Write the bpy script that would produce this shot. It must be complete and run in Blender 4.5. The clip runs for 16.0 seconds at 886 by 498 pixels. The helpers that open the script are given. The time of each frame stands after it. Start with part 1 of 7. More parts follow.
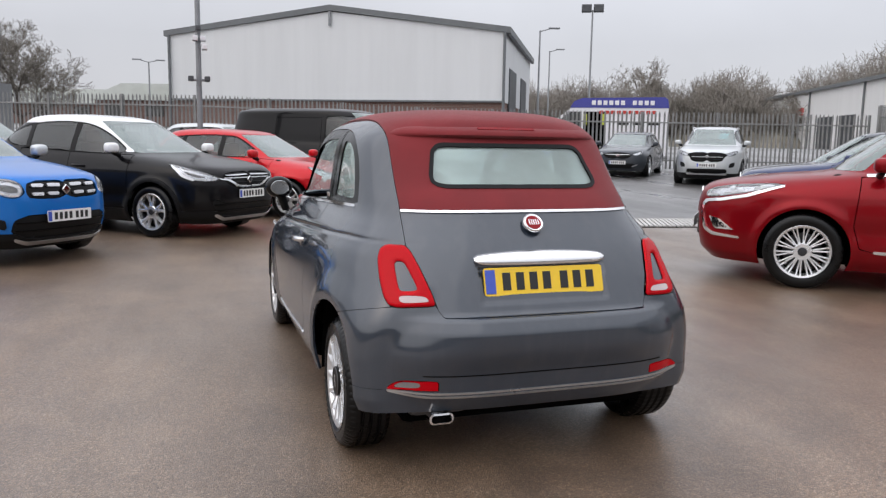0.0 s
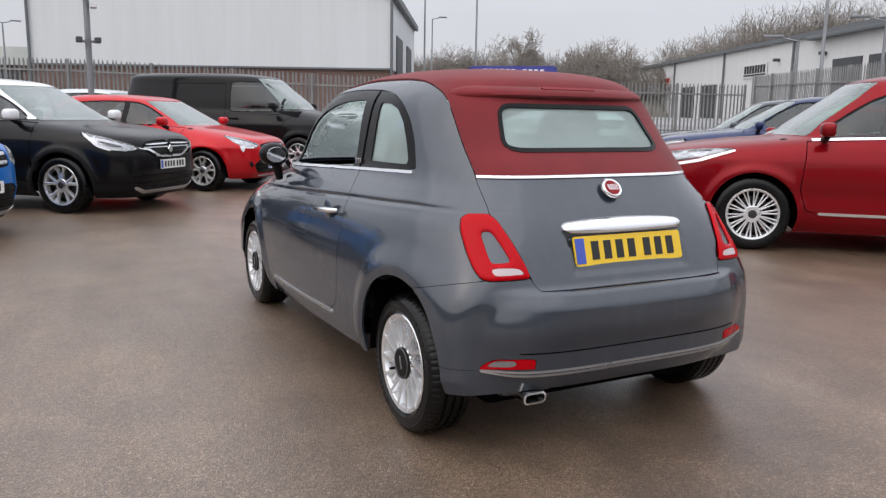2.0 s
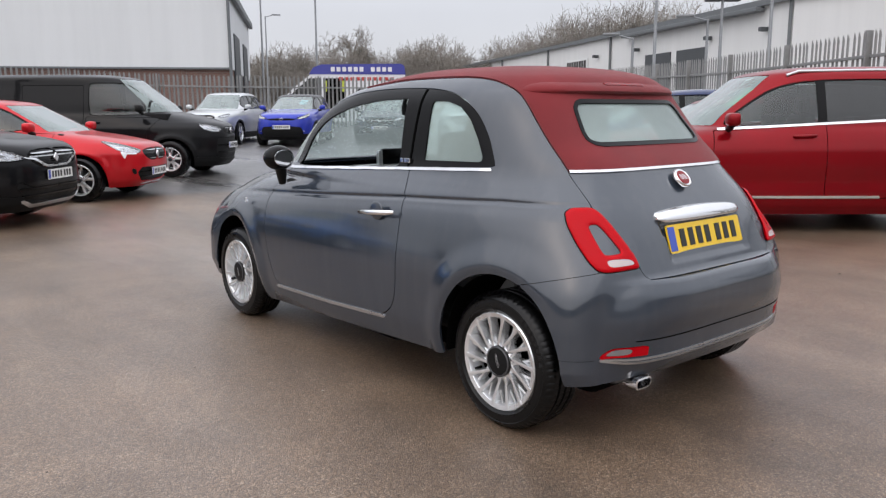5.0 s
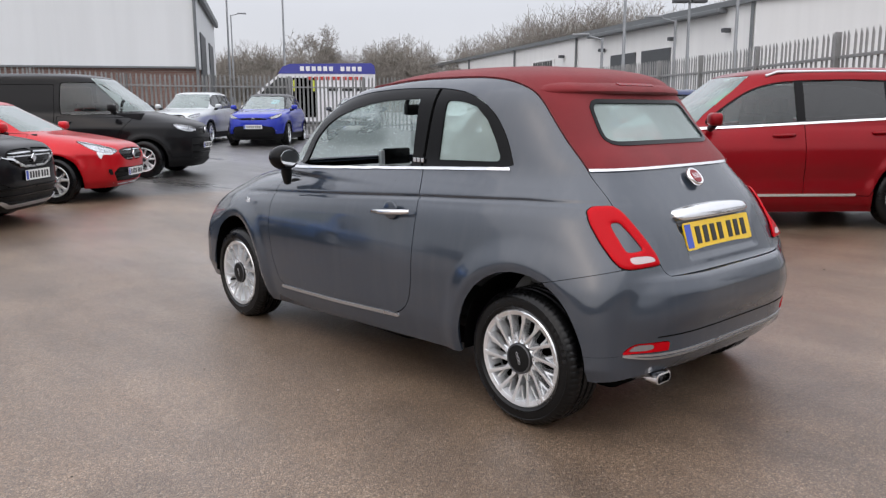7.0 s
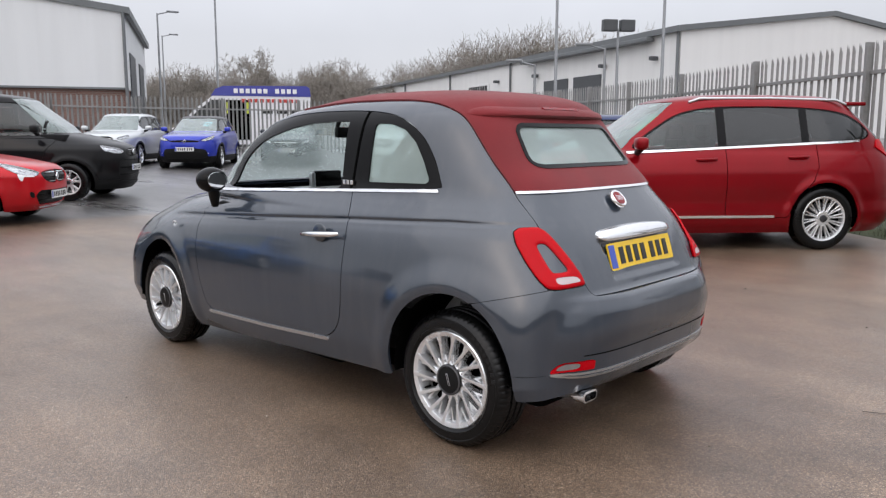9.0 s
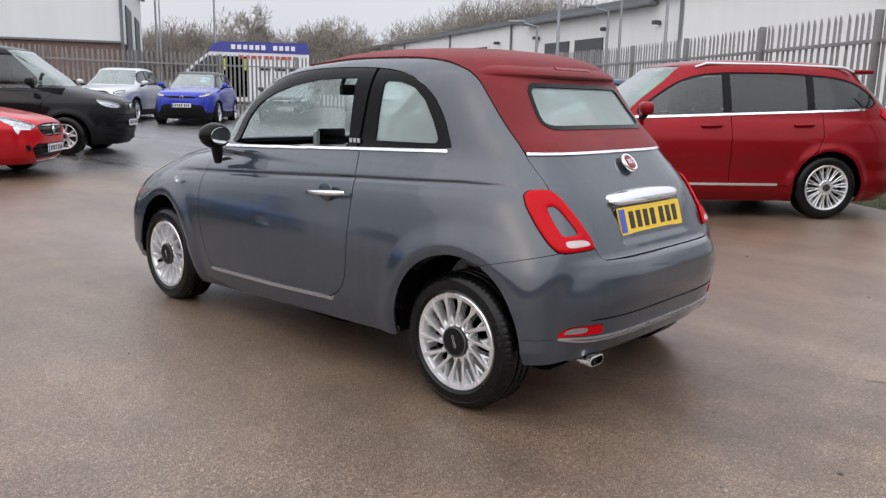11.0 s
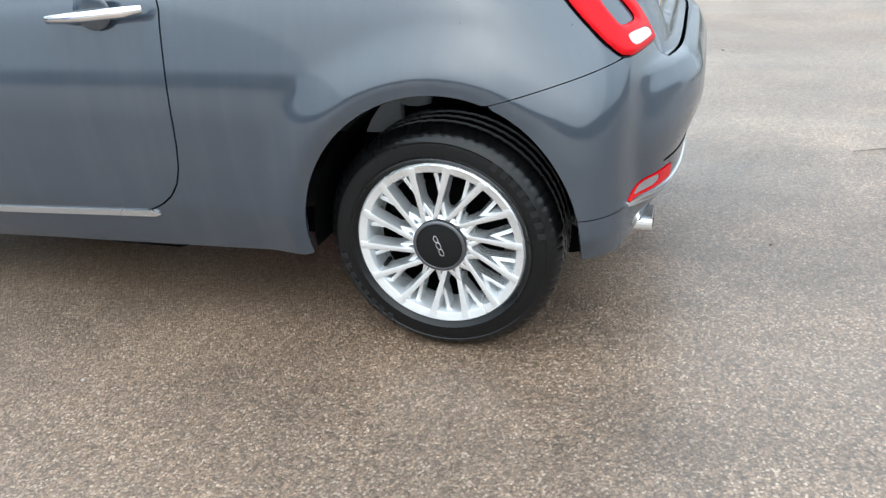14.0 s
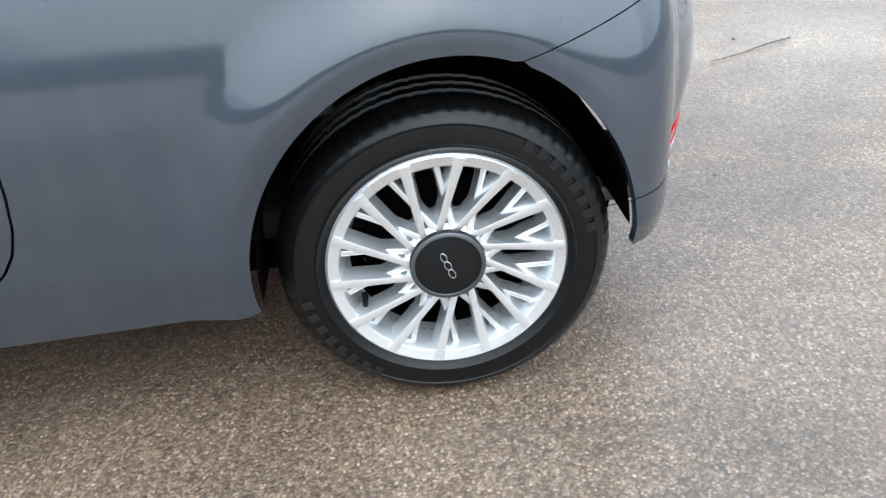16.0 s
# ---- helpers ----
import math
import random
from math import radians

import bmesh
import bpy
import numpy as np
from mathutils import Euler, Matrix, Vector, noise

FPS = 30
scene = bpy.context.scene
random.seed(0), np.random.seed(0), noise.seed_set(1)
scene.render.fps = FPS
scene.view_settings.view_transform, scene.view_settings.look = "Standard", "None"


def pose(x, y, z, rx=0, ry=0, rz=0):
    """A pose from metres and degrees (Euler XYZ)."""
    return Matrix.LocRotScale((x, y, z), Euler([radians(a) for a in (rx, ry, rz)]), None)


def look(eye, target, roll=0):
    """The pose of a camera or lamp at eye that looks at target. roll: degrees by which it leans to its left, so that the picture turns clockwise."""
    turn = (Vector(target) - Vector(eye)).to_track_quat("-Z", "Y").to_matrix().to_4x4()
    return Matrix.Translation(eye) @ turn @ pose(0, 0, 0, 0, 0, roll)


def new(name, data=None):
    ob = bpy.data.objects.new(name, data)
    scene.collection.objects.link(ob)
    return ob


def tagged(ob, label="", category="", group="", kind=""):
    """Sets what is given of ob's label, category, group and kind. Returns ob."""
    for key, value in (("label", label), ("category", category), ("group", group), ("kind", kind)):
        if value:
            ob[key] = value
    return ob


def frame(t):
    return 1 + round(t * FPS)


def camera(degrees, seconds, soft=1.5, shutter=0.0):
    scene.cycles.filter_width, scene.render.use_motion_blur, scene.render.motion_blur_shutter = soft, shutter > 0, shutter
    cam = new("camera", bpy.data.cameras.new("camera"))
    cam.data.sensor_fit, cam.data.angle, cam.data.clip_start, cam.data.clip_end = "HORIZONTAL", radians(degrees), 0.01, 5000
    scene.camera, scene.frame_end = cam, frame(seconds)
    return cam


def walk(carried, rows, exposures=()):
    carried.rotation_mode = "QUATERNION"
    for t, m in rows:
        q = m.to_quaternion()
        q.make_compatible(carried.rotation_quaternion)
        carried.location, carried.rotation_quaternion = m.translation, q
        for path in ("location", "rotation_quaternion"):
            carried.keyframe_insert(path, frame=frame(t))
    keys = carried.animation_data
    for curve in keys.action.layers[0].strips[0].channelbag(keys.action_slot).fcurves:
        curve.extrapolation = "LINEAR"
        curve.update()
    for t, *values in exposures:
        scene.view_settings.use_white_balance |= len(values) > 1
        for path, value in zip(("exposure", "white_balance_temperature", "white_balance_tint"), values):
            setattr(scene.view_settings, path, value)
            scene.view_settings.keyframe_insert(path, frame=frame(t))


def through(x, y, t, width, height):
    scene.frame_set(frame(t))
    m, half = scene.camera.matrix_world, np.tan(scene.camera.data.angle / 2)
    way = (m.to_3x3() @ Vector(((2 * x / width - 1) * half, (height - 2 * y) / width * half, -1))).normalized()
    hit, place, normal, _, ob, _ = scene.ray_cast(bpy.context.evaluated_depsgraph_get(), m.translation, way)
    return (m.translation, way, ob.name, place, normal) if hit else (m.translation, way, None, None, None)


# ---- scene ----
cam = camera(59.6, 16.0, soft=1.3)
PATH = [
    (0, (-1.36, -3.166, 1.29), (-0.726, -1.289, 1.016), 1.0),
    (0.5, (-1.496, -3.011, 1.278), (-0.814, -1.152, 0.992), 0.9),
    (1, (-1.631, -2.861, 1.273), (-0.88, -1.031, 0.976), 0.9),
    (1.5, (-1.835, -2.759, 1.255), (-0.995, -0.972, 0.935), 0.9),
    (2, (-1.983, -2.657, 1.244), (-1.067, -0.913, 0.898), 1.0),
    (2.5, (-2.096, -2.499, 1.24), (-1.092, -0.806, 0.885), 0.3),
    (3, (-2.217, -2.39, 1.236), (-1.138, -0.744, 0.876), 0.3),
    (3.5, (-2.414, -2.336, 1.237), (-1.254, -0.747, 0.879), 0.2),
    (4, (-2.569, -2.269, 1.239), (-1.352, -0.722, 0.887), 0.3),
    (4.2, (-2.62, -2.23, 1.228), (-1.385, -0.694, 0.889), 0.3),
    (6.3, (-2.964, -1.991, 1.252), (-1.676, -0.504, 0.889), -0.6),
    (6.5, (-2.974, -1.984, 1.233), (-1.671, -0.507, 0.88), -0.3),
    (7, (-2.968, -1.977, 1.237), (-1.642, -0.521, 0.888), -0.2),
    (7.5, (-2.962, -1.98, 1.236), (-1.614, -0.538, 0.909), -0.2),
    (8, (-2.965, -1.984, 1.248), (-1.584, -0.57, 0.948), -0.2),
    (8.5, (-2.945, -2.002, 1.251), (-1.524, -0.625, 0.961), -0.2),
    (8.7, (-2.946, -2.007, 1.238), (-1.504, -0.65, 0.953), -0.1),
    (10.8, (-2.968, -1.967, 1.225), (-1.517, -0.642, 0.852), 1.5),
    (11, (-2.957, -1.948, 1.222), (-1.513, -0.618, 0.836), 1.3),
    (11.5, (-2.87, -1.765, 1.2), (-1.439, -0.434, 0.777), 0.5),
    (12, (-2.767, -1.576, 1.155), (-1.316, -0.291, 0.663), -0.6),
    (12.5, (-2.695, -1.292, 1.145), (-1.154, -0.165, 0.549), -1.6),
    (13, (-2.574, -1.036, 1.103), (-0.956, -0.091, 0.405), -2.3),
    (13.5, (-2.394, -0.771, 1.076), (-0.743, 0.026, 0.276), -3.0),
    (14, (-2.251, -0.512, 1.035), (-0.55, 0.064, 0.155), -3.8),
    (14.5, (-2.119, -0.318, 1.006), (-0.394, 0.038, 0.058), -3.6),
    (15, (-1.952, -0.16, 0.977), (-0.235, 0.05, -0.027), -3.7),
    (15.5, (-1.852, -0.04, 0.961), (-0.145, 0.025, -0.08), -4.3),
    (16, (-1.82, 0.075, 0.949), (-0.115, -0.036, -0.091), -4.8),
]
walk(cam, [(t, look(eye, target, roll)) for t, eye, target, roll in PATH],
     exposures=[(0.0, 0.2, 6420, 13), (7.0, 0.3, 6400, 13), (11.0, 0.32, 6420, 13), (12.0, 0.47, 6470, 10), (12.5, 0.60, 6320, 8), (13.0, 0.88, 6080, 4), (14.0, 1.24, 5760, 1), (16.0, 1.30, 5650, 2)])

# ---------------------------------------------------------------- world, sun
world = bpy.data.worlds.new("overcast")
scene.world = world
world.use_nodes = True
wn, wl = world.node_tree.nodes, world.node_tree.links
sky = wn.new("ShaderNodeTexSky")
sky.sky_type, sky.sun_disc = "NISHITA", False
sky.sun_elevation, sky.sun_rotation = radians(42), radians(250)
sky.air_density, sky.dust_density = 1.0, 4.0
veil = wn.new("ShaderNodeMixRGB")
veil.inputs["Fac"].default_value = 0.88
veil.inputs["Color2"].default_value = (6.0, 6.15, 6.4, 1)
cloud = wn.new("ShaderNodeTexNoise")
cloud.inputs["Scale"].default_value, cloud.inputs["Detail"].default_value = 2.2, 5.0
cloud_ramp = wn.new("ShaderNodeMapRange")
for k, v in zip(("From Min", "From Max", "To Min", "To Max"), (0.3, 0.7, 0.9, 1.08)):
    cloud_ramp.inputs[k].default_value = v
cloud_mul = wn.new("ShaderNodeMixRGB")
cloud_mul.blend_type = "MULTIPLY"
cloud_mul.inputs["Fac"].default_value = 1.0
wl.new(sky.outputs["Color"], veil.inputs["Color1"])
wl.new(cloud.outputs["Fac"], cloud_ramp.inputs["Value"])
wl.new(veil.outputs["Color"], cloud_mul.inputs["Color1"])
wl.new(cloud_ramp.outputs["Result"], cloud_mul.inputs["Color2"])
# an overcast sky is brighter overhead than at the horizon
up = wn.new("ShaderNodeTexCoord")
split = wn.new("ShaderNodeSeparateXYZ")
rise = wn.new("ShaderNodeMapRange")
for k, v in zip(("From Min", "From Max", "To Min", "To Max"), (0.12, 0.95, 1.0, 2.5)):
    rise.inputs[k].default_value = v
lift = wn.new("ShaderNodeMixRGB")
lift.blend_type = "MULTIPLY"
lift.inputs["Fac"].default_value = 1.0
wl.new(up.outputs["Generated"], split.inputs[0])
wl.new(split.outputs["Z"], rise.inputs["Value"])
wl.new(cloud_mul.outputs["Color"], lift.inputs["Color1"])
wl.new(rise.outputs["Result"], lift.inputs["Color2"])
wl.new(lift.outputs["Color"], wn["Background"].inputs["Color"])
wn["Background"].inputs["Strength"].default_value = 0.105
sun = new("sun", bpy.data.lights.new("sun", "SUN"))
sun.data.energy, sun.data.angle, sun.data.color = 0.6, radians(110), (1.0, 0.97, 0.92)
sun.matrix_world = look((-22, -9, 24), (0, 0, 0))


# ---------------------------------------------------------------- materials
def material(name):
    m = bpy.data.materials.new(name)
    m.use_nodes = True
    return m, m.node_tree.nodes, m.node_tree.links, m.node_tree.nodes["Principled BSDF"]


def put(bsdf, **kw):
    for k, v in kw.items():
        bsdf.inputs[k.replace("_", " ")].default_value = (*v, 1) if isinstance(v, tuple) and len(v) == 3 else v


def noise_node(n, l, scale, detail=4.0, rough=0.6, coords="Object"):
    tc = n.new("ShaderNodeTexCoord")
    t = n.new("ShaderNodeTexNoise")
    t.inputs["Scale"].default_value, t.inputs["Detail"].default_value, t.inputs["Roughness"].default_value = scale, detail, rough
    l.new(tc.outputs[coords], t.inputs["Vector"])
    return t


def ramp_node(n, l, src, stops):
    r = n.new("ShaderNodeValToRGB")
    e = r.color_ramp.elements
    while len(e) < len(stops):
        e.new(0.5)
    for k, (p, c) in enumerate(stops):
        e[k].position = p
        e[k].color = (*c, 1) if isinstance(c, tuple) else (c, c, c, 1)
    l.new(src, r.inputs["Fac"])
    return r


def bump_node(n, l, src, strength, dist, bsdf):
    b = n.new("ShaderNodeBump")
    b.inputs["Strength"].default_value, b.inputs["Distance"].default_value = strength, dist
    l.new(src, b.inputs["Height"])
    l.new(b.outputs["Normal"], bsdf.inputs["Normal"])
    return b


def plain(name, color, rough=0.5, metallic=0.0, scale=30.0, vary=0.12, bump=0.0, dist=0.002, coat=0.0, spec=0.5):
    """A surface of one colour with grain and soft stains at two scales."""
    m, n, l, b = material(name)
    put(b, Roughness=rough, Metallic=metallic, Coat_Weight=coat, Coat_Roughness=0.06, Specular_IOR_Level=spec)
    fine, wide = noise_node(n, l, scale, 6), noise_node(n, l, scale * 0.07, 3)
    mix = n.new("ShaderNodeMixRGB")
    mix.inputs["Fac"].default_value = 0.5
    l.new(fine.outputs["Fac"], mix.inputs["Color1"])
    l.new(wide.outputs["Fac"], mix.inputs["Color2"])
    lo, hi = tuple(c * (1 - vary) for c in color), tuple(min(1, c * (1 + vary)) for c in color)
    r = ramp_node(n, l, mix.outputs["Color"], [(0.3, lo), (0.7, hi)])
    l.new(r.outputs["Color"], b.inputs["Base Color"])
    rr = ramp_node(n, l, wide.outputs["Fac"], [(0.3, max(0.0, rough - 0.07)), (0.7, min(1.0, rough + 0.07))])
    l.new(rr.outputs["Color"], b.inputs["Roughness"])
    if bump:
        bump_node(n, l, fine.outputs["Fac"], bump, dist, b)
    return m


def car_paint(name, color, metallic=0.35, rough=0.35, wet=0.12, coat=1.0, haze=0.03, streak=0.0, ior=1.45):
    """Clear-coated paint with flake, road film and a few drops of rain."""
    m, n, l, b = material(name)
    put(b, Metallic=metallic, Roughness=rough, Coat_Weight=coat, Coat_Roughness=0.04, Coat_IOR=ior, Specular_IOR_Level=0.08)
    film = noise_node(n, l, 1.7, 5)
    r = ramp_node(n, l, film.outputs["Fac"], [(0.3, tuple(c * 0.93 for c in color)), (0.72, tuple(c * 1.06 for c in color))])
    base = r.outputs["Color"]
    if streak:
        tc0 = n.new("ShaderNodeTexCoord")
        mp0 = n.new("ShaderNodeMapping")
        mp0.inputs["Scale"].default_value = (9, 9, 0.9)
        run = n.new("ShaderNodeTexNoise")
        run.inputs["Scale"].default_value, run.inputs["Detail"].default_value = 2.0, 6
        l.new(tc0.outputs["Object"], mp0.inputs["Vector"])
        l.new(mp0.outputs["Vector"], run.inputs["Vector"])
        rm = ramp_node(n, l, run.outputs["Fac"], [(0.48, 0.0), (0.72, streak)])
        mx0 = n.new("ShaderNodeMixRGB")
        mx0.inputs["Color2"].default_value = (0.22, 0.21, 0.20, 1)
        l.new(rm.outputs["Color"], mx0.inputs["Fac"])
        l.new(base, mx0.inputs["Color1"])
        base = mx0.outputs["Color"]
    l.new(base, b.inputs["Base Color"])
    cr = ramp_node(n, l, film.outputs["Fac"], [(0.35, haze), (0.75, haze + 0.1)])
    l.new(cr.outputs["Color"], b.inputs["Coat Roughness"])
    tc = n.new("ShaderNodeTexCoord")
    drops = n.new("ShaderNodeTexVoronoi")
    drops.inputs["Scale"].default_value = 140
    l.new(tc.outputs["Object"], drops.inputs["Vector"])
    dr = ramp_node(n, l, drops.outputs["Distance"], [(0.02, 1.0), (0.16, 0.0)])
    gate = noise_node(n, l, 260, 1)
    gr = ramp_node(n, l, gate.outputs["Fac"], [(0.62, 0.0), (0.66, 1.0)])
    mul = n.new("ShaderNodeMath")
    mul.operation = "MULTIPLY"
    l.new(dr.outputs["Color"], mul.inputs[0])
    l.new(gr.outputs["Color"], mul.inputs[1])
    bp = n.new("ShaderNodeBump")
    bp.inputs["Strength"].default_value, bp.inputs["Distance"].default_value = wet, 0.004
    l.new(mul.outputs[0], bp.inputs["Height"])
    l.new(bp.outputs["Normal"], b.inputs["Coat Normal"])
    return m


def glass(name, tint, mist=0.0, rain=0.0, gloss=1.0, through=0.0):
    """Window glass: clear with a tint, sharp reflections that grow at a slant, mist or a painted sky sheen, and rain
    drops on it.
    """
    m, n, l, b = material(name)
    out = n["Material Output"]
    n.remove(b)
    tr, gl, df = n.new("ShaderNodeBsdfTransparent"), n.new("ShaderNodeBsdfGlossy"), n.new("ShaderNodeBsdfDiffuse")
    tr.inputs["Color"].default_value = (*tint, 1)
    gl.inputs["Roughness"].default_value = 0.015
    gl.inputs["Color"].default_value = (gloss, gloss, gloss, 1)
    df.inputs["Color"].default_value = (0.54, 0.66, 0.63, 1)
    lw = n.new("ShaderNodeLayerWeight")
    lw.inputs["Blend"].default_value = 0.5
    pw, fr = n.new("ShaderNodeMath"), n.new("ShaderNodeMath")
    pw.operation, fr.operation = "POWER", "MULTIPLY_ADD"
    pw.inputs[1].default_value, fr.inputs[1].default_value, fr.inputs[2].default_value = 4.0, 0.85, 0.06
    l.new(lw.outputs["Facing"], pw.inputs[0])
    l.new(pw.outputs[0], fr.inputs[0])
    m1, m2 = n.new("ShaderNodeMixShader"), n.new("ShaderNodeMixShader")
    base = noise_node(n, l, 3.0, 4)
    mr = ramp_node(n, l, base.outputs["Fac"], [(0.3, mist * 0.9), (0.7, min(1.0, mist * 1.1))])
    fac = mr.outputs["Color"]
    if rain:
        tc = n.new("ShaderNodeTexCoord")
        vo = n.new("ShaderNodeTexVoronoi")
        vo.inputs["Scale"].default_value = 60
        l.new(tc.outputs["Object"], vo.inputs["Vector"])
        vr = ramp_node(n, l, vo.outputs["Distance"], [(0.15, rain), (0.4, 0.0)])
        mx = n.new("ShaderNodeMath")
        mx.operation = "MAXIMUM"
        l.new(fac, mx.inputs[0])
        l.new(vr.outputs["Color"], mx.inputs[1])
        fac = mx.outputs[0]
    l.new(fac, m1.inputs["Fac"])
    l.new(tr.outputs[0], m1.inputs[1])
    if through:     # droplets and mist that scatter the light from behind
        tl, mt = n.new("ShaderNodeBsdfTranslucent"), n.new("ShaderNodeMixShader")
        tl.inputs["Color"].default_value = (0.60, 0.70, 0.68, 1)
        mt.inputs["Fac"].default_value = through
        l.new(df.outputs[0], mt.inputs[1])
        l.new(tl.outputs[0], mt.inputs[2])
        df = mt
    l.new(df.outputs[0], m1.inputs[2])
    l.new(fr.outputs[0], m2.inputs["Fac"])
    l.new(m1.outputs[0], m2.inputs[1])
    l.new(gl.outputs[0], m2.inputs[2])
    l.new(m2.outputs[0], out.inputs["Surface"])
    return m


def tarmac():
    """Old wet tarmac: pale and brown chippings in a dark binder, drying patches and shallow wet films."""
    m, n, l, b = material("wet_tarmac")
    tc = n.new("ShaderNodeTexCoord")
    vo = n.new("ShaderNodeTexVoronoi")
    vo.inputs["Scale"].default_value = 180
    l.new(tc.outputs["Object"], vo.inputs["Vector"])
    sep = n.new("ShaderNodeSeparateColor")
    l.new(vo.outputs["Color"], sep.inputs["Color"])
    chips = ramp_node(n, l, sep.outputs["Red"], [(0.0, (0.100, 0.066, 0.042)), (0.35, (0.172, 0.116, 0.076)), (0.65, (0.236, 0.163, 0.109)), (0.88, (0.285, 0.206, 0.145)), (0.975, (0.39, 0.31, 0.24))])
    edge = ramp_node(n, l, vo.outputs["Distance"], [(0.25, 1.0), (0.8, 0.58)])
    mul = n.new("ShaderNodeMixRGB")
    mul.blend_type = "MULTIPLY"
    mul.inputs["Fac"].default_value = 1.0
    l.new(chips.outputs["Color"], mul.inputs["Color1"])
    l.new(edge.outputs["Color"], mul.inputs["Color2"])
    # clusters of chippings a hand's width and a finger's width across
    clump = noise_node(n, l, 46, 9, 0.78)
    clump_tone = ramp_node(n, l, clump.outputs["Fac"], [(0.36, (0.70, 0.68, 0.66)), (0.5, (1.0, 1.0, 1.0)), (0.64, (1.34, 1.32, 1.29))])
    mulc = n.new("ShaderNodeMixRGB")
    mulc.blend_type = "MULTIPLY"
    mulc.inputs["Fac"].default_value = 1.0
    l.new(mul.outputs["Color"], mulc.inputs["Color1"])
    l.new(clump_tone.outputs["Color"], mulc.inputs["Color2"])
    mul = mulc
    wide, patch = noise_node(n, l, 0.35, 6, 0.62), noise_node(n, l, 2.4, 5, 0.6)
    tone = ramp_node(n, l, wide.outputs["Fac"], [(0.32, (0.7, 0.68, 0.66)), (0.5, (1.0, 1.0, 1.0)), (0.72, (1.28, 1.24, 1.18))])
    mul2 = n.new("ShaderNodeMixRGB")
    mul2.blend_type = "MULTIPLY"
    mul2.inputs["Fac"].default_value = 1.0
    l.new(mul.outputs["Color"], mul2.inputs["Color1"])
    l.new(tone.outputs["Color"], mul2.inputs["Color2"])
    tone2 = ramp_node(n, l, patch.outputs["Fac"], [(0.3, (0.76, 0.74, 0.71)), (0.7, (1.15, 1.13, 1.10))])
    mul3 = n.new("ShaderNodeMixRGB")
    mul3.blend_type = "MULTIPLY"
    mul3.inputs["Fac"].default_value = 1.0
    l.new(mul2.outputs["Color"], mul3.inputs["Color1"])
    l.new(tone2.outputs["Color"], mul3.inputs["Color2"])
    # the newer, greyer surface past the drain
    xyz = n.new("ShaderNodeSeparateXYZ")
    l.new(tc.outputs["Object"], xyz.inputs[0])
    along = n.new("ShaderNodeVectorMath")
    along.operation = "DOT_PRODUCT"
    l.new(tc.outputs["Object"], along.inputs[0])
    along.inputs[1].default_value = (0.208, 0.978, 0)
    past = n.new("ShaderNodeMapRange")
    for k, v in zip(("From Min", "From Max", "To Min", "To Max"), (9.6, 10.0, 0.0, 1.0)):
        past.inputs[k].default_value = v
    l.new(along.outputs["Value"], past.inputs["Value"])
    grey = n.new("ShaderNodeMixRGB")
    l.new(past.outputs["Result"], grey.inputs["Fac"])
    # drier, paler tarmac out in the lane beside the car
    edge_n = noise_node(n, l, 0.5, 5, 0.65)
    wob = n.new("ShaderNodeMath")
    wob.operation = "MULTIPLY_ADD"
    wob.inputs[1].default_value = 4.0
    l.new(edge_n.outputs["Fac"], wob.inputs[0])
    l.new(xyz.outputs["X"], wob.inputs[2])
    dry = n.new("ShaderNodeMapRange")
    for k, v in zip(("From Min", "From Max", "To Min", "To Max"), (-2.6, -0.6, 1.38, 1.0)):
        dry.inputs[k].default_value = v
    l.new(wob.outputs[0], dry.inputs["Value"])
    mul4 = n.new("ShaderNodeMixRGB")
    mul4.blend_type = "MULTIPLY"
    mul4.inputs["Fac"].default_value = 1.0
    l.new(mul3.outputs["Color"], mul4.inputs["Color1"])
    l.new(dry.outputs["Result"], mul4.inputs["Color2"])
    # damp streaks drawn out along the lane, and a patch behind the car, part damp, part painted shade
    stretch, trail = n.new("ShaderNodeMapping"), noise_node(n, l, 1.0, 6, 0.62)
    stretch.inputs["Scale"].default_value = (1.5, 0.38, 1.0)
    stretch.inputs["Rotation"].default_value = (0, 0, radians(9))
    l.new(tc.outputs["Object"], stretch.inputs["Vector"])
    l.new(stretch.outputs[0], trail.inputs["Vector"])
    trail_tone = ramp_node(n, l, trail.outputs["Fac"], [(0.32, (0.74, 0.72, 0.70)), (0.46, (0.98, 0.97, 0.96)), (0.58, (1.06, 1.06, 1.05)), (0.72, (1.26, 1.25, 1.22))])
    rear_patch = n.new("ShaderNodeMapping")
    rear_patch.vector_type = "TEXTURE"
    rear_patch.inputs["Location"].default_value, rear_patch.inputs["Scale"].default_value = (0.30, -0.75, 0), (1.0, 0.95, 1)
    l.new(tc.outputs["Object"], rear_patch.inputs["Vector"])
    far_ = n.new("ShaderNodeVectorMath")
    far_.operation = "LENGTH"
    l.new(rear_patch.outputs[0], far_.inputs[0])
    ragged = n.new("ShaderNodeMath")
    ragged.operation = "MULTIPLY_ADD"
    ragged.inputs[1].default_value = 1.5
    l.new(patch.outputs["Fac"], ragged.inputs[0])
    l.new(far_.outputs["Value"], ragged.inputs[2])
    damp_shade = ramp_node(n, l, ragged.outputs[0], [(0.0, (0.60, 0.58, 0.57)), (0.55, (0.62, 0.60, 0.59)), (0.98, (1.0, 1.0, 1.0))])
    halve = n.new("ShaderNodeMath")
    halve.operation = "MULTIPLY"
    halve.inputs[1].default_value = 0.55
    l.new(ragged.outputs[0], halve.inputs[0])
    l.new(halve.outputs[0], damp_shade.inputs["Fac"])
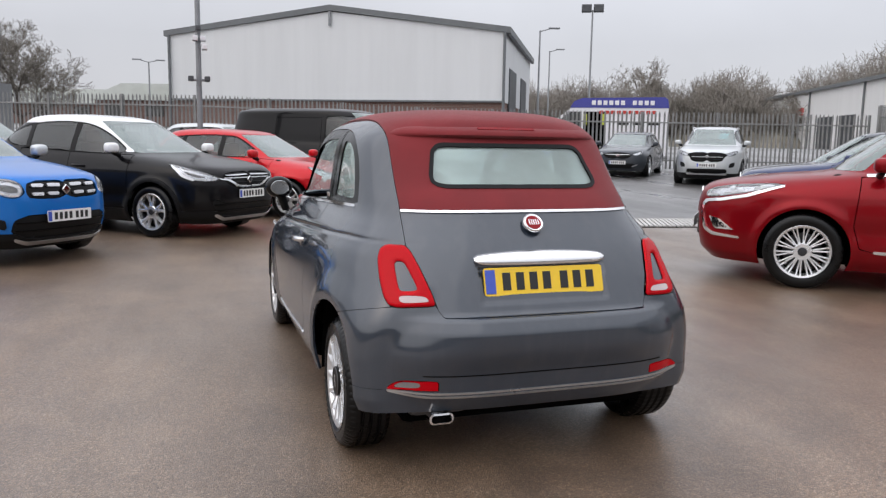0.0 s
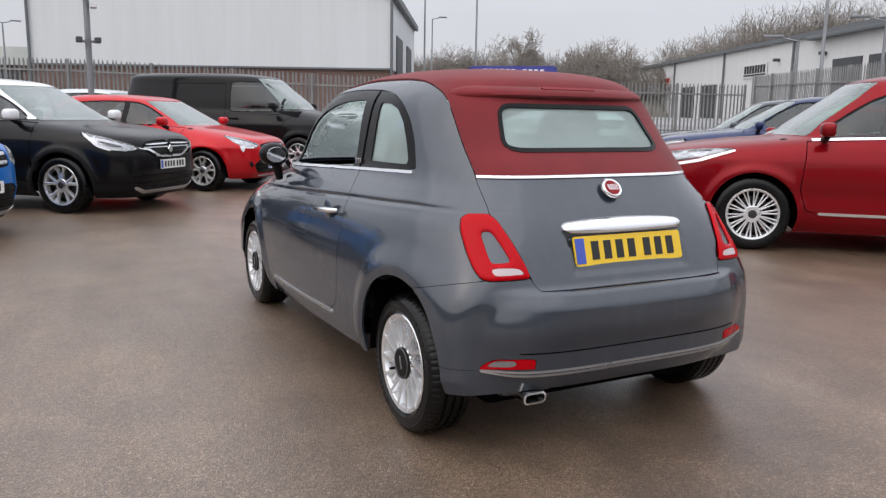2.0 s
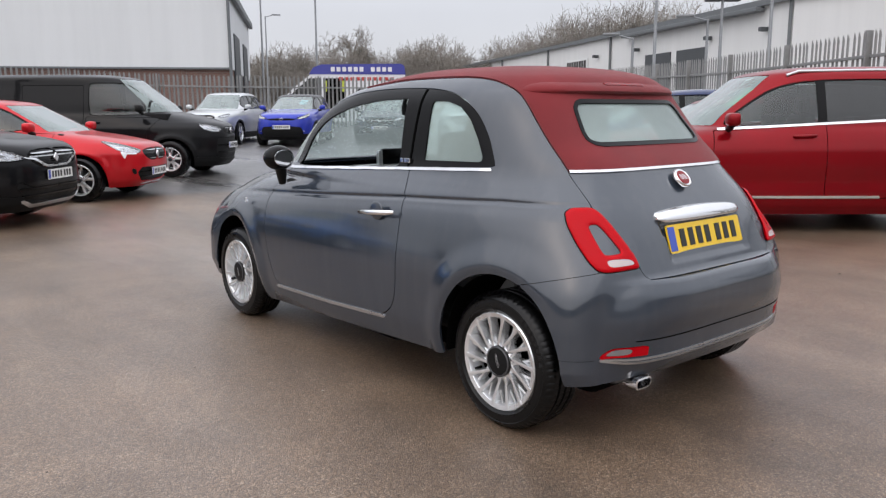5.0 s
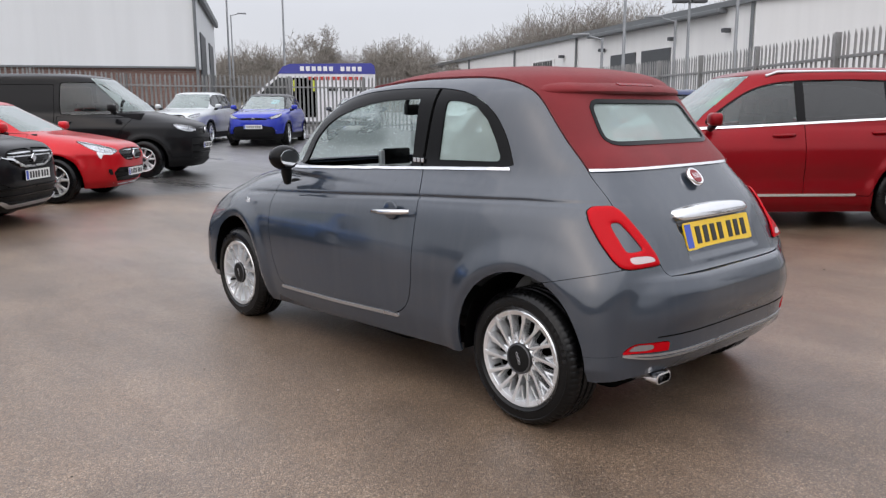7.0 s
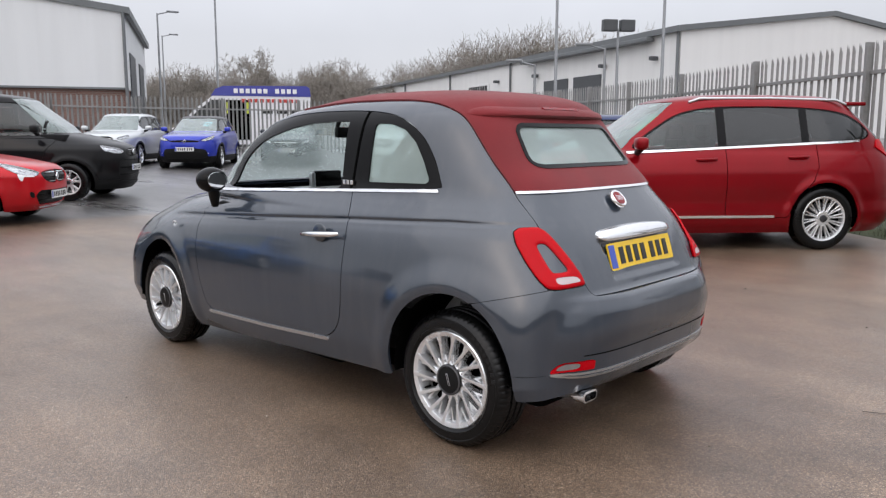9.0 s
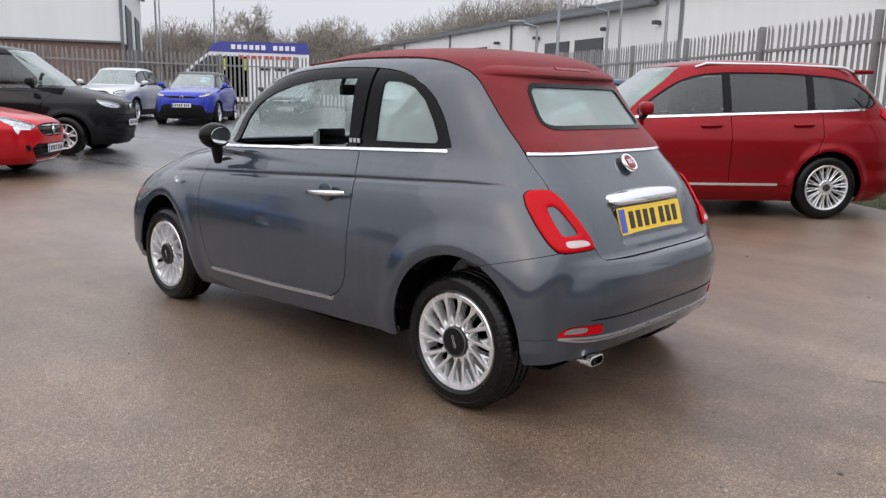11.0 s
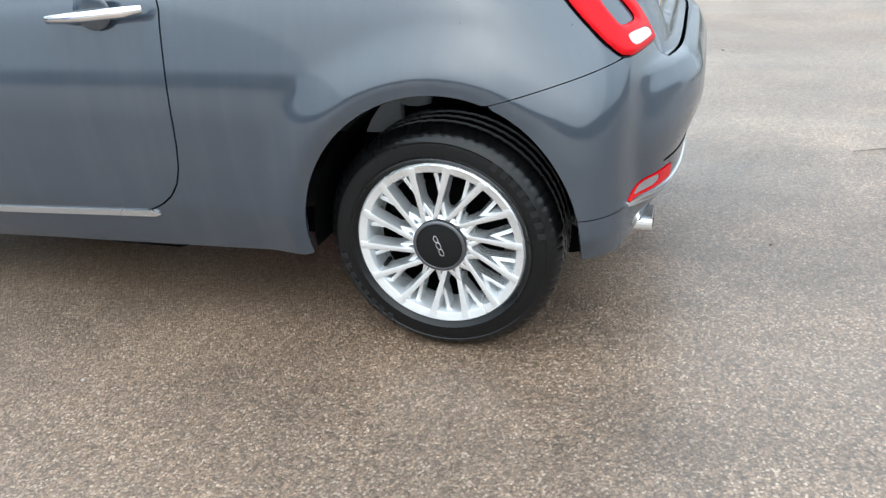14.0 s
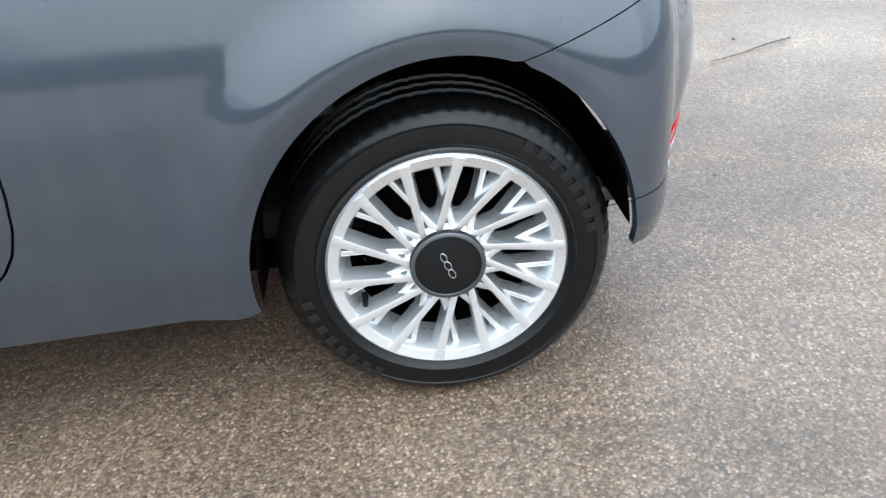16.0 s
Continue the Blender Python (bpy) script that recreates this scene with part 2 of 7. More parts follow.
    for tone_ in (trail_tone, damp_shade):
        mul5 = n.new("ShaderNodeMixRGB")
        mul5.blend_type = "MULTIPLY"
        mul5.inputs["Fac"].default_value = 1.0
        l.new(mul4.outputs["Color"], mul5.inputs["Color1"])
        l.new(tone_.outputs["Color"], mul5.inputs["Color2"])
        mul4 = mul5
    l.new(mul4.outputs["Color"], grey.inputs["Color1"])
    hs = n.new("ShaderNodeHueSaturation")
    hs.inputs["Saturation"].default_value, hs.inputs["Value"].default_value = 0.15, 0.62
    l.new(mul3.outputs["Color"], hs.inputs["Color"])
    l.new(hs.outputs["Color"], grey.inputs["Color2"])
    l.new(grey.outputs["Color"], b.inputs["Base Color"])
    wet = noise_node(n, l, 0.33, 7, 0.6)
    l.new(stretch.outputs[0], wet.inputs["Vector"])
    rr = ramp_node(n, l, wet.outputs["Fac"], [(0.33, 0.16), (0.42, 0.36), (0.62, 0.55)])
    l.new(rr.outputs["Color"], b.inputs["Roughness"])
    put(b, Specular_IOR_Level=0.5, Coat_Roughness=0.3)
    cr = ramp_node(n, l, wet.outputs["Fac"], [(0.31, 0.12), (0.38, 0.32), (0.6, 0.42)])
    l.new(cr.outputs["Color"], b.inputs["Coat Roughness"])
    cw = ramp_node(n, l, wet.outputs["Fac"], [(0.31, 0.95), (0.40, 0.75), (0.64, 0.6)])
    l.new(cw.outputs["Color"], b.inputs["Coat Weight"])
    bs = ramp_node(n, l, wet.outputs["Fac"], [(0.34, 0.25), (0.5, 1.0)])
    bp = n.new("ShaderNodeBump")
    bp.inputs["Distance"].default_value = 0.003
    l.new(bs.outputs["Color"], bp.inputs["Strength"])
    inv = n.new("ShaderNodeMath")
    inv.operation = "SUBTRACT"
    inv.inputs[0].default_value = 1.0
    l.new(vo.outputs["Distance"], inv.inputs[1])
    rough_top = n.new("ShaderNodeMath")
    rough_top.operation = "MULTIPLY_ADD"
    rough_top.inputs[1].default_value = 1.6
    l.new(clump.outputs["Fac"], rough_top.inputs[0])
    l.new(inv.outputs[0], rough_top.inputs[2])
    l.new(rough_top.outputs[0], bp.inputs["Height"])
    l.new(bp.outputs["Normal"], b.inputs["Normal"])
    return m


def brickwork():
    m, n, l, b = material("red_brick")
    tc = n.new("ShaderNodeTexCoord")
    mp = n.new("ShaderNodeMapping")
    mp.inputs["Rotation"].default_value = (radians(90), 0, 0)
    br = n.new("ShaderNodeTexBrick")
    br.inputs["Scale"].default_value = 1.0
    br.inputs["Brick Width"].default_value, br.inputs["Row Height"].default_value, br.inputs["Mortar Size"].default_value = 0.225, 0.075, 0.01
    br.inputs["Color1"].default_value, br.inputs["Color2"].default_value = (0.175, 0.082, 0.062, 1), (0.13, 0.066, 0.053, 1)
    br.inputs["Mortar"].default_value = (0.20, 0.18, 0.16, 1)
    l.new(tc.outputs["Object"], mp.inputs["Vector"])
    l.new(mp.outputs["Vector"], br.inputs["Vector"])
    l.new(br.outputs["Color"], b.inputs["Base Color"])
    put(b, Roughness=0.85)
    return m


def cladding(name, color, pitch=0.333, axis=0):
    """Ribbed sheet cladding with faint streaks of dirt."""
    m, n, l, b = material(name)
    tc = n.new("ShaderNodeTexCoord")
    mp = n.new("ShaderNodeMapping")
    mp.inputs["Scale"].default_value = (1.5, 1.5, 0.12)
    st = n.new("ShaderNodeTexNoise")
    st.inputs["Scale"].default_value, st.inputs["Detail"].default_value = 1.2, 6
    l.new(tc.outputs["Object"], mp.inputs["Vector"])
    l.new(mp.outputs["Vector"], st.inputs["Vector"])
    r = ramp_node(n, l, st.outputs["Fac"], [(0.3, tuple(c * 0.95 for c in color)), (0.65, color)])
    l.new(r.outputs["Color"], b.inputs["Base Color"])
    wv = n.new("ShaderNodeTexWave")
    wv.bands_direction = "XYZ"[axis]
    wv.inputs["Scale"].default_value = 1.0 / pitch / 3.14
    l.new(tc.outputs["Object"], wv.inputs["Vector"])
    bump_node(n, l, wv.outputs["Fac"], 0.25, 0.02, b)
    put(b, Roughness=0.5, Metallic=0.0)
    return m


def fabric(name, color):
    m, n, l, b = material(name)
    put(b, Roughness=0.9, Sheen_Weight=0.12, Sheen_Roughness=0.5)
    tc = n.new("ShaderNodeTexCoord")
    vo = n.new("ShaderNodeTexVoronoi")
    vo.inputs["Scale"].default_value = 420
    l.new(tc.outputs["Object"], vo.inputs["Vector"])
    wide = noise_node(n, l, 5, 5)
    r = ramp_node(n, l, wide.outputs["Fac"], [(0.3, tuple(c * 0.85 for c in color)), (0.7, tuple(c * 1.12 for c in color))])
    l.new(r.outputs["Color"], b.inputs["Base Color"])
    bump_node(n, l, vo.outputs["Distance"], 0.3, 0.0015, b)
    return m


def lamp_lens(name, color, trans=0.35):
    m, n, l, b = material(name)
    put(b, Base_Color=color, Roughness=0.15, Coat_Weight=0.15, Coat_Roughness=0.03, Transmission_Weight=trans, IOR=1.45, Specular_IOR_Level=0.06)
    tc = n.new("ShaderNodeTexCoord")
    wv = n.new("ShaderNodeTexWave")
    wv.inputs["Scale"].default_value = 60
    l.new(tc.outputs["Object"], wv.inputs["Vector"])
    bump_node(n, l, wv.outputs["Fac"], 0.15, 0.002, b)
    return m


M_TARMAC = tarmac()
M_GREY = car_paint("slate_grey_paint", (0.0255, 0.034, 0.048), 0.0, 0.4, 0.8, haze=0.055, streak=0.03, ior=1.74)
M_BLACKPAINT = car_paint("black_paint", (0.004, 0.004, 0.0048), 0.0, coat=0.45)
M_RED = car_paint("red_paint", (0.50, 0.008, 0.014), 0.3, coat=0.7)
M_DEEPRED = car_paint("deep_red_paint", (0.215, 0.0012, 0.005), 0.5, coat=0.45)
M_BLUE = car_paint("bright_blue_paint", (0.012, 0.15, 0.50), 0.3, coat=0.7)
M_NAVY = car_paint("navy_paint", (0.010, 0.022, 0.085), 0.3)
M_ROYAL = car_paint("royal_blue_paint", (0.022, 0.04, 0.38), 0.3)
M_SILVER = car_paint("silver_paint", (0.55, 0.57, 0.58), 0.6)
M_WHITEPAINT = car_paint("white_paint", (0.8, 0.8, 0.8), 0.0)
M_GUN = car_paint("gunmetal_paint", (0.055, 0.062, 0.072), 0.4)
M_GLOSSBLACK = plain("gloss_black_trim", (0.003, 0.003, 0.0033), 0.2, spec=0.16)
M_PLASTIC = plain("black_plastic", (0.007, 0.007, 0.0073), 0.5, scale=200, bump=0.15, dist=0.001, spec=0.2)
M_RUBBER = plain("tyre_rubber", (0.0026, 0.0026, 0.0028), 0.30, scale=90, vary=0.3, bump=0.25, dist=0.001, spec=0.28)
M_RUBBERDUSTY = plain("dusty_rubber", (0.0085, 0.0085, 0.009), 0.5, scale=90, vary=0.4, bump=0.3, dist=0.001, spec=0.3)
M_GREYMETAL = plain("dull_grey_metal", (0.10, 0.10, 0.105), 0.35, 0.6, vary=0.05)
# black parts and joints, taken near black so arches and undersides hold their shade
M_DARK = plain("shade_black", (0.0025, 0.0025, 0.0025), 0.9, spec=0.02)
M_ALLOY = plain("silver_alloy", (0.80, 0.81, 0.82), 0.27, 0.82, scale=20, vary=0.06)
M_ALLOYDARK = plain("dark_alloy", (0.05, 0.05, 0.055), 0.4, 0.6)
M_CHROME = plain("chrome", (0.82, 0.82, 0.83), 0.08, 1.0, vary=0.03)
M_SATIN = plain("satin_silver_trim", (0.6, 0.6, 0.61), 0.3, 0.9, vary=0.05)
M_FABRIC = fabric("red_canvas", (0.165, 0.010, 0.013))
M_LENSRED = lamp_lens("red_lens", (0.46, 0.0015, 0.006), 0.0)
M_LENSDARK = lamp_lens("dark_red_lens", (0.19, 0.004, 0.007), 0.0)
M_LENSPALE = lamp_lens("pale_lens", (0.62, 0.54, 0.54), 0.1)
M_LENSGREY = plain("grey_lens", (0.20, 0.19, 0.19), 0.2, coat=0.5, vary=0.2)
M_LED = plain("white_light_strip", (0.85, 0.86, 0.88), 0.3, coat=0.4, vary=0.02)
M_LENSCLEAR = lamp_lens("clear_lens", (0.80, 0.82, 0.84), 0.85)
M_REFLECTOR = plain("lamp_reflector", (0.70, 0.71, 0.73), 0.25, 0.8)
M_PLATEY = plain("yellow_plate", (0.80, 0.52, 0.01), 0.35, coat=0.3, vary=0.04)
M_PLATEW = plain("white_plate", (0.78, 0.78, 0.76), 0.35, coat=0.3, vary=0.04)
M_BLUEBAND = plain("blue_band", (0.05, 0.09, 0.45), 0.35)
M_INK = plain("black_ink", (0.01, 0.01, 0.01), 0.4)
M_GLASSMIST = glass("misted_glass", (0.72, 0.86, 0.83), 0.40, gloss=0.6)
M_GLASSRAIN = glass("rain_spotted_glass", (0.76, 0.84, 0.82), 0.36, 0.62, through=0.65)
M_GLASSTINT = glass("tinted_glass", (0.30, 0.34, 0.34), 0.02)
M_GLASSDARK = glass("privacy_glass", (0.05, 0.055, 0.06), 0.01)
# the 0.30 pale film stands for sky reflected in parked windscreens
M_GLASSCAR = glass("windscreen_glass", (0.55, 0.63, 0.60), 0.30)
M_MIRROR = plain("mirror_glass", (0.50, 0.51, 0.52), 0.02, 1.0, vary=0.01)
M_CREAM = plain("ivory_leather", (0.62, 0.58, 0.5), 0.55, scale=60, bump=0.1)
M_TRIM = plain("dark_interior", (0.012, 0.012, 0.013), 0.8, spec=0.2)
M_GREYTRIM = plain("grey_interior", (0.30, 0.30, 0.305), 0.6)
M_BRICK = brickwork()
M_CLAD = cladding("white_cladding", (0.66, 0.675, 0.68))
M_CLADR = cladding("pale_cladding", (0.70, 0.70, 0.69))
M_ROOFMETAL = plain("grey_roof_trim", (0.14, 0.15, 0.155), 0.5, 0.2, scale=3)
M_ROOFPALE = plain("pale_sheet_roof", (0.55, 0.58, 0.54), 0.6, scale=2, vary=0.1)
M_GALV = plain("weathered_galvanised_steel", (0.27, 0.27, 0.265), 0.55, 0.45, scale=12, vary=0.25)
M_POLE = plain("grey_painted_steel", (0.24, 0.25, 0.26), 0.45, 0.4, scale=8, vary=0.15)
M_DOOR = plain("dark_shutter", (0.06, 0.065, 0.07), 0.5, scale=4)
M_BARK = plain("winter_bark", (0.13, 0.11, 0.095), 0.9, scale=6, vary=0.3)
# twigs and undergrowth are paled, with the haze of distance in their colour
M_TWIG = plain("hazy_winter_twigs", (0.21, 0.19, 0.165), 0.9, scale=0.4, vary=0.35)
M_HEDGE = plain("hazy_winter_undergrowth", (0.20, 0.185, 0.15), 0.95, scale=0.5, vary=0.45)
M_GRASS = plain("rough_grass", (0.045, 0.056, 0.022), 0.9, scale=5, vary=0.4)
M_CONCRETE = plain("concrete", (0.34, 0.33, 0.31), 0.8, scale=14, vary=0.15, bump=0.2)
M_PALECONCRETE = plain("pale_concrete", (0.50, 0.49, 0.47), 0.7, scale=14, vary=0.12, bump=0.2)
M_VANBLUE = plain("van_blue_vinyl", (0.03, 0.035, 0.27), 0.4, coat=0.5)
M_VANWHITE = plain("van_white_panel", (0.72, 0.72, 0.74), 0.4, coat=0.5)
M_SIGNRED = plain("red_sign", (0.5, 0.04, 0.03), 0.5)
M_YELLOWGREEN = plain("fluorescent_yellow_panel", (0.5, 0.55, 0.06), 0.5)
M_GREENSHEET = plain("green_sheet", (0.02, 0.55, 0.20), 0.5)
M_CYANSHEET = plain("cyan_sheet", (0.03, 0.50, 0.62), 0.5)
M_LIGHT = plain("lamp_glass", (0.55, 0.56, 0.56), 0.2)


# ---------------------------------------------------------------- mesh helpers
def link_mesh(name, bm, mat, smooth=None):
    me = bpy.data.meshes.new(name)
    bm.to_mesh(me)
    bm.free()
    me.materials.append(mat)
    if smooth is not None:
        me.shade_smooth()
        me.set_sharp_from_angle(angle=radians(smooth))
    return me


def part(name, bm, mat, parent, label="", smooth=None, at=None):
    """One bmesh, or mesh, as one object under a thing or a part."""
    me = bm if isinstance(bm, bpy.types.Mesh) else link_mesh(name, bm, mat, smooth)
    ob = new(name, me)
    ob.parent = parent
    if at is not None:
        ob.matrix_basis = at
    return tagged(ob, label)


def thing(name, label, category, m=None, group="", kind=""):
    ob = new(name)
    ob.empty_display_size = 0.1
    if m is not None:
        ob.matrix_basis = m
    return tagged(ob, label, category, group, kind)


def box(bm, c, s, bevel=0.0, m=None):
    """A box of size s round the centre c."""
    r = bmesh.ops.create_cube(bm, size=1.0)
    vs = r["verts"]
    bmesh.ops.scale(bm, vec=s, verts=vs)
    bmesh.ops.translate(bm, vec=c, verts=vs)
    if bevel:
        es = list({e for v in vs for e in v.link_edges})
        out = bmesh.ops.bevel(bm, geom=es, offset=bevel, segments=2, affect="EDGES", profile=0.6)
        vs = list({v for f in out["faces"] for v in f.verts} | {v for v in vs if v.is_valid})
    if m is not None:
        bmesh.ops.transform(bm, matrix=m, verts=vs)
    return vs


def boxm(*args, **kw):
    bm = bmesh.new()
    box(bm, *args, **kw)
    return bm


def tube(bm, pts, radii, seg=8, cap=True):
    """A round bar through the points, with a radius at each."""
    pts = [Vector(p) for p in pts]
    if not isinstance(radii, (list, tuple)):
        radii = [radii] * len(pts)
    rings, up = [], None
    for k, p in enumerate(pts):
        d = (pts[min(k + 1, len(pts) - 1)] - pts[max(k - 1, 0)]).normalized()
        if up is None:
            up = d.orthogonal().normalized()
        up = (up - d * up.dot(d)).normalized()
        side = d.cross(up)
        rings.append([bm.verts.new(p + radii[k] * (math.cos(a) * up + math.sin(a) * side)) for a in (2 * math.pi * i / seg for i in range(seg))])
    for a, b in zip(rings, rings[1:]):
        for i in range(seg):
            bm.faces.new((a[i], a[(i + 1) % seg], b[(i + 1) % seg], b[i]))
    if cap:
        bm.faces.new(rings[0][::-1])
        bm.faces.new(rings[-1])


def lathe(bm, profile, seg=64, axis="x", shape=None):
    """Turns a profile of (radius, place along the axis) round that axis."""
    rows = []
    for j, (r, a) in enumerate(profile):
        row = []
        for i in range(seg):
            t = 2 * math.pi * i / seg
            rr = r + (shape(j, i) if shape else 0)
            c, s = rr * math.cos(t), rr * math.sin(t)
            row.append(bm.verts.new({"x": (a, c, s), "y": (s, a, c), "z": (c, s, a)}[axis]))
        rows.append(row)
    for a, b in zip(rows, rows[1:]):
        for i in range(seg):
            bm.faces.new((a[i], a[(i + 1) % seg], b[(i + 1) % seg], b[i]))
    return rows


def prism(bm, outline, depth, m=None):
    """A flat outline in x and z, thickened along y."""
    a = [bm.verts.new((x, 0, z)) for x, z in outline]
    b = [bm.verts.new((x, depth, z)) for x, z in outline]
    bm.faces.new(a)
    bm.faces.new(b[::-1])
    for i in range(len(a)):
        j = (i + 1) % len(a)
        bm.faces.new((a[j], a[i], b[i], b[j]))
    if m is not None:
        bmesh.ops.transform(bm, matrix=m, verts=a + b)
    bmesh.ops.recalc_face_normals(bm, faces=list({f for v in a + b for f in v.link_faces}))


def rounded(w, h, r, seg=5):
    out = []
    for cx, cz, a0 in ((w / 2 - r, h / 2 - r, 0), (-w / 2 + r, h / 2 - r, 90), (-w / 2 + r, -h / 2 + r, 180), (w / 2 - r, -h / 2 + r, 270)):
        for k in range(seg + 1):
            a = radians(a0 + 90 * k / seg)
            out.append((cx + r * math.cos(a), cz + r * math.sin(a)))
    return out


# ---------------------------------------------------------------- body shells
def smooth_rows(rows, step):
    """Rows of a table, eased into one another by a cubic, about step apart."""
    t = np.array(rows, float)
    d = np.abs(np.diff(t[:, :4], axis=0)) * np.array([1, 1, 1, 0.6])
    s = np.r_[0, np.cumsum(d.max(axis=1) + 1e-6)]
    m = np.zeros_like(t)
    h = np.diff(s)[:, None]
    sl = np.diff(t, axis=0) / h
    m[1:-1] = np.where(sl[1:] * sl[:-1] > 0, 2 * sl[1:] * sl[:-1] / (sl[1:] + sl[:-1] + 1e-12 * np.sign(sl[1:])), 0)
    m[0], m[-1] = sl[0], sl[-1]
    q = np.linspace(0, s[-1], int(s[-1] / step) + 2)
    k = np.clip(np.searchsorted(s, q) - 1, 0, len(s) - 2)
    u = ((q - s[k]) / (s[k + 1] - s[k]))[:, None]
    hh = (s[k + 1] - s[k])[:, None]
    return (2 * u**3 - 3 * u**2 + 1) * t[k] + (u**3 - 2 * u**2 + u) * hh * m[k] + (-2 * u**3 + 3 * u**2) * t[k + 1] + (u**3 - u**2) * hh * m[k + 1]


def shell(rows, yc, step, count):
    """A closed skin out of level rings; a row is height, half width, rear end, front end, and how square the rear and front corners are."""
    t = smooth_rows(rows, step)
    th = np.linspace(0, math.pi / 2, 400)
    out = np.zeros((len(t), 4 * count, 3))
    for i, (z, w, yr, yf, nr, nf) in enumerate(t):
        halves = []
        for L, n, sgn in ((yc - yr, nr, -1), (yf - yc, nf, 1)):
            x, y = w * np.cos(th) ** (2 / n), L * np.sin(th) ** (2 / n)
            s = np.r_[0, np.cumsum(np.hypot(np.diff(x), np.diff(y)))]
            q = np.linspace(0, s[-1], count + 1)
            halves.append((np.interp(q, s, x), yc + sgn * np.interp(q, s, y)))
        (xr, yr_), (xf, yf_) = halves
        x = np.r_[xr, xf[1:]] if False else np.r_[xr[::-1], xf[1:]]
        y = np.r_[yr_[::-1], yf_[1:]]
        x, y = np.r_[x[:-1], -x[::-1][:-1]], np.r_[y[:-1], y[::-1][:-1]]
        out[i, :, 0], out[i, :, 1], out[i, :, 2] = x, y, z
    return out


def sd(py, pz, pts):
    """Signed distance to a polygon, negative inside."""
    d = np.full(np.shape(py), 1e9)
    inside = np.zeros(np.shape(py), bool)
    n = len(pts)
    for k in range(n):
        (ax, ay), (bx, by) = pts[k], pts[(k + 1) % n]
        ex, ey = bx - ax, by - ay
        wx, wy = py - ax, pz - ay
        q = np.clip((wx * ex + wy * ey) / (ex * ex + ey * ey + 1e-12), 0, 1)
        d = np.minimum(d, (wx - ex * q) ** 2 + (wy - ey * q) ** 2)
        cross = ((ay <= pz) & (by > pz)) | ((by <= pz) & (ay > pz))
        with np.errstate(divide="ignore", invalid="ignore"):
            xi = ax + (pz - ay) * ex / (ey if ey else 1e-12)
        inside ^= cross & (py < xi)
    return np.where(inside, -1, 1) * np.sqrt(d)


def soft(pts, n=2, cut=0.22):
    """The outline with its corners cut and rounded."""
    for _ in range(n):
        out = []
        for (ax, ay), (bx, by) in zip(pts, pts[1:] + pts[:1]):
            out += [(ax + (bx - ax) * cut, ay + (by - ay) * cut), (bx + (ax - bx) * cut, by + (ay - by) * cut)]
        pts = out
    return pts


def panel(P, g, lift=0.0, rim=0.012):
    """The piece of the skin P where g is below zero, cut exactly along its edge, with a folded rim; as a mesh."""
    nv, nu = P.shape[:2]
    g = np.where(np.abs(g) < 1e-7, 1e-7, g)
    ins = g < 0
    nj = (np.arange(nu) + 1) % nu
    cnt = ins[:-1].astype(int) + ins[1:] + ins[:-1][:, nj] + ins[1:][:, nj]
    verts, index, faces = [], {}, []

    def vid(i, j):
        k = (i, j)
        if k not in index:
            index[k] = len(verts)
            verts.append(P[i, j])
        return index[k]

    def cut(a, b):
        k = (a, b) if a < b else (b, a)
        if k not in index:
            ga, gb = g[k[0]], g[k[1]]
            t = ga / (ga - gb)
            index[k] = len(verts)
            verts.append(P[k[0]] * (1 - t) + P[k[1]] * t)
        return index[k]

    for i, j in zip(*np.nonzero(cnt == 4)):
        j2 = nj[j]
        faces.append((vid(i, j), vid(i, j2), vid(i + 1, j2), vid(i + 1, j)))
    for i, j in zip(*np.nonzero((cnt > 0) & (cnt < 4))):
        j2 = nj[j]
        ring = [(i, j), (i, j2), (i + 1, j2), (i + 1, j)]
        poly = []
        for a, b in zip(ring, ring[1:] + ring[:1]):
            if ins[a]:
                poly.append(vid(*a))
            if ins[a] != ins[b]:
                poly.append(cut((int(a[0]), int(a[1])), (int(b[0]), int(b[1]))))
        if len(poly) > 2:
            faces.append(tuple(poly))
    if not faces:
        return None
    V = np.array(verts)
    N = np.zeros_like(V)
    edges = {}
    for f in faces:
        p = V[list(f)]
        nrm = np.cross(p[2 % len(f)] - p[0], p[-1] - p[1])
        for a in f:
            N[a] += nrm
        for a, b in zip(f, f[1:] + f[:1]):
            edges[(a, b)] = True
    N /= np.linalg.norm(N, axis=1, keepdims=True) + 1e-12
    V = V + N * lift
    allv, allf = list(map(tuple, V)), list(faces)
    if rim:
        dup = {}
        for a, b in edges:
            if (b, a) not in edges:
                for c in (a, b):
                    if c not in dup:
                        dup[c] = len(allv)
                        allv.append(tuple(V[c]))
                        allv.append(tuple(V[c] - N[c] * (rim + lift)))
                allf.append((dup[b], dup[a], dup[a] + 1, dup[b] + 1))
    me = bpy.data.meshes.new("panel")
    me.from_pydata(allv, [], allf)
    me.validate()
    me.shade_smooth()
    return me


def skin(name, P, g, mat, parent, label="", lift=0.0, rim=0.012):
    me = panel(P, g, lift, rim)
    if me is None:
        return None
    me.materials.append(mat)
    me.name = name
    ob = new(name, me)
    ob.parent = parent
    return tagged(ob, label)


def both(*gs):
    """Inside all of them."""
    out = gs[0]
    for x in gs[1:]:
        out = np.maximum(out, x)
    return out


def without(g, *gs, gap=0.0):
    for x in gs:
        g = np.maximum(g, gap - x)
    return g


def either(*gs):
    out = gs[0]
    for x in gs[1:]:
        out = np.minimum(out, x)
    return out


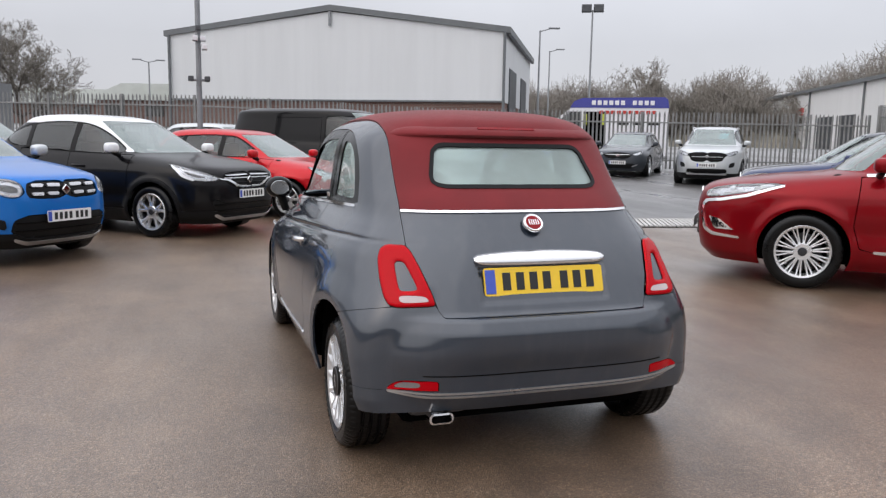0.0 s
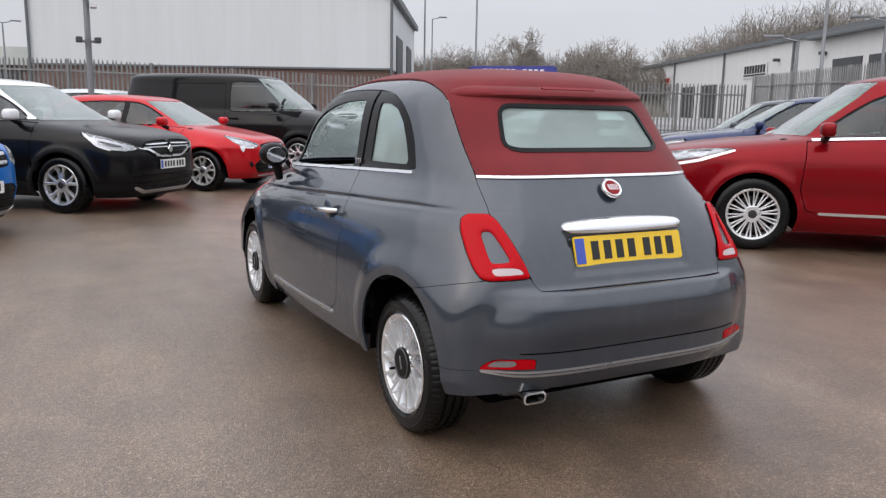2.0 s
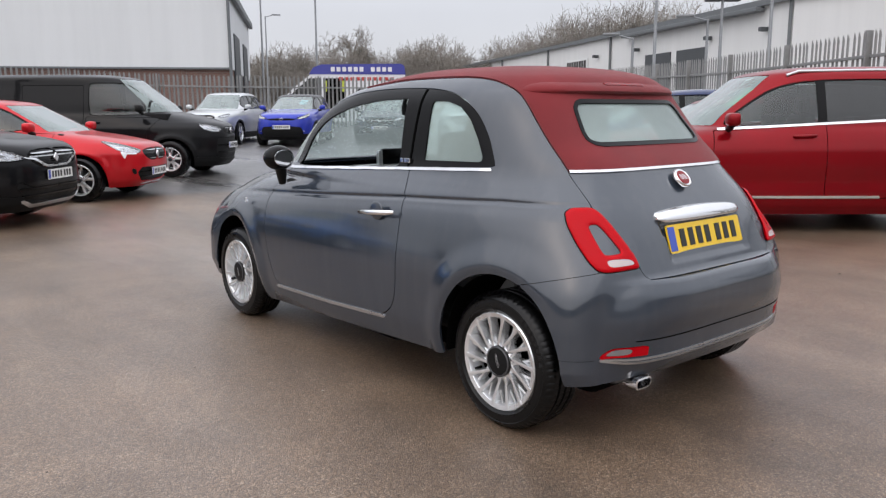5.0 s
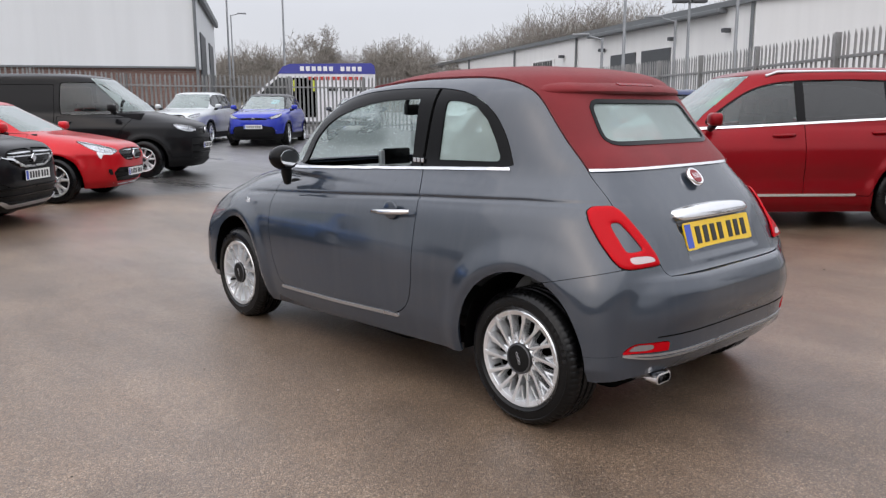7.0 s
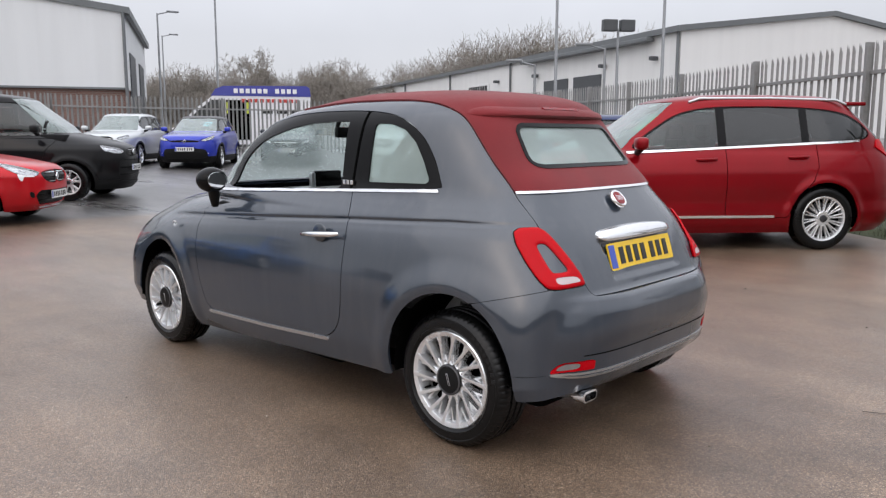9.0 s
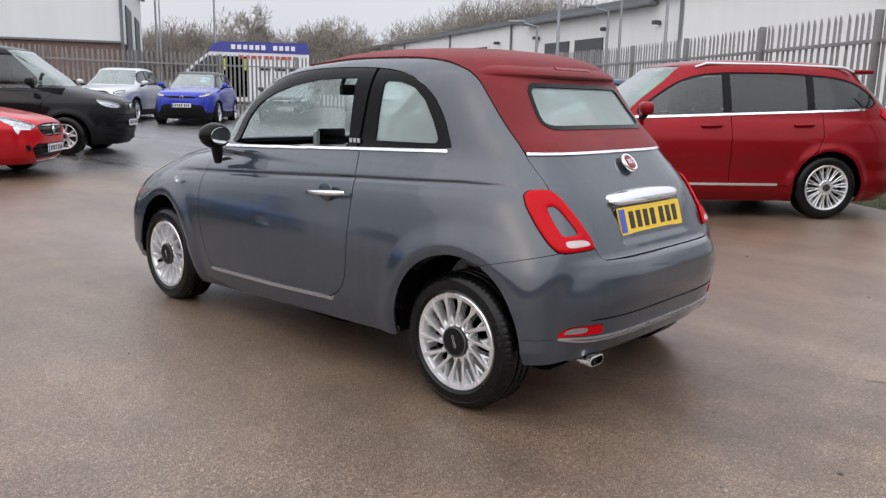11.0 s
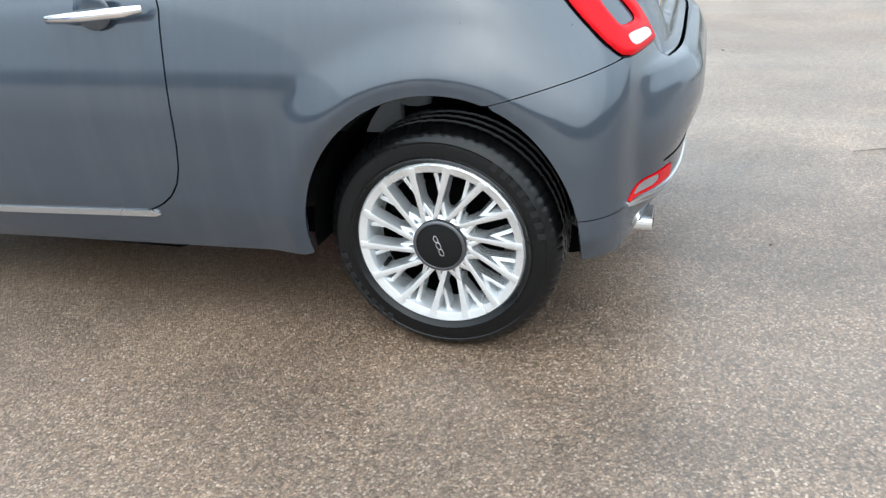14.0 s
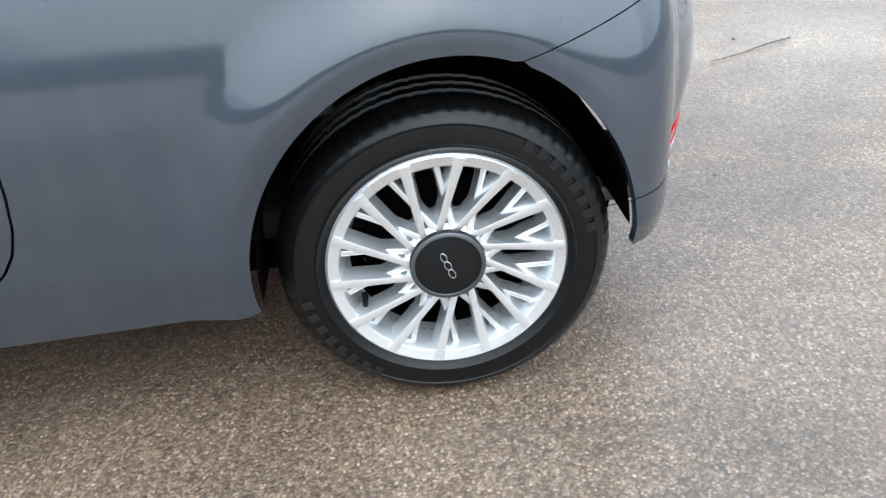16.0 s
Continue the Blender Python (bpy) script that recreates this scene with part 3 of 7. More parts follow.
def nearest_on(P, x, z, rear):
    """How far back, or forward, the skin reaches at x and z."""
    q = P[..., 1] < np.median(P[..., 1]) if rear else P[..., 1] > np.median(P[..., 1])
    d = np.where(q, (P[..., 0] - x) ** 2 + (P[..., 2] - z) ** 2, 1e9)
    return P.reshape(-1, 3)[np.argmin(d)]


# ---------------------------------------------------------------- wheels
def wheel_meshes(r, rim, width, spokes, style, detail):
    """Meshes of one wheel, whose outer face looks along -x: barrel, tyre, rim, cap."""
    h = width / 2
    bm = bmesh.new()
    seg = 288 if detail else 60
    if detail:      # radius, place, depth of the shoulder grooves there
        prof = [(rim - 0.012, h - 0.01, 0), (rim + 0.004, h, 0), (rim + (r - rim) * 0.45, h + 0.004, 0), (r - 0.016, h - 0.008, 1), (r - 0.003, h - 0.026, 1)]
        for k in range(4):
            c = (h - 0.04) * (1 - 2 * k / 3)
            prof += [(r, c + 0.012, 0.5), (r, c - 0.008, 0.5), (r - 0.007, c - 0.010, 0), (r - 0.007, c - 0.014, 0)][: 4 if k < 3 else 2]
        prof += [(r - 0.003, -h + 0.026, 1), (r - 0.008, -h + 0.015, 1), (r - 0.015, -h + 0.007, 1), (r - 0.0205, -h + 0.003, 0.8), (r - 0.021, -h + 0.0025, 0), (r - 0.027, -h - 0.001, 0),
                 (r - 0.029, -h - 0.003, 0), (r - 0.031, -h - 0.003, 0), (r - 0.033, -h - 0.0015, 0), (rim + 0.038, -h - 0.004, 0), (rim + 0.021, -h - 0.004, 0), (rim + 0.0195, -h - 0.0062, 0), (rim + 0.0165, -h - 0.0062, 0),
                 (rim + 0.0145, -h - 0.003, 0), (rim + 0.006, -h + 0.002, 0), (rim + 0.002, -h + 0.005, 0), (rim - 0.012, -h + 0.01, 0)]
    else:
        prof = [(rim - 0.012, h - 0.01, 0), (rim + 0.004, h, 0), (rim + (r - rim) * 0.45, h + 0.004, 0), (r - 0.016, h - 0.008, 0), (r - 0.003, h - 0.026, 0), (r - 0.003, -h + 0.026, 0), (r - 0.016, -h + 0.008, 0),
                (rim + (r - rim) * 0.66, -h - 0.003, 0), (rim + (r - rim) * 0.40, -h - 0.004, 0), (rim + 0.008, -h + 0.001, 0), (rim - 0.012, -h + 0.01, 0)]
    lathe(bm, [q[:2] for q in prof], seg, "x", (lambda j, i: -0.0028 * prof[j][2] if i % 9 in (0, 5) else 0.0) if detail else None)
    tyre = link_mesh("tyre", bm, M_RUBBER, 30)
    bm = bmesh.new()
    lathe(bm, [(rim - 0.004, -h + 0.012), (rim - 0.012, -h + 0.03), (rim - 0.03, -h + 0.05), (rim - 0.035, h - 0.02), (rim - 0.005, h - 0.005)], 64)
    rows = lathe(bm, [(rim * 0.70, -h + 0.075), (rim * 0.70, -h + 0.085), (0.02, -h + 0.085)], 48)
    bm.faces.new(rows[-1])
    # the near-black barrel puts the shade behind the spokes into its colour
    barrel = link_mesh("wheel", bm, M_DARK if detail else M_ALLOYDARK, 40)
    bm = bmesh.new()
    lathe(bm, [(rim - 0.034, -h + 0.065), (rim - 0.030, -h + 0.05), (rim - 0.022, -h + 0.03), (rim - 0.019, -h + 0.006), (rim - 0.017, -h + 0.003), (rim, -h - 0.001), (rim + 0.004, -h + 0.003), (rim + 0.004, -h + 0.012)], 96)
    hub = rim * (0.317 if detail else 0.30)
    lathe(bm, [(hub + 0.012, -h + 0.05), (hub + 0.008, -h + 0.018), (hub, -h + 0.010), (hub * 0.5, -h + 0.010)], 48)

    if detail:
        lathe(bm, [(hub * 1.34, -h + 0.055), (hub * 1.24, -h + 0.034), (hub, -h + 0.013)], 56)

    def spoke(a0, twist, r0, r1, w0, w1, w2, f0, f1, f2, deep, ridge):
        rings = []
        p0 = Vector((r0 * math.cos(a0), r0 * math.sin(a0)))
        p1 = Vector((r1 * math.cos(a0 + twist), r1 * math.sin(a0 + twist)))
        d = (p1 - p0).normalized()
        for k in range(9):
            q = k / 8
            c = p0.lerp(p1, q)
            w = (w0 * (1 - q) * (1 - 2 * q) + 4 * w1 * q * (1 - q) + w2 * q * (2 * q - 1))
            f = (f0 * (1 - q) * (1 - 2 * q) + 4 * f1 * q * (1 - q) + f2 * q * (2 * q - 1))
            ring = []
            for dx, df in ((-w / 2 - 0.004, deep), (-w / 2, 0.0), (-w * 0.3, -ridge), (w * 0.3, -ridge), (w / 2, 0.0), (w / 2 + 0.004, deep)):
                y, z = c.x - dx * d.y, c.y + dx * d.x
                ring.append(bm.verts.new((-h + f + df, y, z)))
            rings.append(ring)
        for a, b in zip(rings, rings[1:]):
            for i in range(6):
                bm.faces.new((a[i], b[i], b[(i + 1) % 6], a[(i + 1) % 6]))
        bm.faces.new(rings[0])
        bm.faces.new(rings[-1][::-1])

    step = 2 * math.pi / spokes
    for k in range(spokes):
        if style == "twin":
            # a proud bar leaning one way over a sunken one leaning the other
            spoke(k * step - 0.335, 0.335, hub - 0.003, rim - 0.003, 0.011, 0.0125, 0.0180, 0.010, 0.0055, -0.0012, 0.036, 0.0006)
            spoke(k * step + 0.075, -0.27, hub - 0.001, rim - 0.017, 0.012, 0.0085, 0.0095, 0.013, 0.0215, 0.022, 0.026, 0.0008)
        elif style == "five":
            for s in (-1, 1):
                spoke(k * step, s * 0.26, hub - 0.01, rim - 0.006, 0.05, 0.032, 0.036, 0.014, 0.02, 0.006, 0.03, 0.003)
        else:
            spoke(k * step - 0.04, -0.03, hub - 0.004, rim - 0.006, 0.014, 0.012, 0.013, 0.014, 0.02, 0.006, 0.02, 0.002)
            spoke(k * step + 0.04, 0.06, hub - 0.004, rim - 0.006, 0.014, 0.012, 0.013, 0.014, 0.02, 0.006, 0.02, 0.002)
    bmesh.ops.recalc_face_normals(bm, faces=bm.faces)
    rimm = link_mesh("rim", bm, M_ALLOY, 35)
    bm = bmesh.new()
    c = hub * (1.02 if style == "twin" else 0.55)
    rows = lathe(bm, [(c, -h + 0.02), (c, -h + 0.002), (c - 0.003, -h - 0.001), (c * 0.9, -h - 0.001), (c * 0.88, -h + 0.0008), (c * 0.5, -h - 0.002), (0.004, -h - 0.0025)], 48)
    bm.faces.new(rows[-1][::-1])
    cap = link_mesh("centre_cap", bm, M_PLASTIC if style == "twin" else M_ALLOYDARK, 40)
    return barrel, tyre, rimm, cap


def add_wheel(parent, meshes, x, y, z, turn=0.0):
    barrel, tyre, rimm, cap = meshes
    m = Matrix.Translation((x, y, z)) @ Matrix.Rotation(math.pi if x > 0 else 0, 4, "Z") @ Matrix.Rotation(turn, 4, "X")
    w = part("wheel", barrel, None, parent, at=m)
    part("tyre", tyre, None, w, "black rubber tyre")
    part("rim", rimm, None, w, "silver alloy rim")
    part("centre_cap", cap, None, w, "dark centre cap")
    return w


def plate(parent, mat, at, width=0.52, chars=7, gap=4):
    """A number plate, its characters as plain bars."""
    bm = bmesh.new()
    prism(bm, rounded(width, 0.111, 0.01, 3), 0.006)
    p = part("number_plate", bm, mat, parent, "yellow number plate" if mat is M_PLATEY else "white number plate", at=at)
    bm = bmesh.new()
    box(bm, (-width / 2 + 0.026, -0.001, 0), (0.042, 0.003, 0.095), 0.001)
    part("band", bm, M_BLUEBAND, p, "blue band")
    x = -width / 2 + 0.095
    for k in range(chars):
        bm = bmesh.new()
        box(bm, (x, -0.0012, 0), (0.034, 0.003, 0.070), 0.001)
        part("bar", bm, M_INK, p)
        x += 0.058 + (0.018 if k == gap - 1 else 0)
    return p


# ---------------------------------------------------------------- the grey city car in the middle
RING = [  # height, half width, rear end, front end, squareness of the rear and front corners
    (0.13, 0.71, -0.30, 2.80, 4.2, 4.2),
    (0.22, 0.765, -0.42, 2.90, 4.2, 4.2),
    (0.30, 0.79, -0.485, 2.95, 4.2, 4.2),
    (0.345, 0.80, -0.508, 2.965, 4.2, 4.2),
    (0.375, 0.803, -0.512, 2.97, 4.2, 4.2),
    (0.48, 0.812, -0.524, 2.97, 4.2, 4.2),
    (0.57, 0.815, -0.502, 2.95, 4.2, 4.2),
    (0.63, 0.811, -0.470, 2.93, 4.2, 4.2),
    (0.70, 0.800, -0.437, 2.89, 4.2, 4.0),
    (0.78, 0.784, -0.398, 2.82, 4.2, 3.3),
    (0.84, 0.764, -0.362, 2.71, 4.2, 2.9),
    (0.89, 0.737, -0.325, 2.48, 4.2, 2.7),
    (0.94, 0.70, -0.284, 2.15, 4.2, 4.4),
    (0.985, 0.668, -0.248, 2.10, 4.2, 4.4),
    (1.03, 0.652, -0.212, 2.07, 4.2, 4.4),
    (1.12, 0.638, -0.122, 1.96, 4.1, 4.4),
    (1.20, 0.625, -0.055, 1.84, 4.0, 4.4),
    (1.27, 0.609, -0.005, 1.70, 3.9, 4.4),
    (1.31, 0.592, 0.022, 1.60, 3.8, 4.4),
    (1.345, 0.567, 0.04, 1.48, 3.5, 4.4),
    (1.38, 0.525, 0.075, 1.32, 3.3, 3.2),
    (1.41, 0.455, 0.16, 1.15, 3.0, 3.0),
    (1.43, 0.35, 0.29, 0.99, 2.8, 2.8),
    (1.44, 0.20, 0.45, 0.88, 2.6, 2.6),
    (1.443, 0.05, 0.66, 0.74, 2.4, 2.4),
    (1.4432, 0.004, 0.697, 0.703, 2.2, 2.2),
]
HUB = 0.272


ARCHES = (-0.004, 2.293)


def arch_reach(Y, Z, cy):
    """Distance from the hub in the slightly narrow shape of a wheel arch."""
    return np.hypot((Y - cy) / 0.88, Z - HUB)


def ease(u):
    u = np.clip(u, 0, 1)
    return u * u * (3 - 2 * u)


def hero_skin(step, count):
    """The skin of the grey car with its flares, crease and pressings."""
    P = shell(RING, 0.70, step, count)
    X, Y, Z = P[..., 0], P[..., 1], P[..., 2]
    side = np.sign(X)
    # arch flares, a crease along the flank, a pressed step above the plate
    for cy in ARCHES:
        r = arch_reach(Y, Z, cy)
        f = (0.50 - r) / 0.12
        X = X + side * (np.abs(X) > 0.5) * (0.019 * ease(f) * ease((Y + 0.40) / 0.22) - 0.010 * np.clip((0.392 - r) / 0.040, 0, 1) ** 1.3) * (r > 0.28)
    # the wings stay wide up to the arches before they turn in
    low = np.clip((0.82 - Z) / 0.38, 0, 1)
    low = low * low * (3 - 2 * low)
    wide = 0.77 * np.sqrt(1 - np.clip(-Y / 0.47, 0, 1) ** 8) * np.sqrt(1 - np.clip((Y - 2.3) / 0.62, 0, 1) ** 8) - (0.30 - np.minimum(Z, 0.30)) * 0.4
    short = wide - np.abs(X)
    X = X + side * low * 0.5 * (short + np.hypot(short, 0.012)) * (np.abs(X) > 0.45) * np.clip((Y + 0.44) / 0.05, 0, 1) * np.clip((2.90 - Y) / 0.05, 0, 1)
    zc = np.interp(Y, [-0.45, 0.05, 0.6, 2.12, 2.4], [0.892, 0.892, 0.868, 0.782, 0.76])
    fade = np.clip((Y + 0.33) / 0.35, 0, 1) * np.clip((2.35 - Y) / 0.2, 0, 1)
    X = X - side * (np.abs(X) > 0.45) * fade * (0.011 * np.exp(-((Z - zc) / 0.009) ** 2) + 0.004 * np.exp(-((Z - zc + 0.02) / 0.02) ** 2))
    Y = Y - (Y < -0.2) * 0.045 * ease((0.62 - np.abs(X)) / 0.34) * np.clip((0.633 - Z) / 0.010, 0, 1) * np.clip((Z - 0.42) / 0.15, 0, 1)
    Y = Y + (Y < -0.2) * (np.abs(X) < 0.27) * (np.abs(Z - 0.745) < 0.075) * 0.012
    return np.stack([X, Y, Z], -1)


def raised(P, h):
    """The skin pushed out along its normals by h."""
    n = np.cross(np.roll(P, -1, 1) - np.roll(P, 1, 1), np.gradient(P, axis=0))
    return P + n / (np.linalg.norm(n, axis=-1, keepdims=True) + 1e-12) * h[..., None]


def hero():
    car = thing("city_car", "slate grey convertible city car with a dark red canvas roof", "car")
    P = hero_skin(0.0095, 130)
    X, Y, Z = P[..., 0], P[..., 1], P[..., 2]
    A = np.abs(X)
    arch = either(*[arch_reach(Y, Z, cy) - 0.355 for cy in ARCHES])
    arch = both(arch, 0.48 - A)
    under = np.interp(Y, [-0.6, -0.15, 0.3, 1.07, 1.9, 2.6], [0.262, 0.245, 0.234, 0.205, 0.165, 0.20]) - Z
    solid = both(np.full(X.shape, -1.0), under, -arch)
    dlo = [(1.79, 0.943), (1.755, 1.03), (1.70, 1.145), (1.585, 1.236), (1.42, 1.300), (1.21, 1.334), (0.98, 1.346), (0.78, 1.346), (0.62, 1.340), (0.485, 1.323), (0.378, 1.287), (0.285, 1.224), (0.215, 1.137), (0.172, 1.053), (0.150, 1.008)]
    rear_glass = [(0.595, 1.03), (0.588, 1.275), (0.575, 1.287), (0.49, 1.283), (0.40, 1.258), (0.33, 1.205), (0.275, 1.13), (0.235, 1.06), (0.232, 1.045), (0.245, 1.036)]
    flank = 0.40 - A
    frame_zone = both(sd(Y, Z, soft(dlo)), flank)
    deep_dlo = dlo[:-1] + [(0.14, 0.94), (1.83, 0.875)]
    belt = np.interp(Y, [0.17, 0.67, 1.73], [1.007, 0.987, 0.940])
    fg = both(sd(Y, Z, soft(deep_dlo, 1)) + np.interp(Y, [0.8, 1.05, 1.35], [0.046, 0.052, 0.072]), belt + 0.014 - Z, 0.775 - Y, flank)
    rg = both(sd(Y, Z, rear_glass), flank)
    door = [(1.86, 0.90), (1.875, 0.80), (1.855, 0.62), (1.82, 0.42), (1.775, 0.315), (1.70, 0.285), (1.2, 0.292), (0.86, 0.307), (0.79, 0.312), (0.735, 0.324), (0.69, 0.344), (0.655, 0.371), (0.63, 0.405), (0.614, 0.446), (0.604, 0.50), (0.599, 0.56), (0.598, 0.62), (0.60, 0.80), (0.63, 0.90), (0.69, 1.0), (0.69, 1.01), (1.755, 0.935)]
    dz = both(sd(Y, Z, door), flank)
    xb = np.interp(Z, [1.0, 1.15, 1.30, 1.36, 1.45], [0.522, 0.514, 0.507, 0.509, 0.512])
    roof = both(A - xb, 1.012 - Z, Y - 1.24)
    rwin = both(sd(X, Z, [(-0.30, 1.272), (-0.325, 1.265), (-0.345, 1.245), (-0.372, 1.145), (-0.372, 1.125), (-0.355, 1.112), (-0.32, 1.106), (0.32, 1.106), (0.355, 1.112), (0.372, 1.125), (0.372, 1.145), (0.345, 1.245), (0.325, 1.265), (0.30, 1.272)]), Y - 0.4)
    tail_xb = np.interp(Z, [0.61, 0.66, 0.70, 0.82, 0.885, 1.01], [0.425, 0.452, 0.462, 0.502, 0.533, 0.522])
    tail = both(A - tail_xb, 0.630 - Z, Z - 1.006, Y + 0.02)
    lamp_o = [(0.622, 0.866), (0.598, 0.882), (0.540, 0.884), (0.522, 0.866), (0.498, 0.80), (0.461, 0.678), (0.468, 0.669), (0.60, 0.664), (0.629, 0.671), (0.641, 0.70), (0.643, 0.76), (0.637, 0.83)]
    lamp_i = [(0.586, 0.812), (0.578, 0.824), (0.556, 0.825), (0.547, 0.812), (0.521, 0.735), (0.526, 0.725), (0.578, 0.721), (0.586, 0.731)]
    lamp_w = [(0.588, 0.703), (0.53, 0.706), (0.496, 0.702), (0.484, 0.689), (0.489, 0.684), (0.576, 0.680), (0.590, 0.686)]
    rearward = Y + 0.02
    lo = both(sd(A, Z, soft(lamp_o, 1, 0.16)), rearward)
    bump_r = both(Z - (0.60 + (-0.12 - Y) * 0.25), Y + 0.02)
    fog_o = [(0.462, 0.354), (0.462, 0.388), (0.49, 0.391), (0.585, 0.389), (0.615, 0.380), (0.645, 0.360), (0.64, 0.353)]
    fog = both(sd(A, Z, fog_o), rearward)
    line = both(np.abs(Z - 0.41) - 0.004, rearward, A - 0.52)
    screen = both(A - np.interp(Z, [0.95, 1.35], [0.63, 0.52]), 1.78 - (Z - 0.96) * 1.22 - Y, 0.962 - Z, Z - 1.335)
    bonnet = both(A - 0.58, 1.95 - Y, 0.70 - Z, Z - 0.945)
    chrome = both(np.abs(Z - np.interp(Y, [0.17, 0.67, 1.73], [1.007, 0.987, 0.940])) - 0.0065, 0.165 - Y, Y - 1.79, flank)
    sill_strip = both(np.abs(Z - np.interp(Y, [0.72, 1.2, 1.75], [0.318, 0.296, 0.283])) - 0.008, 0.70 - Y, Y - 1.77, flank)
    tail_chrome = both(np.abs(Z - 1.009) - 0.005, A - 0.522, Y)
    g = 0.0022
    body = without(solid, frame_zone, dz, roof, tail, lo, bump_r, screen, bonnet, gap=g)
    skin("body", P, body, M_GREY, car, "slate grey painted body shell")
    skin("rear_bumper", P, without(both(solid, bump_r), lo, tail, fog, gap=g), M_GREY, car)
    skin("tailgate", P, without(both(solid, tail), lo, gap=g), M_GREY, car)
    skin("bonnet", P, both(solid, bonnet) + g, M_GREY, car)
    for s, nm in ((-1, "left"), (1, "right")):
        on = -X * s
        d = skin("door", P, both(solid, without(dz, frame_zone, gap=g) + g, on), M_GREY, car)
        skin("window_frame", P, both(without(frame_zone, fg, rg) + 0.001, on), M_GLOSSBLACK, car, "gloss black window surround", lift=-0.002)
        if s > 0:       # the other door's window is wound down
            skin("door_window", P, both(fg - 0.006, on), M_GLASSRAIN, car, "misted door window covered with raindrops", lift=-0.009, rim=0)
        skin("pillar_seam", P, both(np.abs(Y - np.interp(Z, [0.99, 1.34], [0.70, 0.663])) - 0.0064, 0.985 - Z, frame_zone, on), M_DARK, car, "thin joint in the pillar", lift=0.0005, rim=0)
        skin("quarter_window", P, both(rg - 0.006, on), M_GLASSMIST, car, "misted quarter window", lift=-0.009, rim=0)
        skin("belt_trim", P, both(chrome, on), M_CHROME, car, "bright chrome strip", lift=0.005)
        skin("sill_trim", P, both(sill_strip, on), M_SATIN, d, "satin silver strip", lift=0.006)
    # tail lamps on a finer piece of the same skin: a domed red ring round a grey insert
    fine = hero_skin(0.004, 420)
    fine = np.roll(fine, fine.shape[1] // 2, 1)[:, fine.shape[1] * 3 // 8: fine.shape[1] * 5 // 8]
    F = fine[(fine[:, 0, 2] > 0.60) & (fine[:, 0, 2] < 0.93)]
    fa, fz, near_edge = np.abs(F[..., 0]), F[..., 2], F[..., 1] + 0.02
    flo, fli, flw = (both(sd(fa, fz, soft(q, n, c)), near_edge) for q, n, c in ((lamp_o, 1, 0.16), (lamp_i, 2, 0.2), (lamp_w, 2, 0.2)))
    dome = np.sqrt(np.clip(-flo / 0.012, 0, 1) * (2 - np.clip(-flo / 0.012, 0, 1))) * np.sqrt(np.clip(fli / 0.014, 0, 1) * (2 - np.clip(fli / 0.014, 0, 1)))
    R = raised(F, 0.002 + 0.010 * dome)
    for s in (-1, 1):
        on = -F[..., 0] * s
        l = skin("tail_lamp", R, both(without(flo, fli, flw) + 0.0008, on), M_LENSRED, car, "red tail lamp with a grey middle", rim=0.010)
        skin("lamp_insert", F, both(fli, on), M_GREY, l, "slate grey insert", lift=0.002, rim=0.01)
        skin("reversing_lens", R, both(flw, on), M_LENSPALE, l, "clear lens", lift=-0.001, rim=0.01)
        skin("lamp_seal", F, both(flo - 0.002, -(flo + 0.003), on), M_GLOSSBLACK, l, "black seal", lift=0.001, rim=0)
    skin("canvas_roof", P, without(roof, rwin, gap=-0.002) + 0.001, M_FABRIC, car, "dark red canvas folding roof", lift=0.006, rim=0.02)
    skin("rear_window_seal", P, both(rwin - 0.011, -(rwin + 0.005)), M_GLOSSBLACK, car, "black rubber seal", lift=0.009)
    skin("rear_window", P, rwin, M_GLASSMIST, car, "misted rear window", lift=0.001, rim=0)
    skin("windscreen", P, screen, M_GLASSRAIN, car, "windscreen covered with raindrops", lift=-0.004, rim=0)
    skin("tailgate_trim", P, tail_chrome, M_CHROME, car, "bright chrome strip", lift=0.006)
    # low lamps, bright strips and the panel joints of the bumper
    F = fine[(fine[:, 0, 2] > 0.29) & (fine[:, 0, 2] < 0.42)]
    fa, fz, near_edge = np.abs(F[..., 0]), F[..., 2], F[..., 1] + 0.02
    fog_f = both(sd(fa, fz, fog_o), near_edge)
    fog_clear = both(sd(fa, fz, soft([(0.528, 0.363), (0.528, 0.386), (0.590, 0.385), (0.620, 0.368), (0.612, 0.361)], 2)), near_edge)
    bend = 0.022 * np.clip((fa - 0.47) / 0.17, 0, 1) ** 2
    for zz, b_ in ((0.326, bend), (0.341, bend * 0.45)):
        skin("bumper_trim", F, both(np.abs(fz - zz - b_) - 0.0036, F[..., 1] + 0.28, fa - 0.645), M_SATIN, car, "satin silver strip", lift=0.004)
    for s in (-1, 1):
        on = -F[..., 0] * s
        if s < 0:
            f = skin("fog_lamp", F, both(without(fog_f, fog_clear) + 0.001, on), M_LENSRED, car, "red low lamp round a clear lens", lift=0.003)
            skin("reversing_lens", F, both(fog_clear, on), M_LENSGREY, f, "clear lens", lift=0.0015)
        else:
            skin("fog_lamp", F, both(fog_f + 0.001, on), M_LENSRED, car, "red fog lamp", lift=0.003)
        skin("bumper_seam", F, both(np.abs(fz - 0.351) - 0.0013, F[..., 1] + 0.25, 0.655 - fa, on), M_DARK, car, "thin panel joint", lift=0.0008, rim=0)
    skin("bumper_groove", P, line, M_DARK, car, "dark groove", lift=0.001)
    # canvas lip over the rear window with the high brake lamp
    bm = bmesh.new()
    rows = []
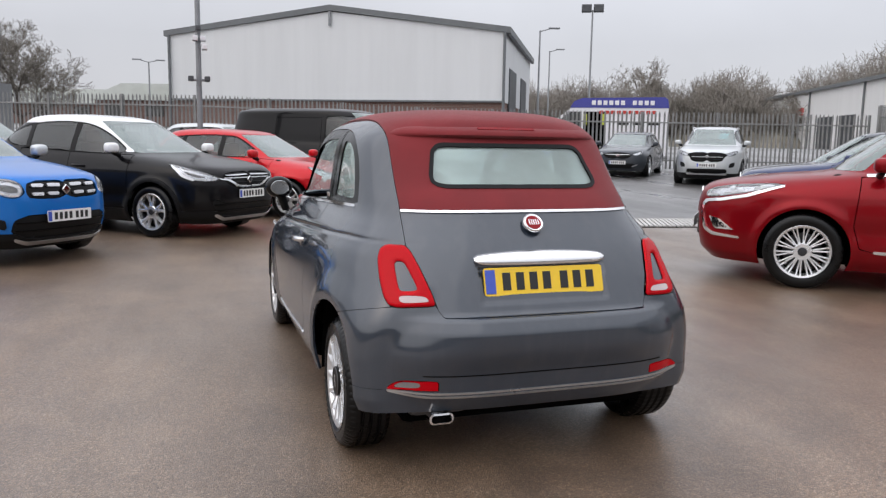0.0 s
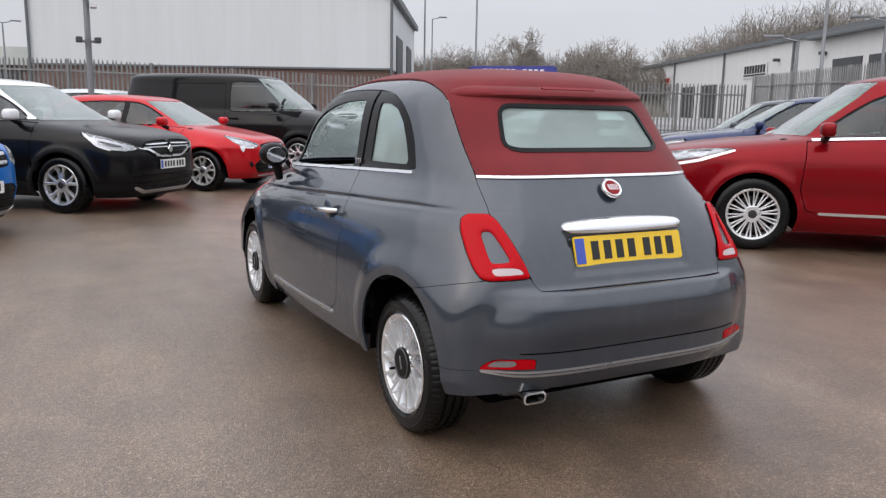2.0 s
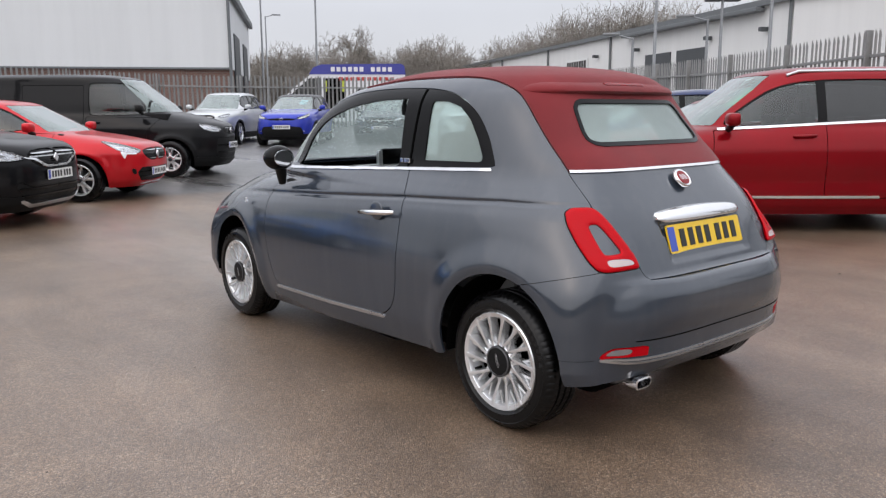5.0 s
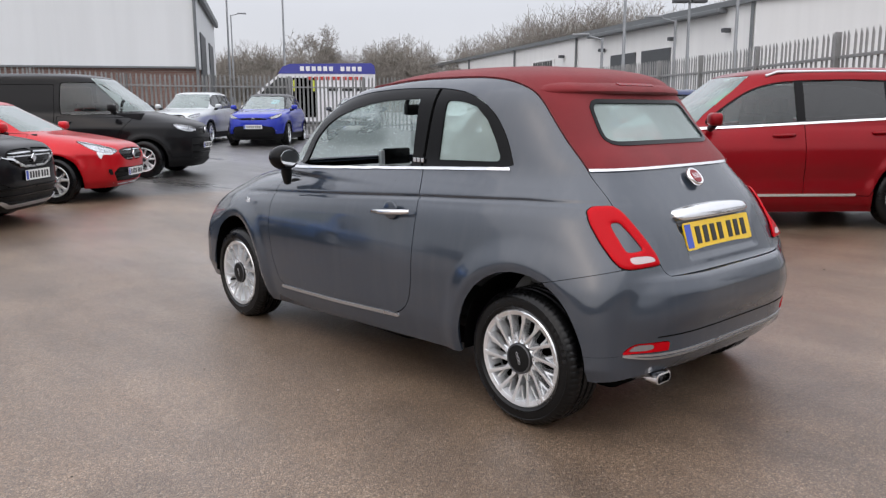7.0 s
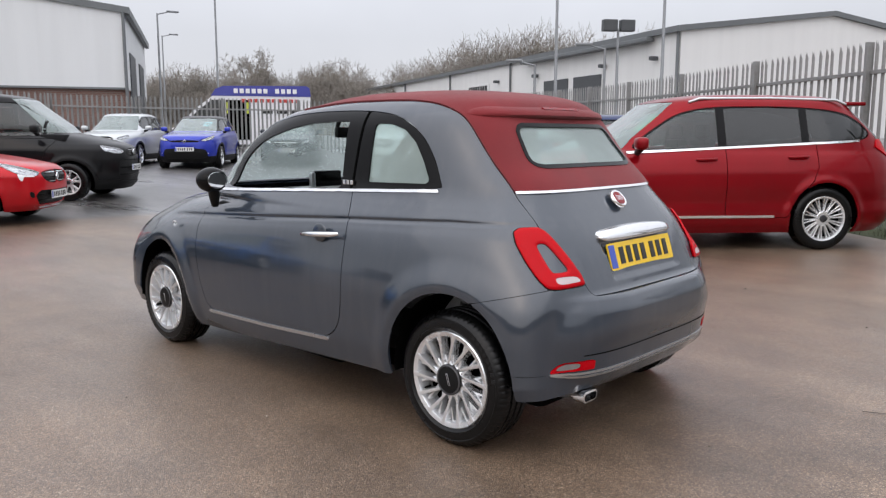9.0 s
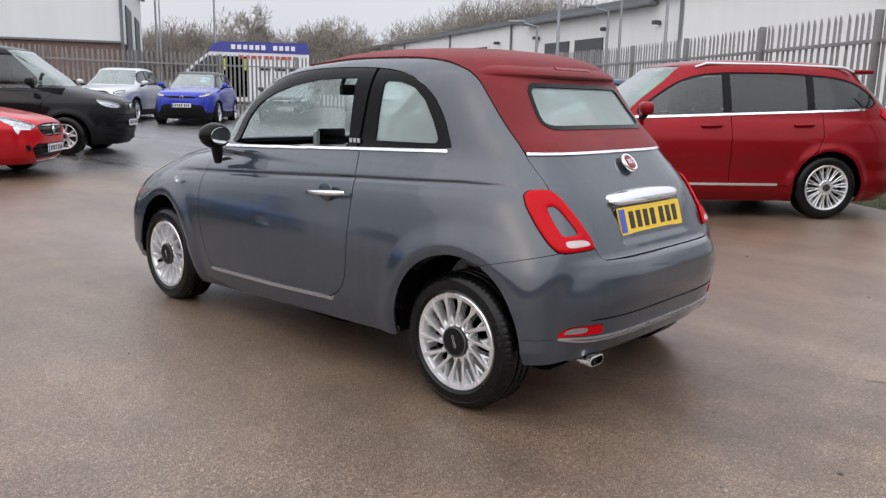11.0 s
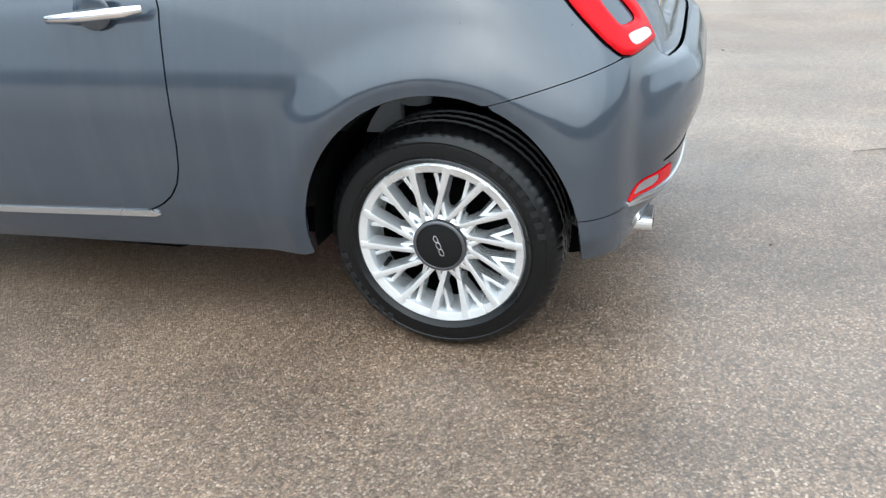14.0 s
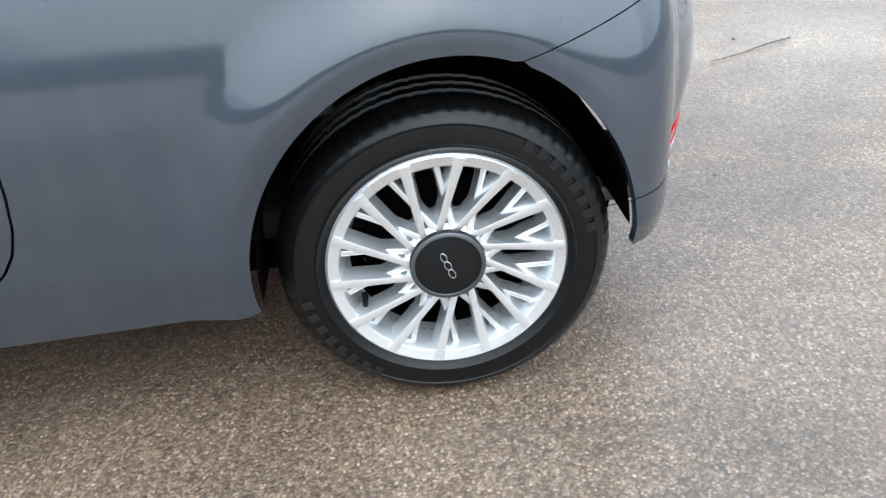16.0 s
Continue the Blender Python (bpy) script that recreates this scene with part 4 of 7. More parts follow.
    for k in range(41):
        a = -1 + k / 20
        x = 0.497 * a
        yb = 0.028 + 0.115 * abs(a) ** 3
        zz = 1.318 - 0.004 * abs(a) ** 4
        fall = 1 - abs(a) ** 14
        prof = [(0.12, 0.051), (0.06, 0.048), (0.015, 0.040), (-0.018 * fall, 0.027), (-0.036 * fall, 0.013), (-0.040 * fall, 0.003), (-0.032 * fall, -0.006), (0.03, -0.014)]
        rows.append([bm.verts.new((x, yb + dy, zz + dz_ * (0.35 + 0.65 * fall))) for dy, dz_ in prof])
    for a, b in zip(rows, rows[1:]):
        for i in range(7):
            bm.faces.new((a[i], a[i + 1], b[i + 1], b[i]))
    bmesh.ops.recalc_face_normals(bm, faces=bm.faces)
    lip = part("roof_lip", bm, M_FABRIC, car, "dark red canvas lip", smooth=60)
    bm = bmesh.new()
    prism(bm, rounded(0.27, 0.020, 0.008, 3), 0.02, Matrix.Translation((0, 0.020, 1.3535)) @ Matrix.Rotation(radians(-58), 4, "X"))
    part("brake_lamp", bm, M_LENSDARK, lip, "slim red brake lamp", smooth=40)
    # badge, handle, plate
    n = Matrix.Translation((0, -0.284, 0.963)) @ Matrix.Rotation(radians(-40), 4, "X")
    bm = bmesh.new()
    rows = lathe(bm, [(0.0, -0.012), (0.034, -0.012), (0.040, -0.014), (0.044, -0.010), (0.045, 0.0), (0.0, 0.012)], 40, "y")
    b = part("badge", bm, M_CHROME, car, "round chrome badge", smooth=40, at=n)
    bm = bmesh.new()
    lathe(bm, [(0.0, -0.0135), (0.032, -0.0135), (0.033, -0.012)], 32, "y")
    part("badge_face", bm, M_DEEPRED, b, "dark red face")
    bm = bmesh.new()
    for k in range(5):
        box(bm, (-0.02 + 0.01 * k, -0.0145, 0), (0.004, 0.002, 0.026))
    part("badge_bars", bm, M_CHROME, b)
    bm = bmesh.new()
    rows = []
    for k in range(41):
        a = -1 + k / 20
        x = 0.287 * a
        end = (1 - abs(a) ** 14) ** 0.5
        mid, half = 0.834 + 0.005 * (1 - a * a), (0.0185 + 0.008 * (1 - a * a)) * (0.35 + 0.65 * end)
        y = nearest_on(P, x, 0.834, True)[1]
        tilt = 0.55     # the tailgate leans forward as it rises
        rows.append([bm.verts.new((x, y + half * dz_ * tilt + dy * (0.5 + 0.5 * end), mid + half * dz_)) for dy, dz_ in ((0.012, 1.0), (-0.012, 0.98), (-0.024, 0.72), (-0.029, 0.1), (-0.028, -0.55), (-0.020, -0.95), (0.012, -1.0))])
    for a, b in zip(rows, rows[1:]):
        for i in range(6):
            bm.faces.new((a[i], a[i + 1], b[i + 1], b[i]))
    bm.faces.new(rows[0])
    bm.faces.new(rows[-1][::-1])
    bmesh.ops.recalc_face_normals(bm, faces=bm.faces)
    part("tailgate_handle", bm, M_CHROME, car, "chrome tailgate handle", smooth=50)
    plate(car, M_PLATEY, Matrix.Translation((0.003, -0.409, 0.751)) @ Matrix.Rotation(radians(-17), 4, "X"))
    # door handles, mirrors, side repeaters
    for s in (-1, 1):
        bm = bmesh.new()
        tube(bm, [(s * 0.798, 0.885, 0.786), (s * 0.822, 0.86, 0.788), (s * 0.828, 0.76, 0.794), (s * 0.822, 0.655, 0.802), (s * 0.798, 0.63, 0.804)], [0.008, 0.011, 0.0125, 0.0125, 0.009], 10)
        hd = part("door_handle", bm, M_CHROME, car, "chrome door handle", smooth=60)
        bm = bmesh.new()
        bmesh.ops.create_uvsphere(bm, u_segments=20, v_segments=10, radius=1.0, matrix=Matrix.Translation((s * 0.798, 0.76, 0.80)) @ Matrix.Diagonal((0.006, 0.05, 0.042, 1)))
        part("handle_recess", bm, M_GREY, hd, "shallow grey recess", smooth=60)
        mm = Matrix.Translation((s * 0.80, 1.66, 1.0))
        bm = bmesh.new()
        bmesh.ops.create_uvsphere(bm, u_segments=28, v_segments=16, radius=1.0, matrix=mm @ Matrix.Diagonal((0.082, 0.075, 0.066, 1)))
        for v in bm.verts:
            if v.co.y < 1.605:
                v.co.y = 1.605
        mir = part("door_mirror", bm, M_GLOSSBLACK, car, "gloss black door mirror on a stalk", smooth=40)
        bm = bmesh.new()
        lathe(bm, [(0.0, -0.001), (0.9, -0.001), (0.94, 0.0)], 28, "y")
        bmesh.ops.transform(bm, matrix=Matrix.Translation((s * 0.80, 1.6035, 1.0)) @ Matrix.Diagonal((0.058, 1, 0.046, 1)), verts=bm.verts)
        part("mirror_glass", bm, M_MIRROR, mir, "mirror glass")
        bm = bmesh.new()
        tube(bm, [(s * 0.785, 1.67, 0.95), (s * 0.77, 1.69, 0.91), (s * 0.755, 1.71, 0.86)], [0.03, 0.028, 0.02], 10)
        part("mirror_stalk", bm, M_PLASTIC, mir, "black stalk", smooth=60)
        bm = bmesh.new()
        bmesh.ops.create_uvsphere(bm, u_segments=16, v_segments=8, radius=1.0, matrix=Matrix.Translation((s * 0.776, 2.12, 0.735)) @ Matrix.Diagonal((0.01, 0.022, 0.016, 1)))
        part("side_repeater", bm, M_LENSCLEAR, car, "small clear side lamp", smooth=60)
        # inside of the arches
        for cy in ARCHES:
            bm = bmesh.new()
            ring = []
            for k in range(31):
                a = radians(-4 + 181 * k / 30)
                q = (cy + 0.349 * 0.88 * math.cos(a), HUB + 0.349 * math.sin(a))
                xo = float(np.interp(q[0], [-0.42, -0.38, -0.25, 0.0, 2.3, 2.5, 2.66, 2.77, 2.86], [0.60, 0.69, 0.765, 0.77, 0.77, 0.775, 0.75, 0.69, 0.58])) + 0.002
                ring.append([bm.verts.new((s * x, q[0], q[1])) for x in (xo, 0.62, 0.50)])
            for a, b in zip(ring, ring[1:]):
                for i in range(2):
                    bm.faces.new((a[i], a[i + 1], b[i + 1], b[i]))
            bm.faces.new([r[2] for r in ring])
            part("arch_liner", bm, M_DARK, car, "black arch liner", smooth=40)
    # chrome shapes at the foot of the left door pillar
    for k in range(3):
        bm = bmesh.new()
        box(bm, (-0.663, 0.742 - 0.026 * k, 1.022), (0.006, 0.020, 0.020), 0.002)
        part("pillar_emblem", bm, M_CHROME, car, "small chrome emblem")
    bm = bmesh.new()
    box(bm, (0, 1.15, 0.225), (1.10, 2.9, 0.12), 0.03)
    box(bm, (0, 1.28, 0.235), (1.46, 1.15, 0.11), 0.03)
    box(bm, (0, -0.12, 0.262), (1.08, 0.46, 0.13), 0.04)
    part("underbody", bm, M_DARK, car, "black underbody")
    # exhaust
    bm = bmesh.new()
    out = rounded(0.098, 0.044, 0.018, 5)
    inn = rounded(0.082, 0.030, 0.012, 5)
    loops = [[bm.verts.new((x - 0.436, y, z + 0.230)) for x, z in o] for o, y in ((out, -0.405), (out, -0.45), (inn, -0.452), (inn, -0.36))]
    for a, b in zip(loops, loops[1:]):
        for i in range(len(a)):
            bm.faces.new((a[i], a[(i + 1) % len(a)], b[(i + 1) % len(a)], b[i]))
    bmesh.ops.recalc_face_normals(bm, faces=bm.faces)
    ex = part("tailpipe", bm, M_CHROME, car, "flattened chrome tailpipe", smooth=40)
    bm = bmesh.new()
    tube(bm, [(-0.436, -0.345, 0.230), (-0.44, -0.2, 0.25), (-0.40, 0.1, 0.27)], [0.028, 0.03, 0.05], 12)
    box(bm, (-0.435, -0.31, 0.262), (0.235, 0.20, 0.062), 0.028)
    part("exhaust_pipe", bm, M_GREYMETAL, ex, "dull grey silencer and pipe", smooth=60)
    # wheels
    bar_mesh = link_mesh("sidewall_bar", boxm((0, 0, 0), (0.0025, 0.015, 0.018), 0.001), M_RUBBERDUSTY)
    meshes = wheel_meshes(0.276, 0.194, 0.185, 14, "twin", True)
    TURN = {0.0: 1.730, 2.30: 1.62}
    for x in (-0.672, 0.672):
        for y in (0.0, 2.30):
            w = add_wheel(car, meshes, x, y, HUB, TURN[y])
            bm = bmesh.new()
            lathe(bm, [(0.0545, -0.0930), (0.0555, -0.0947), (0.0612, -0.0944), (0.0622, -0.0925)], 56)
            part("cap_ring", bm, M_GREYMETAL, w, "dull grey ring", smooth=60)
            bm = bmesh.new()
            for k in range(3):      # an outline mark of three joined loops
                zc = 0.019 - 0.017 * k
                tube(bm, [(-0.0955, 0.0052 * math.cos(a) * (1 if k else 0.9), zc + 0.0085 * math.sin(a)) for a in (2 * math.pi * q / 16 for q in range(17))], 0.0007, 5, False)
            part("cap_emblem", bm, M_SATIN, w, "thin silver outline emblem", at=Matrix.Rotation(-0.35 - TURN[y], 4, "X"))
            bm = bmesh.new()
            tube(bm, [(-0.045, 0, 0), (-0.078, 0, 0)], [0.006, 0.0045], 8)
            part("valve", bm, M_PLASTIC, w, "black tyre valve", at=Matrix.Rotation(math.pi * 1.86 - TURN[y], 4, "X") @ Matrix.Translation((0, 0.158, 0)))
            for a0 in (0.60, 3.75) if x < 0 else ():
                for k in range(8):
                    part("sidewall_bar", bar_mesh, None, w, at=Matrix.Rotation(a0 - TURN[y] + k * 0.112, 4, "X") @ Matrix.Translation((-0.0968, 0, 0.2385)))
    # cabin
    for s in (-1, 1):
        seat = bmesh.new()
        box(seat, (s * 0.33, 0.95, 0.52), (0.48, 0.52, 0.16), 0.05)
        box(seat, (0, 0, 0.30), (0.46, 0.13, 0.60), 0.055, Matrix.Translation((s * 0.33, 0.70, 0.56)) @ Matrix.Rotation(radians(14), 4, "X"))
        st = part("front_seat", seat, M_CREAM if s > 0 else M_GREYTRIM, car, "padded front seat", smooth=40)
        bm = bmesh.new()
        bmesh.ops.create_uvsphere(bm, u_segments=24, v_segments=14, radius=1.0, matrix=Matrix.Translation((s * 0.33, 0.515, 1.185)) @ Matrix.Diagonal((0.125, 0.055, 0.095, 1)))
        part("headrest", bm, M_CREAM, st, "round ivory headrest", smooth=60)
        bm = bmesh.new()
        bmesh.ops.create_uvsphere(bm, u_segments=20, v_segments=12, radius=1.0, matrix=Matrix.Translation((s * 0.28, 0.14, 1.05)) @ Matrix.Diagonal((0.11, 0.05, 0.07, 1)))
        part("rear_headrest", bm, M_CREAM, car, "ivory rear headrest", smooth=60)
    bm = bmesh.new()
    box(bm, (0, 0.36, 0.52), (1.05, 0.42, 0.16), 0.05)
    box(bm, (0, 0.13, 0.77), (1.05, 0.12, 0.52), 0.05)
    part("rear_seat", bm, M_GREYTRIM, car, "rear bench seat", smooth=40)
    bm = bmesh.new()
    box(bm, (0, 1.52, 0.80), (1.18, 0.36, 0.24), 0.06)
    box(bm, (0, 1.68, 0.90), (1.10, 0.24, 0.06), 0.025)
    part("dashboard", bm, M_GREYTRIM, car, "grey dashboard", smooth=40)
    bm = bmesh.new()
    box(bm, (0.0, 1.70, 0.972), (0.20, 0.03, 0.105), 0.014)
    ds = part("dashboard_screen", bm, M_GLOSSBLACK, car, "dark dashboard screen", smooth=40)
    part("screen_edge", boxm((-0.112, 1.70, 0.968), (0.030, 0.034, 0.095), 0.012), M_SATIN, ds, "silver edge")
    bm = bmesh.new()
    tube(bm, [(0.34 + 0.18 * math.cos(a), 1.20 + 0.06 * math.sin(a), 0.86 + 0.17 * math.sin(a)) for a in (2 * math.pi * k / 28 for k in range(29))], 0.015, 8, False)
    box(bm, (0.34, 1.22, 0.86), (0.30, 0.04, 0.07), 0.015)
    part("steering_wheel", bm, M_TRIM, car, "dark steering wheel", smooth=50)
    bm = bmesh.new()
    box(bm, (0.02, 1.56, 1.250), (0.12, 0.035, 0.062), 0.012)
    tube(bm, [(-0.03, 1.56, 1.28), (-0.02, 1.55, 1.325)], 0.012, 8)
    part("rear_view_mirror", bm, M_TRIM, car, "dark rear-view mirror", smooth=40)
    for s in (-1, 1):
        part("door_card", boxm((s * 0.68, 1.22, 0.62), (0.05, 1.10, 0.52), 0.02), M_TRIM, car, "dark door lining")
    part("cabin_floor", boxm((0, 0.9, 0.32), (1.3, 1.8, 0.06), 0.02), M_TRIM, car, "dark cabin floor")
    part("headlining", boxm((0, 0.62, 1.365), (0.80, 0.80, 0.012), 0.004), M_TRIM, car, "dark headlining")
    return car


# ---------------------------------------------------------------- parked cars
def parked(name, label, m, paint, fo, wb, ro, w, H, zh, zc, ycowl, ys, yg, dlo, pillars, doors, lamp, grille, intake, r, rim,
           roof=None, clad=0.0, rear_dark=False, step=0.03, count=60, style="fan", spokes=12, plate_z=0.5, skid=None, mirror_paint=None, chrome_belt=False, bars=4, nose=4.2, trims=(), group="", handles=(), van=False, chars=7, rims=None, spoiler=False, tail=None, mirror_at=None):
    """A parked car; its own origin lies on the ground under the middle of the front axle, and it looks along +y."""
    R = -(wb + ro)
    rows = [(0.19, 0.90 * w, R + 0.14, fo - 0.16, 4.5, nose + 0.3), (0.30, 0.965 * w, R + 0.04, fo - 0.05, 4.5, nose + 0.1), (0.50, w, R, fo, 4.5, nose),
            (0.66, w, R + 0.02, fo - 0.005, 4.5, nose), (zh - 0.08, 0.99 * w, R + 0.04, fo - 0.035, 4.5, nose), (zh, 0.97 * w, R + 0.05, fo - 0.11, 4.5, nose - 0.2),
            (zh + 0.3 * (zc - zh), 0.955 * w, R + 0.06, fo - 0.30, 4.5, nose - 0.4), (zh + 0.7 * (zc - zh), 0.93 * w, R + 0.08, fo - 0.30 - 0.5 * (fo - 0.30 - ycowl), 4.5, nose - 0.5), (zc, 0.905 * w, R + 0.10, ycowl, 4.5, nose)]
    for t in (0.25, 0.5, 0.75, 1.0):
        rows.append((zc + t * (H - 0.09 - zc), (0.905 - (0.10 if van else 0.20) * t ** 1.15) * w, R + 0.10 + (yg - R - 0.10) * t ** 1.4, ycowl + (ys - ycowl) * t, 4.5, 4.2))
    mid = (ys + yg) / 2
    k = 0.79 if van else 0.70
    rows += [(H - 0.05, (k - 0.05) * w, yg + 0.06, ys - 0.12, 4.0, 3.6), (H - 0.02, (k - 0.14) * w, yg + 0.25, ys - 0.35, 3.5, 3.2), (H - 0.004, 0.32 * w, yg + 0.5, ys - 0.6, 3, 3), (H, 0.05 * w, mid - 0.1, mid + 0.1, 2.5, 2.5)]
    P = shell(rows, mid, step, count)
    X, Y, Z = P[..., 0], P[..., 1], P[..., 2]
    sgn = np.sign(X)
    for cy in (0, -wb):
        q = np.hypot(Y - cy, Z - r)
        X = X + sgn * (np.abs(X) > 0.55 * w) * 0.022 * np.exp(-((q - r - 0.07) / 0.05) ** 2) * (q > r)
    X = X - sgn * (np.abs(X) > 0.6 * w) * (Y < 0.3) * 0.018 * np.exp(-((Z - 0.52) / 0.10) ** 2)
    P = np.stack([X, Y, Z], -1)
    A = np.abs(X)
    flank = 0.5 * w - A
    arch = both(either(np.hypot(Y, Z - r), np.hypot(Y + wb, Z - r)) - r - 0.05, 0.55 * w - A)
    solid = both(np.full(X.shape, -1.0), -arch)
    win = both(sd(Y, Z, soft(dlo)), flank, Y - ycowl - 0.1)
    bars_ = [np.abs(Y - yp) - wp / 2 for yp, wp in pillars]
    panes_g = without(win + 0.012, *bars_)
    front = 0.15 - Y
    t = np.clip((Z - zc) / (H - 0.09 - zc), 0, 1)
    screen = both(A - (0.72 - 0.15 * t) * w, (mid + 0.15) - Y, zc + 0.015 - Z, Z - (H - 0.10))
    rear_win = both(A - (0.74 - 0.15 * t) * w, Y - (yg - 0.0), zc + 0.06 - Z, Z - (H - 0.12))
    q_ = A + 0.9 * np.maximum(0, fo - Y)      # runs round the nose from the middle to the wing
    hl = both(sd(q_, Z, soft(lamp)), front - 0.3)
    gr = both(sd(q_, Z, soft(grille, 1)), front)
    it = both(sd(q_, Z, intake), front)
    drs = [both(sd(Y, Z, d), flank) for d in doors]
    clads = both(either(Z - clad, np.hypot(Y, Z - r) - r - 0.10, np.hypot(Y + wb, Z - r) - r - 0.10), either(flank, Z - clad)) if clad else np.full(X.shape, 1.0)
    clads = both(clads, Z - 0.85)
    top = np.full(X.shape, 1.0)
    if roof:
        top = both(np.minimum(H - 0.13 - Z, both(np.abs(screen) - 0.10, zc + 0.02 - Z, flank)), -win, -screen)
    car = thing(name, label, "van" if van else "car", m, group)
    gap = 0.004
    skin("body", P, without(solid, win, screen, rear_win, hl, gr, it, clads, top, *drs, gap=gap), paint, car)
    for d in drs:
        for s in (-1, 1):
            dd = both(without(d, win, clads, gap=gap) + gap, -X * s)
            skin("door", P, both(solid, dd), paint, car)
    if clad:
        skin("cladding", P, without(both(solid, clads), it, gr, gap=0.0), M_PLASTIC, car, "black plastic cladding", lift=0.006)
    if roof:
        skin("roof", P, both(solid, top), roof, car, "contrasting roof", lift=0.001)
    for s in (-1, 1):
        on = -X * s
        skin("window_frame", P, both(without(win, panes_g), on), M_GLOSSBLACK, car, "black window surround", lift=-0.003)
        edges = sorted([y for y, _ in pillars] + [9, -9], reverse=True)
        for a, b in zip(edges, edges[1:]):
            back = rear_dark and (a + b) / 2 < pillars[0][0] - 0.05 or (rear_dark and a != 9)
            skin("side_window", P, both(panes_g - 0.003, on, Y - a, b - Y), M_GLASSDARK if back else M_GLASSTINT, car, "dark privacy glass" if back else "side window glass", lift=-0.008, rim=0)
        h = skin("headlamp", P, both(hl + 0.004, on), M_LENSCLEAR, car, "clear headlamp", lift=0.008, rim=0.03)
        if h:
            skin("reflector", P, both(hl + 0.012, on), M_REFLECTOR, h, "bright reflector", lift=-0.03, rim=0)
            low_edge = Z - np.interp(q_, [p[0] for p in sorted(lamp)], [p[1] for p in sorted(lamp)])
            skin("light_strip", P, both(hl + 0.010, -(hl + 0.034), low_edge, on), M_LED, h, "white light strip", lift=0.001, rim=0)
            skin("lamp_bezel", P, both(hl + 0.050, on), M_GLOSSBLACK, h, "dark lamp bezel", lift=-0.012, rim=0)
        if chrome_belt:
            skin("sill_trim", P, both(np.abs(Z - 0.375) - 0.013, Y + r + 0.22, -(wb - r - 0.22) - Y, flank, on), M_CHROME, car, "bright sill strip", lift=0.008)
            skin("belt_trim", P, both(np.abs(Z + 0.016 - np.interp(Y, [p[0] for p in chrome_belt], [p[1] for p in chrome_belt])) - 0.012, Y - chrome_belt[-1][0], chrome_belt[0][0] - Y, flank, on), M_CHROME, car, "bright chrome strip", lift=0.010)
    skin("windscreen", P, screen, M_GLASSCAR, car, "windscreen with the grey sky's reflection put in as a pale film", lift=-0.003, rim=0)
    skin("rear_window", P, rear_win, M_GLASSDARK, car, "dark rear window", lift=-0.003, rim=0)
    skin("grille", P, gr, M_GLOSSBLACK, car, "black grille", lift=-0.015, rim=0)
    skin("lower_grille", P, it, M_PLASTIC, car, "black lower grille", lift=-0.012, rim=0)
    gz = [z for _, z in grille]
    for q in range(bars):
        zz = min(gz) + (max(gz) - min(gz)) * (q + 0.5) / bars
        skin("grille_bar", P, both(np.abs(Z - zz) - 0.008, gr + 0.01), M_SATIN if q % 2 == 0 else M_PLASTIC, car, "", lift=-0.002, rim=0.01)
    iz = [z for _, z in intake]
    for q in range(2):
        zz = min(iz) + (max(iz) - min(iz)) * (q + 1) / 3
        skin("intake_bar", P, both(np.abs(Z - zz) - 0.010, it + 0.01), M_GLOSSBLACK, car, "", lift=0.0, rim=0.01)
    if skid:
        skin("skid_trim", P, both(sd(q_, Z, skid), front), M_SATIN, car, "silver skid trim", lift=0.012)
    for outline, tm, tl in trims:
        for s in (-1, 1):
            skin("front_trim", P, both(sd(q_, Z, outline), front - 0.3, -X * s), tm, car, tl, lift=0.010)
    bz = sum(gz) / len(gz)
    fy = nearest_on(P, 0, bz, False)[1]
    bm = bmesh.new()
    box(bm, (0, fy + 0.006, bz), (0.075, 0.02, 0.075), 0.008, Matrix.Translation((0, fy, bz)) @ Matrix.Rotation(radians(45), 4, "Y") @ Matrix.Translation((0, -fy, -bz)))
    part("badge", bm, M_CHROME, car, "plain chrome badge shape")
    if plate_z:
        py = nearest_on(P, 0.2, plate_z, False)[1]
        plate(car, M_PLATEW, Matrix.Translation((0, py + 0.03, plate_z)) @ Matrix.Rotation(math.pi, 4, "Z"), chars=chars)
    for s in (-1, 1):
        # mirrors sit on the door just behind the front pillar
        my = mirror_at if mirror_at is not None else dlo[0][0] - (0.45 if van else 0.12)
        bx = 0.92 * w
        bm = bmesh.new()
        bmesh.ops.create_uvsphere(bm, u_segments=24, v_segments=14, radius=1.0)
        for v in bm.verts:
            v.co = Vector([math.copysign(abs(c) ** 0.62, c) * h for c, h in zip(v.co, (0.092, 0.07, 0.066))]) + Vector((s * (bx + 0.10), my, zc + 0.075))
            v.co.z -= 0.10 * max(0.0, (bx + 0.06 - abs(v.co.x)))
        for v in bm.verts:
            v.co.y = max(v.co.y, my - 0.05)
        mi = part("door_mirror", bm, mirror_paint or paint, car, "door mirror", smooth=45)
        bm = bmesh.new()
        tube(bm, [(s * (bx - 0.03), my, zc - 0.02), (s * (bx + 0.08), my, zc + 0.01)], [0.035, 0.03], 8)
        part("mirror_arm", bm, M_PLASTIC, mi, "black arm", smooth=60)
